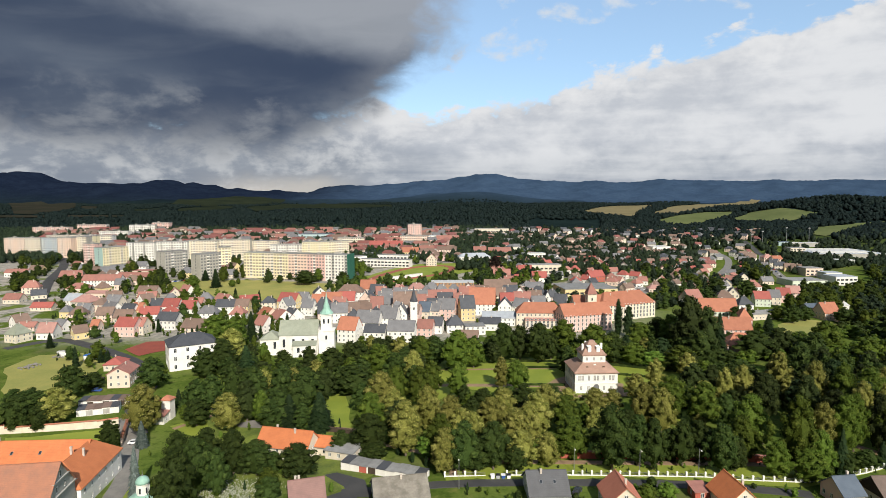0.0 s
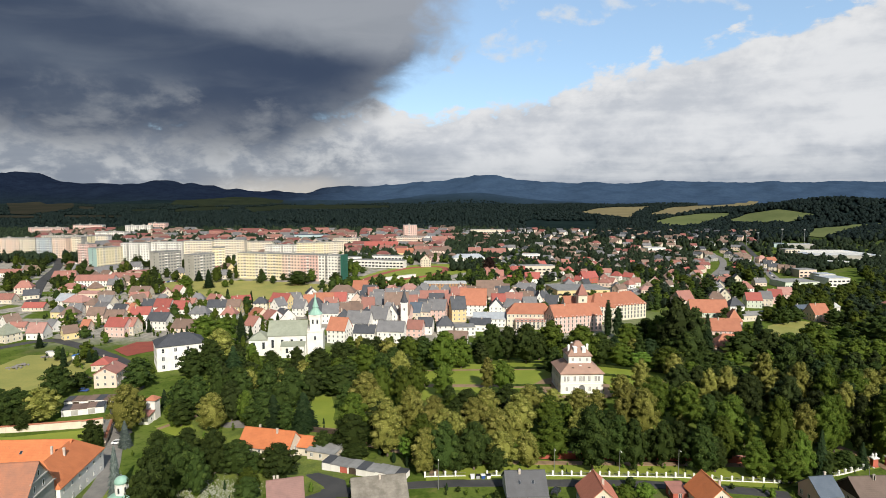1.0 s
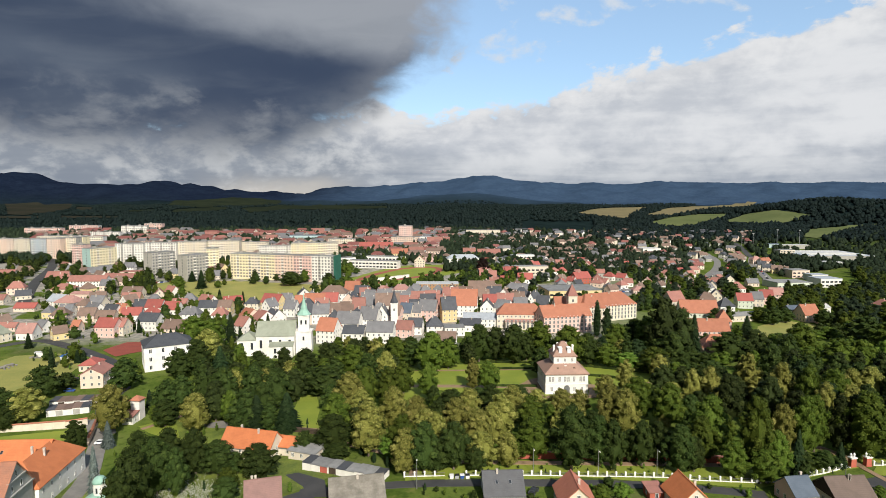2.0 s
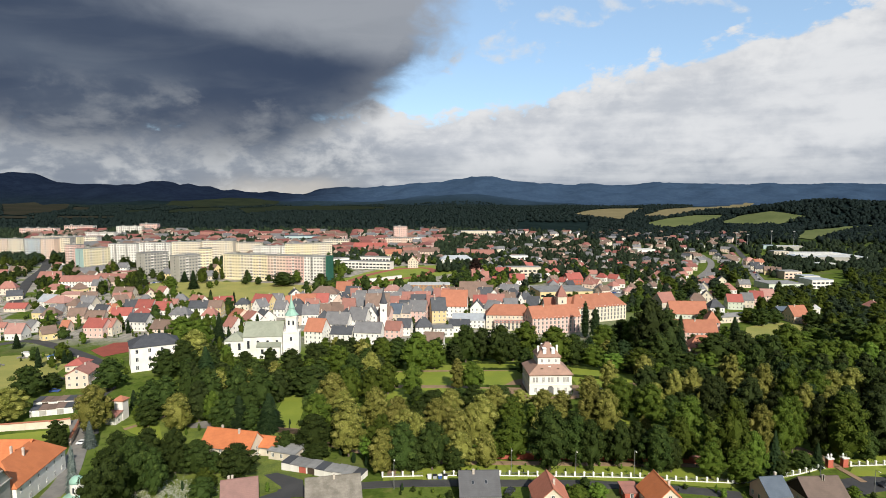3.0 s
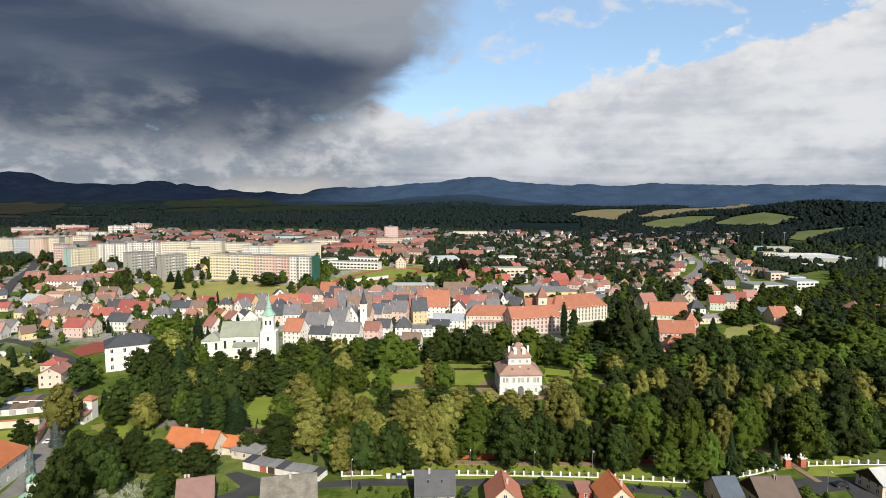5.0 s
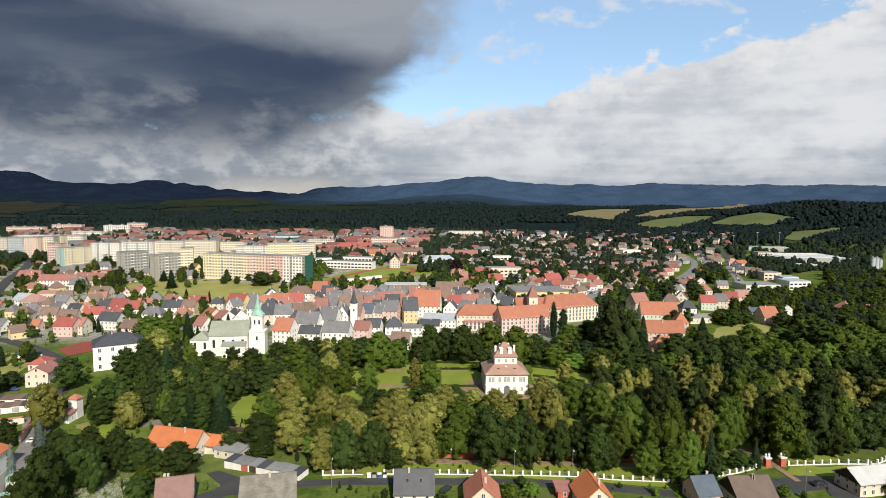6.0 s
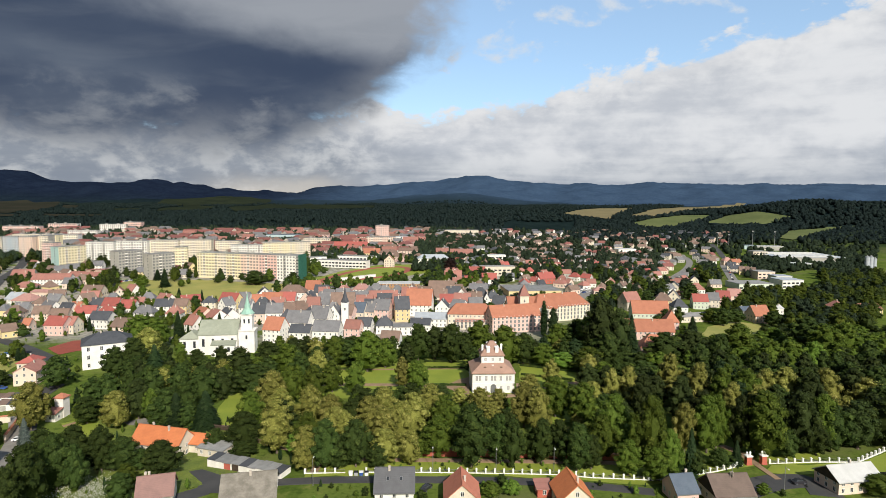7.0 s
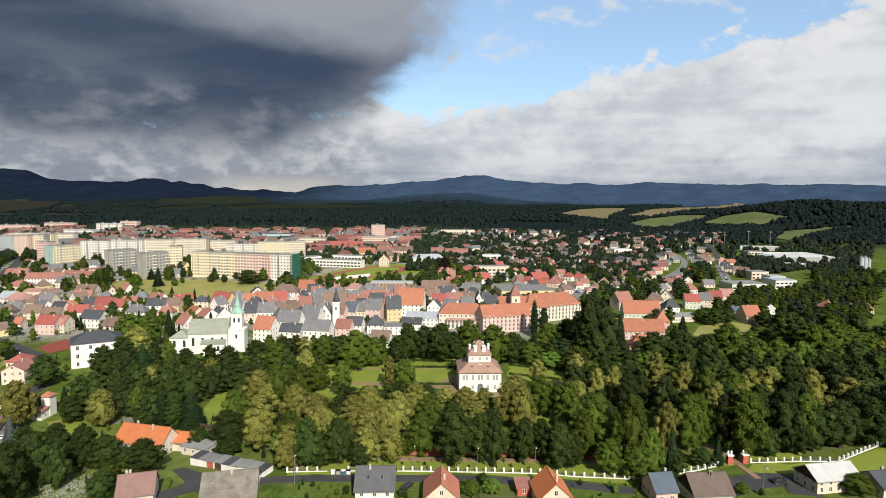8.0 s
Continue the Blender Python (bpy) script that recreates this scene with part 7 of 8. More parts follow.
STREETS = [
    [(430.9, 842.2), (392.9, 768.0), (358.5, 683.6), (331.4, 615.6), (312.2, 566.7), (342.2, 566.7), (361.4, 615.6), (388.5, 683.6), (422.9, 768.0), (460.9, 842.2)],
    [(386.4, 883.0), (375.4, 834.2), (353.6, 774.9), (320.0, 705.3), (288.0, 649.5), (260.3, 601.0), (286.3, 601.0), (314.0, 649.5), (346.0, 705.3), (379.6, 774.9), (401.4, 834.2), (412.4, 883.0)],
    [(436.7, 894.4), (465.8, 876.5), (397.3, 707.8), (313.8, 521.6), (296.4, 520.9), (347.9, 654.8), (386.7, 767.7)],
    [(241.7, 576.5), (303.5, 700.8), (386.5, 893.8), (411.0, 892.5), (334.7, 705.1), (259.1, 579.6)],
    [(195.1, 384.6), (227.4, 436.6), (270.3, 439.8), (284.4, 413.5), (237.5, 361.2), (202.5, 359.5)],
    [(218.0, 418.5), (286.0, 471.2), (345.2, 588.7), (294.0, 585.0), (212.8, 465.1), (192.7, 408.4)],
    [(301.4, 521.1), (366.6, 631.1), (493.1, 710.8), (390.5, 538.2), (311.3, 521.5)],
    [(90.2, 464.1), (98.7, 550.2), (201.4, 587.7), (170.6, 471.2)],
]
FIELDS = [
    [(367.9, 1595.6), (468.5, 1816.8), (614.0, 1968.5), (715.1, 2065.3), (508.0, 1572.8), (432.6, 1379.6), (392.6, 1448.4)],
    [(500.1, 1471.4), (679.2, 1821.1), (1030.1, 2299.9), (1779.8, 3410.1), (1181.9, 2307.5), (746.6, 1721.5), (561.9, 1473.3)],
    [(448.3, 1272.4), (533.8, 1395.6), (656.9, 1522.8), (742.1, 1540.4), (677.7, 1429.4), (513.4, 1214.5), (449.3, 1191.8)],
    [(607.2, 1299.8), (715.4, 1425.8), (771.0, 1383.5), (794.2, 1289.0), (776.1, 1271.7), (660.3, 1262.0)],
    [(613.3, 1016.6), (698.3, 1128.9), (814.8, 1195.7), (875.8, 1196.4), (772.0, 1130.1), (623.3, 986.1)],
    [(-2179, 3019), (-2032, 3051), (-1730, 2838), (-1153, 1899), (-1062, 1679), (-1016, 1479), (-1095, 1531)],
    [(-1249, 2074), (-1164, 2036), (-1007, 1746), (-1068, 1782)],
    [(-1080, 1454), (-944, 1430), (-905, 1372), (-1018, 1372)],
    [(-910, 1454), (-754, 1430), (-723, 1372), (-858, 1372)],
    [(-1103, 2429), (-1287, 2925), (-1259, 3259), (-1131, 3417), (-751, 2860), (-725, 2747), (-705, 2281), (-772, 2231), (-794, 1982)],
    [(-608, 1858), (-650, 2556), (-532, 2679), (-282, 2303), (-214, 2442), (-160, 1858), (-273, 1746), (-445, 1782), (-498, 1587)],
    [(-899, 1746), (-838, 1782), (-789, 1679), (-847, 1647)],
    [(-719, 1616), (-622, 1679), (-639, 1858), (-734, 2019), (-778, 1782)],
]
for poly, mat in zip(FIELDS, (STUBBLE, STUBBLE, FIELD, FIELD, FIELD, SHADED_BROWN, SHADED_BROWN, SHADED_BROWN, SHADED_BROWN, SHADED_GREEN, SHADED_GREEN, SHADED_GREEN, SHADED_GREEN)):
    patch('field', poly, mat, 'ripe golden field between woods' if mat is STUBBLE else 'green field between dark woods' if mat is FIELD else 'field below wooded hills, cloud shade in its colour', 'field', lift=1.5, cell=40)
patch('meadow', MEADOW_AREA, MEADOW, 'dry yellow-green meadow below the estate', 'meadow')
for poly in OPEN:
    rough = poly is OPEN[-1]
    patch('lawn', poly, ROUGH if rough else LAWN, 'rough uncut grass behind the houses' if rough else 'mown park lawn', 'lawn')

# ---- grounds, roads and paths ----
patch('meadow', [(-217.0, 292.7), (-216.7, 317.1), (-195.3, 321.5), (-169.5, 299.7), (-167.2, 283.6), (-170.3, 262.9), (-182.5, 255.4), (-188.4, 253.5)], MEADOW, 'bare yellow-green plot with rubble heaps', 'meadow', lift=0.08)
patch('lawn', [(1.6, 173.0), (0.1, 184.8), (28.6, 186.7), (64.4, 185.2), (99.1, 182.5), (114.2, 177.4), (139.4, 185.2), (171.2, 192.8), (164.0, 182.8), (146.1, 181.7), (135.6, 178.8), (119.5, 172.6), (104.8, 167.6), (86.3, 170.7), (62.1, 173.7)], LAWN, 'rough lawn between trees and fence', 'lawn', lift=0.08)
patch('lawn', [(149.0, 182.2), (177.0, 182.7), (197.3, 193.9), (230.8, 203.8), (205.0, 173.5), (170.6, 173.0), (143.1, 176.0)], LAWN, 'mown verge outside the park fence', 'lawn', lift=0.08)
patch('lawn', [(-157.7, 211.2), (-124.5, 220.5), (-113.6, 204.3), (-123.8, 208.5), (-151.2, 202.3)], LAWN, 'lawn behind the monastery wall', 'lawn', lift=0.08)
patch('lawn', [(-99.7, 171.2), (-101.2, 183.1), (-95.9, 183.1), (-86.2, 164.2), (-96.7, 164.5)], LAWN, 'clipped lawn beside the chapel', 'lawn', lift=0.08)
patch('lawn', [(-103.6, 223.3), (-88.2, 236.3), (-74.3, 230.0), (-66.5, 206.6), (-80.9, 207.7)], LAWN, 'rough lawn at the park edge', 'lawn', lift=0.08)
patch('meadow', [(-72.3, 181.2), (-64.2, 188.6), (-50.4, 179.3), (-43.7, 160.8), (-66.6, 162.5)], ROUGH, 'overgrown flowering meadow', 'meadow', lift=0.16)
patch('lawn', [(-76.4, 533.6), (-78.5, 573.1), (-58.9, 626.4), (-27.4, 671.2), (28.9, 681.6), (34.4, 620.5), (-8.6, 566.2), (-45.8, 528.5)], LAWN, 'grass of the stadium', 'lawn', lift=0.1)
ribbon('running_track', [(-70.4, 556.6), (-55.7, 602.6), (-31.3, 643.9), (-1.8, 656.5), (9.2, 634.5), (-4.8, 595.0), (-30.1, 570.3), (-53.4, 546.6), (-70.4, 556.6)], 7, shade('red_running_track', c3(0.34, 0.10, 0.07), c3(0.28, 0.085, 0.06), scale=0.1), 'red oval running track of the stadium', 'track', lift=0.3)
patch('tennis_court', [(-176.4, 328.8), (-161.6, 314.9), (-150.1, 329.0), (-157.8, 349.6), (-172.9, 346.8)], shade('red_clay', c3(0.30, 0.075, 0.05), c3(0.25, 0.065, 0.045), scale=0.2), 'red clay tennis courts', 'tennis court', lift=0.2)
patch('car_park', [(142.4, 485.3), (158.1, 538.4), (182.4, 555.2), (176.9, 513.2), (161.2, 487.4)], PAVING, 'grey paved car park', 'car park', lift=0.15)
patch('car_park', [(-272.3, 542.4), (-242.1, 563.1), (-225.6, 534.8), (-255.6, 521.5)], ASPHALT, 'car park of the estate', 'car park', lift=0.15)
patch('road', [(-35.9, 178.9), (-32.1, 180.2), (-22.8, 174.5), (-19.5, 163.6), (-24.9, 164.0), (-28.6, 170.8)], ASPHALT, 'dark asphalt yard before the garages', 'road', lift=0.22)
patch('meadow', [(-69.6, 167.2), (-72.0, 178.3), (-67.5, 182.3), (-55.1, 181.9), (-50.5, 177.1), (-53.3, 165.9)], ROUGH, 'rough flowering meadow behind the houses', 'meadow', lift=0.24)
ribbon('road', [(-36.6, 158.7), (-26.3, 165.6), (-26.8, 172.7), (-33.7, 178.5), (-41.1, 180.1)], 6.5, ASPHALT, 'dark asphalt road bending past the garages', 'road', lift=0.14)
ribbon('road', [(-25.1, 166.9), (-15.8, 168.6), (-4.6, 170.2), (11.8, 171.2), (36.7, 171.0), (61.4, 170.3), (85.2, 167.4), (104.4, 163.3)], 4.2, ASPHALT, 'narrow asphalt road along the park fence', 'road', lift=0.18)
ribbon('road', [(130.7, 164.1), (139.3, 168.5), (148.9, 170.7), (154.3, 168.6), (153.1, 161.0)], 9, ASPHALT, 'asphalt turning place before the park gate', 'road', lift=0.14)
ribbon('road', [(-112.0, 215.8), (-120.8, 230.6), (-130.2, 250.4), (-131.4, 264.1), (-138.7, 281.1), (-154.0, 299.9), (-173.3, 317.2), (-202.5, 338.9), (-228.4, 351.7), (-245.2, 331.5)], 7, ASPHALT, 'asphalt street climbing past the school', 'road', lift=0.14)
ribbon('pavement', [(-95.6, 168.2), (-99.6, 183.3), (-107.0, 200.0), (-113.3, 213.3), (-125.3, 230.8)], 6, PAVING, 'grey paved lane beside the monastery', 'pavement', lift=0.14)
ribbon('road', [(445.9, 842.2), (407.9, 768.0), (373.5, 683.6), (346.4, 615.6), (327.2, 566.7)], 9, PAVING, 'wide asphalt road with parked cars', 'road', lift=0.3)
ribbon('road', [(445.9, 842.2), (463.9, 902.2), (475.9, 957.2)], 8, ASPHALT, 'asphalt road beyond the bend', 'road', lift=0.3)
ribbon('road', [(399.4, 883.0), (388.4, 834.2), (366.6, 774.9), (333.0, 705.3), (301.0, 649.5), (273.3, 601.0)], 8, PAVING, 'curved grey residential street', 'road', lift=0.3)
ribbon('road', [(-305.4, 449.2), (-366.9, 556.4), (-414.4, 652.4), (-458.2, 721.9), (-499.2, 770.0)], 9, ASPHALT, 'main road by the estate', 'road', lift=0.3)
patch('lawn', [(207.3, 374.8), (223.8, 398.6), (250.9, 417.1), (266.0, 404.8), (264.5, 388.2), (237.0, 370.3), (213.7, 361.7)], MEADOW, 'sunlit mown slope at the park end', 'lawn', lift=0.08)
ribbon('path', [(3.8, 175.9), (4.0, 181.7), (7.1, 185.7), (28.6, 184.9), (64.1, 183.8), (99.1, 182.5), (115.5, 180.0)], 2.6, GRAVEL, 'reddish gravel path under the trees', 'path', lift=0.2)
ribbon('path', [(143.3, 181.5), (142.8, 189.6), (139.0, 196.5)], 3, GRAVEL, 'gravel path through the gate', 'path', lift=0.2)
ribbon('path', [(143.4, 181.9), (144.2, 175.7), (144.8, 171.3)], 2, GRAVEL, 'gravel path from gate to road', 'path', lift=0.2)
patch('forecourt', [(46.9, 264.7), (52.3, 272.3), (57.4, 275.9), (55.4, 249.7), (50.3, 251.3)], GRAVEL, 'reddish gravel forecourt beside the palace', 'forecourt', lift=0.26)
patch('forecourt', [(77.4, 266.3), (81.2, 264.6), (77.2, 249.7), (74.2, 249.0)], GRAVEL, 'reddish gravel strip beside the palace', 'forecourt', lift=0.26)
ribbon('path', [(-10.5, 263.8), (19.6, 263.3), (46.2, 261.2), (55.2, 248.4), (77.9, 250.0), (94.8, 262.0), (108.6, 267.8)], 4, GRAVEL, 'reddish gravel garden walk', 'path', lift=0.2)
ribbon('path', [(-13.7, 288.1), (19.1, 288.2), (57.5, 290.4)], 2.2, GRAVEL, 'gravel path between lawns', 'path', lift=0.2)
ribbon('path', [(-101.1, 220.7), (-93.8, 229.5), (-88.6, 234.8)], 2, GRAVEL, 'trodden park path', 'path', lift=0.2)
ribbon('path', [(-54.6, 217.9), (-32.8, 214.7), (-21.8, 202.6), (-0.7, 190.2)], 2.4, GRAVEL, 'reddish path behind the garages', 'path', lift=0.2)

# ---- fence, gate, walls, cars, lamps ----
fence_line([(1.2, 175.6), (13.5, 176.0)])
fence_line([(20.0, 176.0), (37.0, 175.8), (62.4, 175.0), (79.1, 174.2), (89.1, 172.2), (107.0, 170.6)])
fence_line([(118.5, 173.4), (128.6, 176.6), (139.0, 181.0)])
fence_line([(148.0, 182.2), (164.7, 183.4), (177.3, 183.4), (198.6, 195.7), (225.0, 212.0)])
gate_pillar(140.9, 181.7, 6)
gate_pillar(146.0, 182.2, 6)
yard_wall([(-200.0, 205.0), (-160.2, 214.6), (-130.4, 221.8), (-124.0, 225.0)], 2.6, WALL['cream'], ROOF['orange'], 'long cream garden wall with orange tile coping')
yard_wall([(-121.0, 226.0), (-113.4, 207.0)], 2.4, WALL['peach'], ROOF['orange'], 'peach wall with tile coping along the lane')
yard_wall([(37.1, 188.2), (58.2, 187.2), (74.6, 186.7), (94.2, 185.5), (103.5, 183.7)], 2.2, WALL['red'], ROOF['brick'], 'long low red brick wall under the park trees')
yard_wall([(-57.0, 217.3), (-46.2, 215.2), (-32.6, 211.4)], 1.6, WALL['brown'], WALL['brown'], 'long dark brown board fence behind the garden')
patch('playground', [(-79.6, 223.3), (-73.1, 227.1), (-67.9, 223.5), (-67.7, 219.2), (-75.7, 220.4)], PAVING, 'pale paved playground on the lawn', 'playground', lift=0.22)
car(-109.5, 208.5, 10, 'white', 'white estate car parked in the lane')
waste_bins(15.5, 174.2, 4)
car(149.4, 168.7, 10, 'dark', 'dark car parked on asphalt')
car(-159.4, 274.5, 20, 'dark', 'dark car parked on asphalt')
car(-151.7, 258.8, 5, 'blue', 'blue car parked on asphalt')
car(38.8, 164.9, 60, 'dark', 'dark car parked on asphalt')
car(107.1, 171.1, 0, 'silver', 'silver car parked on asphalt')
car(399.5, 743.2, 72, 'white', 'white car parked on asphalt')
car(389.3, 718.9, 72, 'dark', 'dark car parked on asphalt')
car(380.0, 696.8, 72, 'silver', 'silver car parked on asphalt')
car(371.0, 675.3, 72, 'red', 'red car parked on asphalt')
car(362.2, 654.5, 72, 'blue', 'blue car parked on asphalt')
car(354.3, 635.6, 72, 'white', 'white car parked on asphalt')
car(346.6, 617.3, 72, 'dark', 'dark car parked on asphalt')
car(339.6, 600.7, 72, 'silver', 'silver car parked on asphalt')
car(332.8, 584.5, 72, 'red', 'red car parked on asphalt')
car(-264.6, 539.4, 80, 'white', 'white car parked on asphalt')
car(-262.9, 540.4, 80, 'silver', 'silver car parked on asphalt')
car(-261.8, 542.4, 80, 'dark', 'dark car parked on asphalt')
car(-260.1, 543.4, 80, 'red', 'red car parked on asphalt')
car(-258.4, 544.3, 80, 'white', 'white car parked on asphalt')
car(-256.7, 545.3, 80, 'blue', 'blue car parked on asphalt')
car(-255.0, 546.2, 80, 'white', 'white car parked on asphalt')
car(-253.2, 547.2, 80, 'silver', 'silver car parked on asphalt')
car(-252.1, 549.2, 80, 'dark', 'dark car parked on asphalt')
car(-250.3, 550.2, 80, 'red', 'red car parked on asphalt')
car(-248.5, 551.1, 80, 'white', 'white car parked on asphalt')
car(-246.7, 552.1, 80, 'blue', 'blue car parked on asphalt')
car(-245.5, 554.1, 80, 'white', 'white car parked on asphalt')
car(-243.7, 555.1, 80, 'silver', 'silver car parked on asphalt')
car(-241.9, 556.0, 80, 'dark', 'dark car parked on asphalt')
car(-240.1, 556.9, 80, 'red', 'red car parked on asphalt')
car(160.7, 527.4, 40, 'white', 'white car parked on asphalt')
car(159.8, 514.1, 40, 'white', 'white car parked on asphalt')
car(164.7, 527.6, 40, 'blue', 'blue car parked on asphalt')
car(163.7, 514.3, 40, 'white', 'white car parked on asphalt')
car(168.8, 527.9, 40, 'white', 'white car parked on asphalt')
car(167.6, 514.5, 40, 'blue', 'blue car parked on asphalt')
car(173.0, 529.1, 40, 'white', 'white car parked on asphalt')
car(171.7, 515.7, 40, 'white', 'white car parked on asphalt')
car(-82.9, 556.6, 40, 'white', 'white car parked on asphalt')
car(-78.2, 546.9, 40, 'dark', 'dark car parked on asphalt')
car(-77.7, 556.5, 40, 'red', 'red car parked on asphalt')
car(-73.1, 546.8, 40, 'white', 'white car parked on asphalt')
car(-72.5, 556.4, 40, 'dark', 'dark car parked on asphalt')
car(-67.9, 546.7, 40, 'red', 'red car parked on asphalt')
street_lamp(5.3, 167.9, 180)
street_lamp(141.5, 162.5, 0)
street_lamp(127.7, 165.2, 0)
street_lamp(40.5, 177.3, 0)
street_lamp(77.9, 176.2, 0)
street_lamp(60.0, 176.0, 0)
light_mast(476.1, 935.2, 22)
light_mast(490.1, 928.3, 20)
light_mast(531.0, 935.8, 24)
light_mast(563.7, 932.3, 24)
hedge([(33.3, 290.1), (58.9, 290.2)])
hedge([(34.2, 263.3), (54.6, 261.9)])
hedge([(33.3, 290.1), (34.2, 263.3)])
hedge([(83.2, 295.0), (111.7, 282.7)])
hedge([(81.5, 279.1), (104.3, 270.4)])
hedge([(-9.6, 288.0), (4.0, 288.1)])
hedge([(34.5, 302.3), (60.0, 300.5)])
rubble_heap(-205.7, 292.5, 5)
rubble_heap(-205.0, 297.6, 4)
rubble_heap(-203.4, 312.7, 3)
rubble_heap(-201.5, 316.7, 3)
hall(-202.5, 316.0, 8, 5.0, 2.3, 2.4, 'white', 'white', 'white site caravan on the bare plot', 'caravan', 0, False)
hall(-184.4, 308.2, 10, 4.0, 3.0, 2.4, 'white', 'tarp', 'market stall under a bright blue awning', 'market_stall', 0, False)
hall(-183.5, 310.5, 10, 4.0, 3.0, 2.4, 'white', 'tarp', 'market stall under a bright blue awning', 'market_stall', 0, False)
yard_wall([(-49.6, 556.3), (-20.6, 584.2)], 3.0, WALL['white'], ROOF['white'], 'long white stand wall beside the stadium')


def inside(x, y, poly):
    hit, j = False, len(poly) - 1
    for i in range(len(poly)):
        (ax, ay), (bx, by) = poly[i], poly[j]
        if (ay > y) != (by > y) and x < (bx - ax) * (y - ay) / (by - ay) + ax:
            hit = not hit
        j = i
    return hit


STOOD = []


def room(x, y, r):
    """True where no other tree of the fill stands within r, and no house."""
    if not is_free(x, y, 3.0) or any((x - a) ** 2 + (y - b) ** 2 < r * r for a, b in STOOD):
        return False
    STOOD.append((x, y))
    return True


for o in scene.collection.objects:
    if o.get("category") == "tree":
        STOOD.append((o.matrix_basis.translation.x, o.matrix_basis.translation.y))
rng = random.Random(11)
PARK = [(-118, 262), (-95, 235), (-60, 222), (-20, 204), (10, 192), (60, 190), (140, 192), (200, 197), (300, 215), (420, 260), (420, 300), (300, 288), (235, 268), (165, 268), (158, 300), (150, 372), (100, 362), (55, 360), (0, 350), (-50, 318), (-95, 305)]
VISTA = OPEN[:-1]
FRONTS = [[(138, 300), (186, 300), (186, 326), (138, 326)], [(50, 242), (82, 242), (82, 263), (50, 263)], [(-138, 280), (-110, 297), (-106, 290), (-132, 272)], [(-104, 312), (-52, 314), (-52, 322), (-104, 322)]]


def clear_height(x, y, h):
    """The height up to which a tree leaves the lawns and the palace open to view from the south."""
    h = min(h, 84 - (y + 2.65) * 0.230)
    while h > 7:
        last = 84 / (84 - h)
        steps = [1 + (last - 1) * i / 8 for i in range(1, 9)]
        spots = [(25.7 + (x - 25.7) * s, y * s) for s in steps]
        worst = max(sum(any(inside(e + (x - e) * s, y * s, p) for p in VISTA) for s in steps) for e in (2.0, 25.7, 47.0))
        if worst <= 2 and not any(inside(a, b, q) for a, b in spots for q in FRONTS):
            return h
        h -= 1.0
    return 0.0


wood_rows = []
for i in range(3600):
    x, y = rng.uniform(-118, 420), rng.uniform(190, 372)
    if not inside(x, y, PARK) or any(inside(x, y, p) for p in OPEN):
        continue
    form = rng.choice(("broad", "broad", "broad", "tall"))
    h = clear_height(x, y, rng.uniform(9, 14) if x < 150 else rng.uniform(15, 20))
    if h < 6 or (y < 206 and x < 170) or not room(x, y, 7.4):
        continue
    lime = 0.2 if x < 60 and y < 270 else 0.1
    # right of x 95 darker leaf colours stand in for cloud shade
    leaf = "lime" if rng.random() < lime else rng.choice(("shade", "shade", "dark", "fir")) if x > 95 and rng.random() < 0.55 else rng.choice(("mid", "dark", "dark", "shade"))
    w = min(1.0, h / 14) * (rng.uniform(9.5, 13.5) if form == "broad" else rng.uniform(7, 9))
    if y > 262 or x > 165:
        wood_rows.append((x, y, h, w, leaf, form))
    else:
        tree(x, y, h, w, leaf, form)
wood_of_crowns("park_wood", wood_rows, "trees of the park wood, crowns closed")

# ---- streets of the far town and of the garden suburb ----
rng = random.Random(21)


def district(n, pick, sep, walls, roofs, group, yaws, size):
    made = 0
    for i in range(n * 6):
        x, y = pick()
        if not is_free(x, y, sep) or inside(x, y, MEADOW_FRONT):
            continue
        w, d, h, rh = size()
        house(x, y, rng.choice(yaws) + rng.uniform(-8, 8), w, d, h, rh, rng.choice(walls), rng.choice(roofs), rng.choice(("x", "x", "hip")), group=group, chims=1 if y < 560 else 0)
        made += 1
        if made >= n:
            return


def far_quarter(name, n, pick, sep, walls, roofs, yaws, size, label):
    """Streets too far off to pick apart: walls, roofs and windows of all houses in one mesh."""
    me, mats = Mesh(), [WALL[w] for w in walls] + [ROOF[r] for r in roofs] + [PANE]
    made = 0
    for i in range(n * 6):
        x, y = pick()
        if not is_free(x, y, sep):
            continue
        w, d, h, rh = size()
        TAKEN.append((x, y, 0.5 * math.hypot(w, d)))
        m = on_land(x, y, rng.choice(yaws) + rng.uniform(-8, 8))
        form = rng.choice(("x", "x", "hip"))
        win = Mesh()
        for a, b, z, r in wall_spots(w, d, h, max(1, round(h / 3)), 3.0, "fl"):
            if r == 0:
                win.box(a - 0.5, a + 0.5, b - 0.07, b, z, z + 1.4)
            else:
                win.box(a - 0.07, a, b - 0.5, b + 0.5, z, z + 1.4)
        for sub, slot in ((wall_mesh(w, d, h, rh, form), rng.randrange(len(walls))), (roof_mesh(w, d, h, rh, form), len(walls) + rng.randrange(len(roofs))), (win, len(mats) - 1)):
            k = len(me.v)
            me.v += [tuple(m @ Vector(v)) for v in sub.v]
            me.f += [tuple(j + k for j in q) for q in sub.f]
            me.m += [slot] * len(sub.f)
        made += 1
        if made >= n:
            break
    tagged(part(name, me, mats), label, "houses", kind="stuff")


def far_pick():
    y = rng.uniform(690, 1020)
    return rng.uniform(-0.66, 0.02) * y * (1.0 if y > 760 else 0.8), y


def fan(lo, hi, y0, y1):
    y = rng.uniform(y0, y1)
    return rng.uniform(lo, hi) * y, y


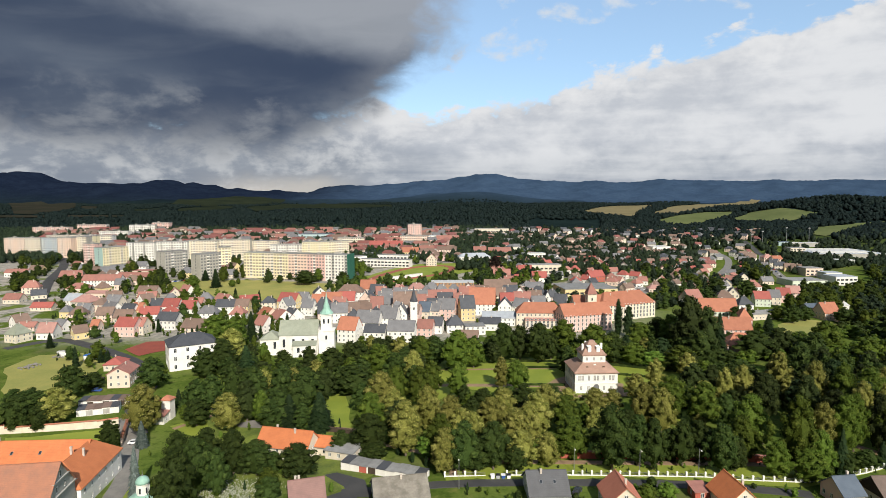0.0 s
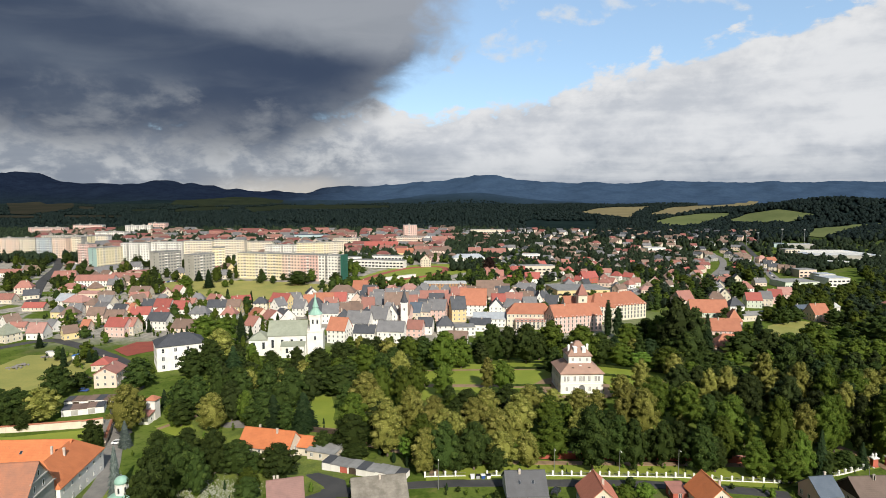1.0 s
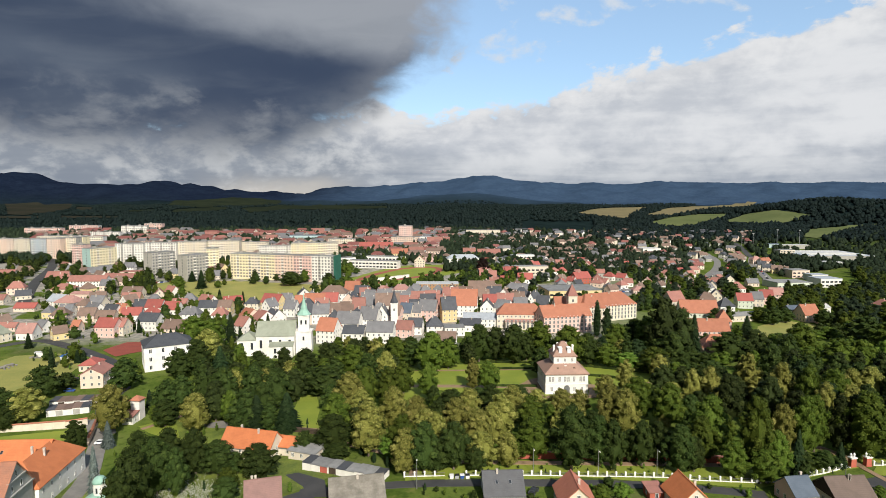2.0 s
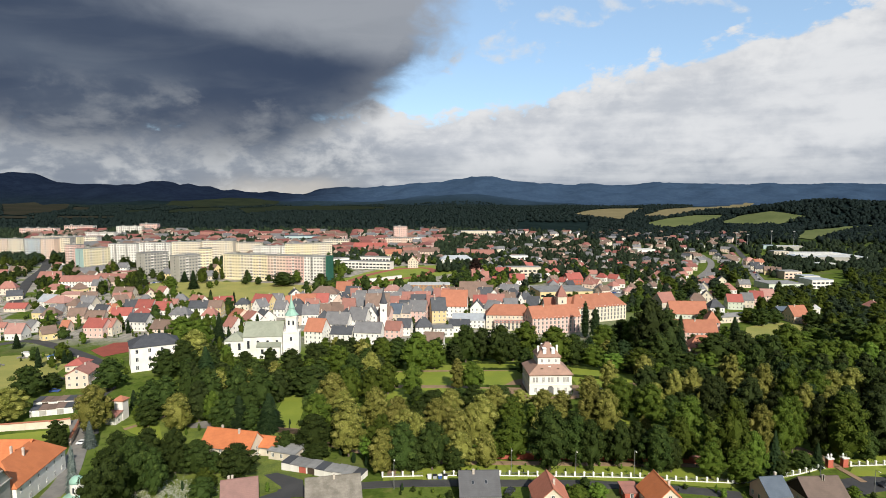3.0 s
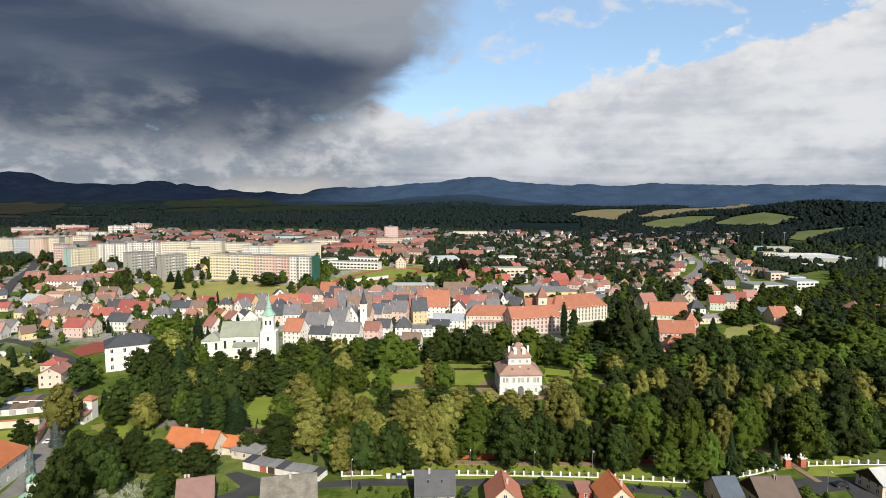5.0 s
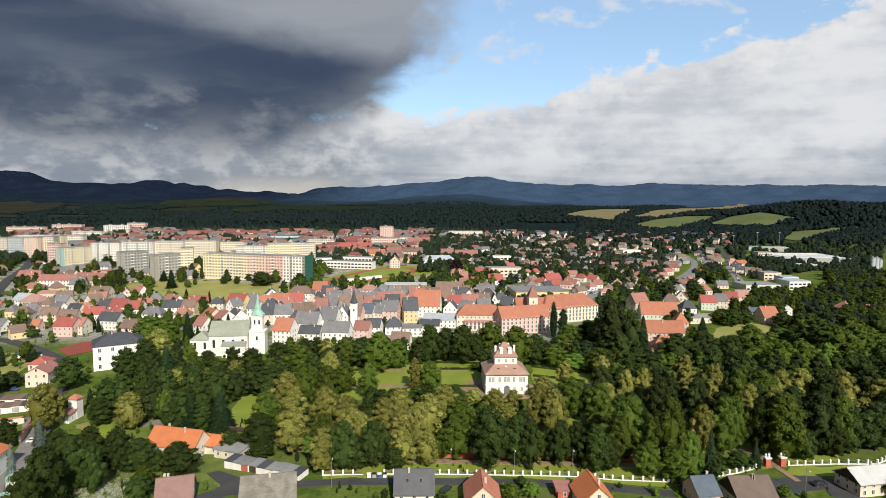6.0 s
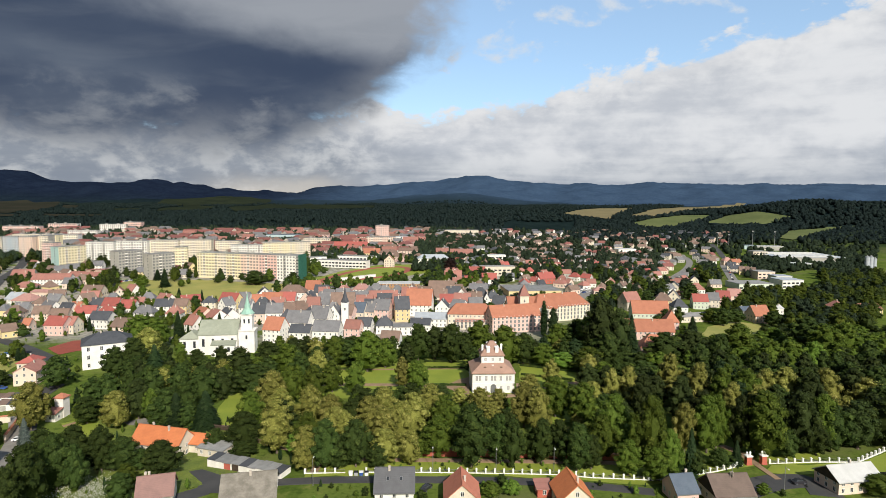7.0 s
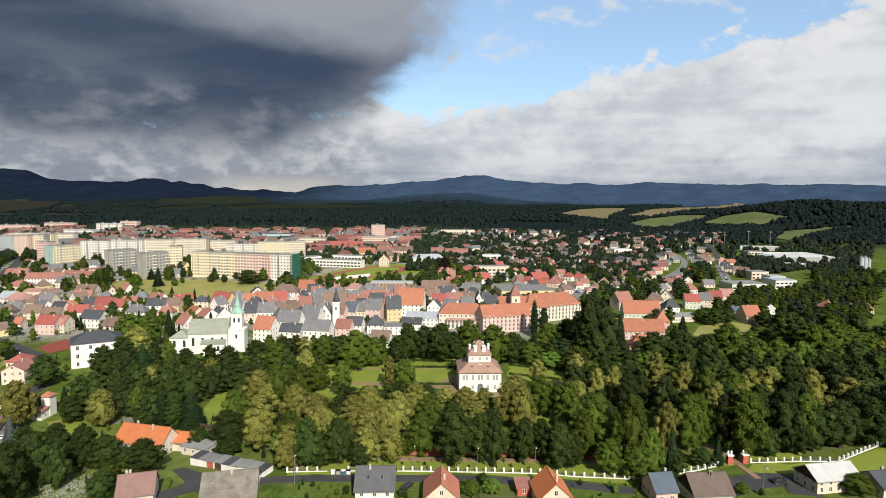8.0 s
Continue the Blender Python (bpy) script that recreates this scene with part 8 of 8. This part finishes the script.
district(50, lambda: fan(-0.62, -0.30, 400, 640), 7, ("white", "cream", "peach", "yellow"), ("brick", "brown", "red", "grey"), "houses by the estate", (0, 20, -30), lambda: (rng.uniform(9, 14), 9, rng.uniform(4, 6), 3.6))
district(120, lambda: fan(0.08, 0.50, 500, 720), 4.5, ("white", "cream", "peach", "white", "grey"), ("brick", "brick", "brown", "grey", "brown", "dark", "red"), "garden suburb houses", (0, 30, -40, 70), lambda: (rng.uniform(7, 10.5), 8, rng.uniform(3.4, 5), 2.8))
OLD_TOWN = [(-98, 392), (-60, 390), (-20, 402), (30, 402), (84, 425), (88, 470), (40, 500), (-60, 498), (-100, 470)]


def old_town_pick():
    while True:
        x, y = rng.uniform(-100, 90), rng.uniform(388, 500)
        if inside(x, y, OLD_TOWN):
            return x, y


district(46, old_town_pick, 3.6, ("white", "cream", "peach", "white", "pink"), ("grey", "brown", "brick", "dark", "grey", "brick"), "old town houses", (2, -8, 6, 84), lambda: (rng.uniform(8, 12), 9.5, rng.uniform(6, 7.5), 4.2))
# duller walls and darkened roofs stand in for cloud shadow here
far_quarter("far_town", 230, far_pick, 6, ("peach", "pink", "cream", "grey", "grey"), ("maroon", "brown", "maroon", "brick", "grey"), (0, 12, -20, 60), lambda: (rng.uniform(12, 24), 10, rng.uniform(5.5, 9), 3.4), "pink and grey houses of the far town, red roofs darkened as under cloud")
far_quarter("far_suburb", 230, lambda: fan(-0.02, 0.52, 700, 1080), 7, ("white", "cream", "grey", "peach"), ("maroon", "brown", "brown", "grey", "dark"), (0, 30, -40), lambda: (rng.uniform(8, 13), 8.5, rng.uniform(3.5, 6), 3.0), "small white houses of the far suburb among trees")

# ---- trees between the houses ----
rng = random.Random(31)


def scatter(name, n, pick, sep, leaves, hs, label, sprays=20):
    rows = []
    for i in range(n * 5):
        x, y = pick()
        if not is_free(x, y, 0.5) or any(inside(x, y, p) for p in BARE) or any((x - a) ** 2 + (y - b) ** 2 < sep * sep for a, b in STOOD[-400:]):
            continue
        STOOD.append((x, y))
        h = rng.uniform(*hs)
        form = rng.choice(("broad", "broad", "broad", "tall", "conifer"))
        rows.append((x, y, h, h * rng.uniform(0.6, 0.95) * (0.6 if form != "broad" else 1), "fir" if form == "conifer" else rng.choice(leaves), form))
        if len(rows) >= n:
            break
    wood_of_crowns(name, rows, label, (12, 12, 0.85) if sprays > 10 else (7, 9, 1.3))


BARE = [MEADOW_AREA, TRACK_AREA] + STREETS_WEST
scatter("garden_trees_west", 180, lambda: fan(-0.64, -0.26, 290, 560), 5, ("mid", "dark", "mid", "light"), (4, 11), "trees in town gardens")
scatter("old_town_trees", 50, lambda: fan(-0.22, 0.18, 380, 500), 6, ("mid", "dark"), (4, 8), "trees between old houses")
scatter("garden_shrubs", 190, lambda: fan(-0.66, -0.30, 270, 520), 3, ("mid", "light", "dark"), (1.5, 3.5), "shrubs in town gardens", 8)

scatter("bank_trees", 30, lambda: (rng.uniform(-112, -66), rng.uniform(228, 250)), 4.5, ("dark", "mid", "dark"), (4.5, 8), "dense young trees on the park's edge")
scatter("bank_shrubs", 70, lambda: (rng.uniform(-100, -12), rng.uniform(164, 226)), 3.5, ("dark", "mid", "mid", "light"), (1.4, 3.6), "shrubs on the rough grass behind the houses", 14)
scatter("road_side_shrubs", 75, lambda: (rng.uniform(-28, 150), rng.uniform(151, 167.5)), 2.2, ("mid", "dark", "light", "dark"), (1.0, 2.8), "shrubs in the front gardens by the road", 14)
scatter("verge_shrubs", 34, lambda: (rng.uniform(22, 132), rng.uniform(177.0, 183)), 2.6, ("mid", "dark", "light"), (0.8, 2.0), "low shrubs on the verge inside the fence", 14)
flowers = Mesh()
for i in range(1100):
    x, y = rng.gauss(-61, 5.5), rng.gauss(168, 4.5)
    if is_free(x, y, 0.5):
        r, z = rng.uniform(0.10, 0.26), gz(x, y) + rng.uniform(0.5, 0.8)
        flowers.face([(x + r * math.cos(j * 1.2566), y + r * math.sin(j * 1.2566), z) for j in range(5)])
        flowers.face([(x - 0.02, y, z - 0.7), (x + 0.02, y, z - 0.7), (x + 0.02, y, z), (x - 0.02, y, z)])
tagged(part("wild_flowers", flowers, BLOOM), "white umbel flowers in the rough grass", "flowers", kind="stuff")


def woods(n, lo, hi, y0, y1, hs, ws, keep=None):
    out = []
    while len(out) < n:
        y = math.exp(rng.uniform(math.log(y0), math.log(y1)))
        x = rng.uniform(lo, hi) * y
        if (keep is None or keep(x, y)) and not any(inside(x * s, y * s, p) for p in FIELDS for s in (1.0, 1.05)) and is_free(x, y, 2.0):
            h = rng.uniform(*hs)
            out.append((x, y, h, rng.uniform(*ws)))
    return out


def off_road(x, y):
    """Keeps trees off the streets and the sight of them, and off the mown slope."""
    return not any(inside(x, y, p) for p in STREETS)


GAPS = [MEADOW_AREA, TRACK_AREA]
wood_of_crowns("valley_trees", [(x, y, h, w, rng.choice(("hazy", "dark", "mid", "mid")), rng.choice(("broad", "broad", "tall"))) for x, y, h, w in
                                woods(270, 0.50, 0.84, 385, 640, (8, 14), (7, 11), off_road)], "trees behind the park", (14, 12, 0.85))
wood_of_crowns("slope_shrubs", [(x, y, h, w, rng.choice(("dark", "mid", "mid")), "broad") for x, y, h, w in woods(230, 0.48, 1.0, 292, 400, (3.5, 8), (6, 10), off_road)], "low trees below the slope", (12, 12, 0.85))
wood_of_crowns("suburb_trees", [(x, y, h, w, rng.choice(("hazy", "hazy", "dark", "mid")), rng.choice(("broad", "broad", "tall"))) for x, y, h, w in
                                woods(330, 0.06, 0.58, 430, 720, (6, 11), (6, 10), off_road)], "trees of the suburb gardens", (12, 11, 0.9))
wood_of_crowns("stadium_trees", [(x, y, h, w, rng.choice(("dark", "dark", "mid")), "broad") for x, y, h, w in woods(160, -0.24, 0.16, 500, 760, (7, 13), (6, 10), lambda x, y: not any(inside(x, y, p) for p in GAPS))], "trees round the stadium and school", (10, 10, 1.0))
wood_of_crowns("estate_trees", [(x, y, h, w, rng.choice(("dark", "dark", "mid")), "broad") for x, y, h, w in woods(220, -0.72, -0.20, 500, 700, (6, 12), (5, 9), lambda x, y: not any(inside(x, y, p) for p in GAPS))], "trees round the housing estate", (10, 10, 1.0))
thicket("town_woods", woods(2700, -0.74, 0.10, 690, 1060, (7, 12), (5, 9)), "hazy", "deep green trees between the far town's roofs", seed=3)
thicket("suburb_woods", woods(2300, 0.02, 0.78, 620, 1080, (6, 11), (5, 9), off_road), "hazy", "dense deep green trees of the suburb's edge", seed=4)
# these woods get their cloud shade from the darkened far leaf colour
thicket("town_edge_wood", woods(2600, -0.80, 0.14, 1030, 1420, (7, 11), (6, 9)), "far", "wood behind the far town, cloud shade in its colour", seed=7)
thicket("hillside_wood", woods(6500, 0.26, 0.95, 960, 1800, (7, 12), (7, 11)), "far", "mixed wood on the hillside, cloud shade in its colour", seed=5)
thicket("valley_wood", woods(6500, -0.80, 0.42, 1300, 2600, (5, 9), (7, 11)), "far", "valley floor wood, cloud shade in its colour", seed=6)
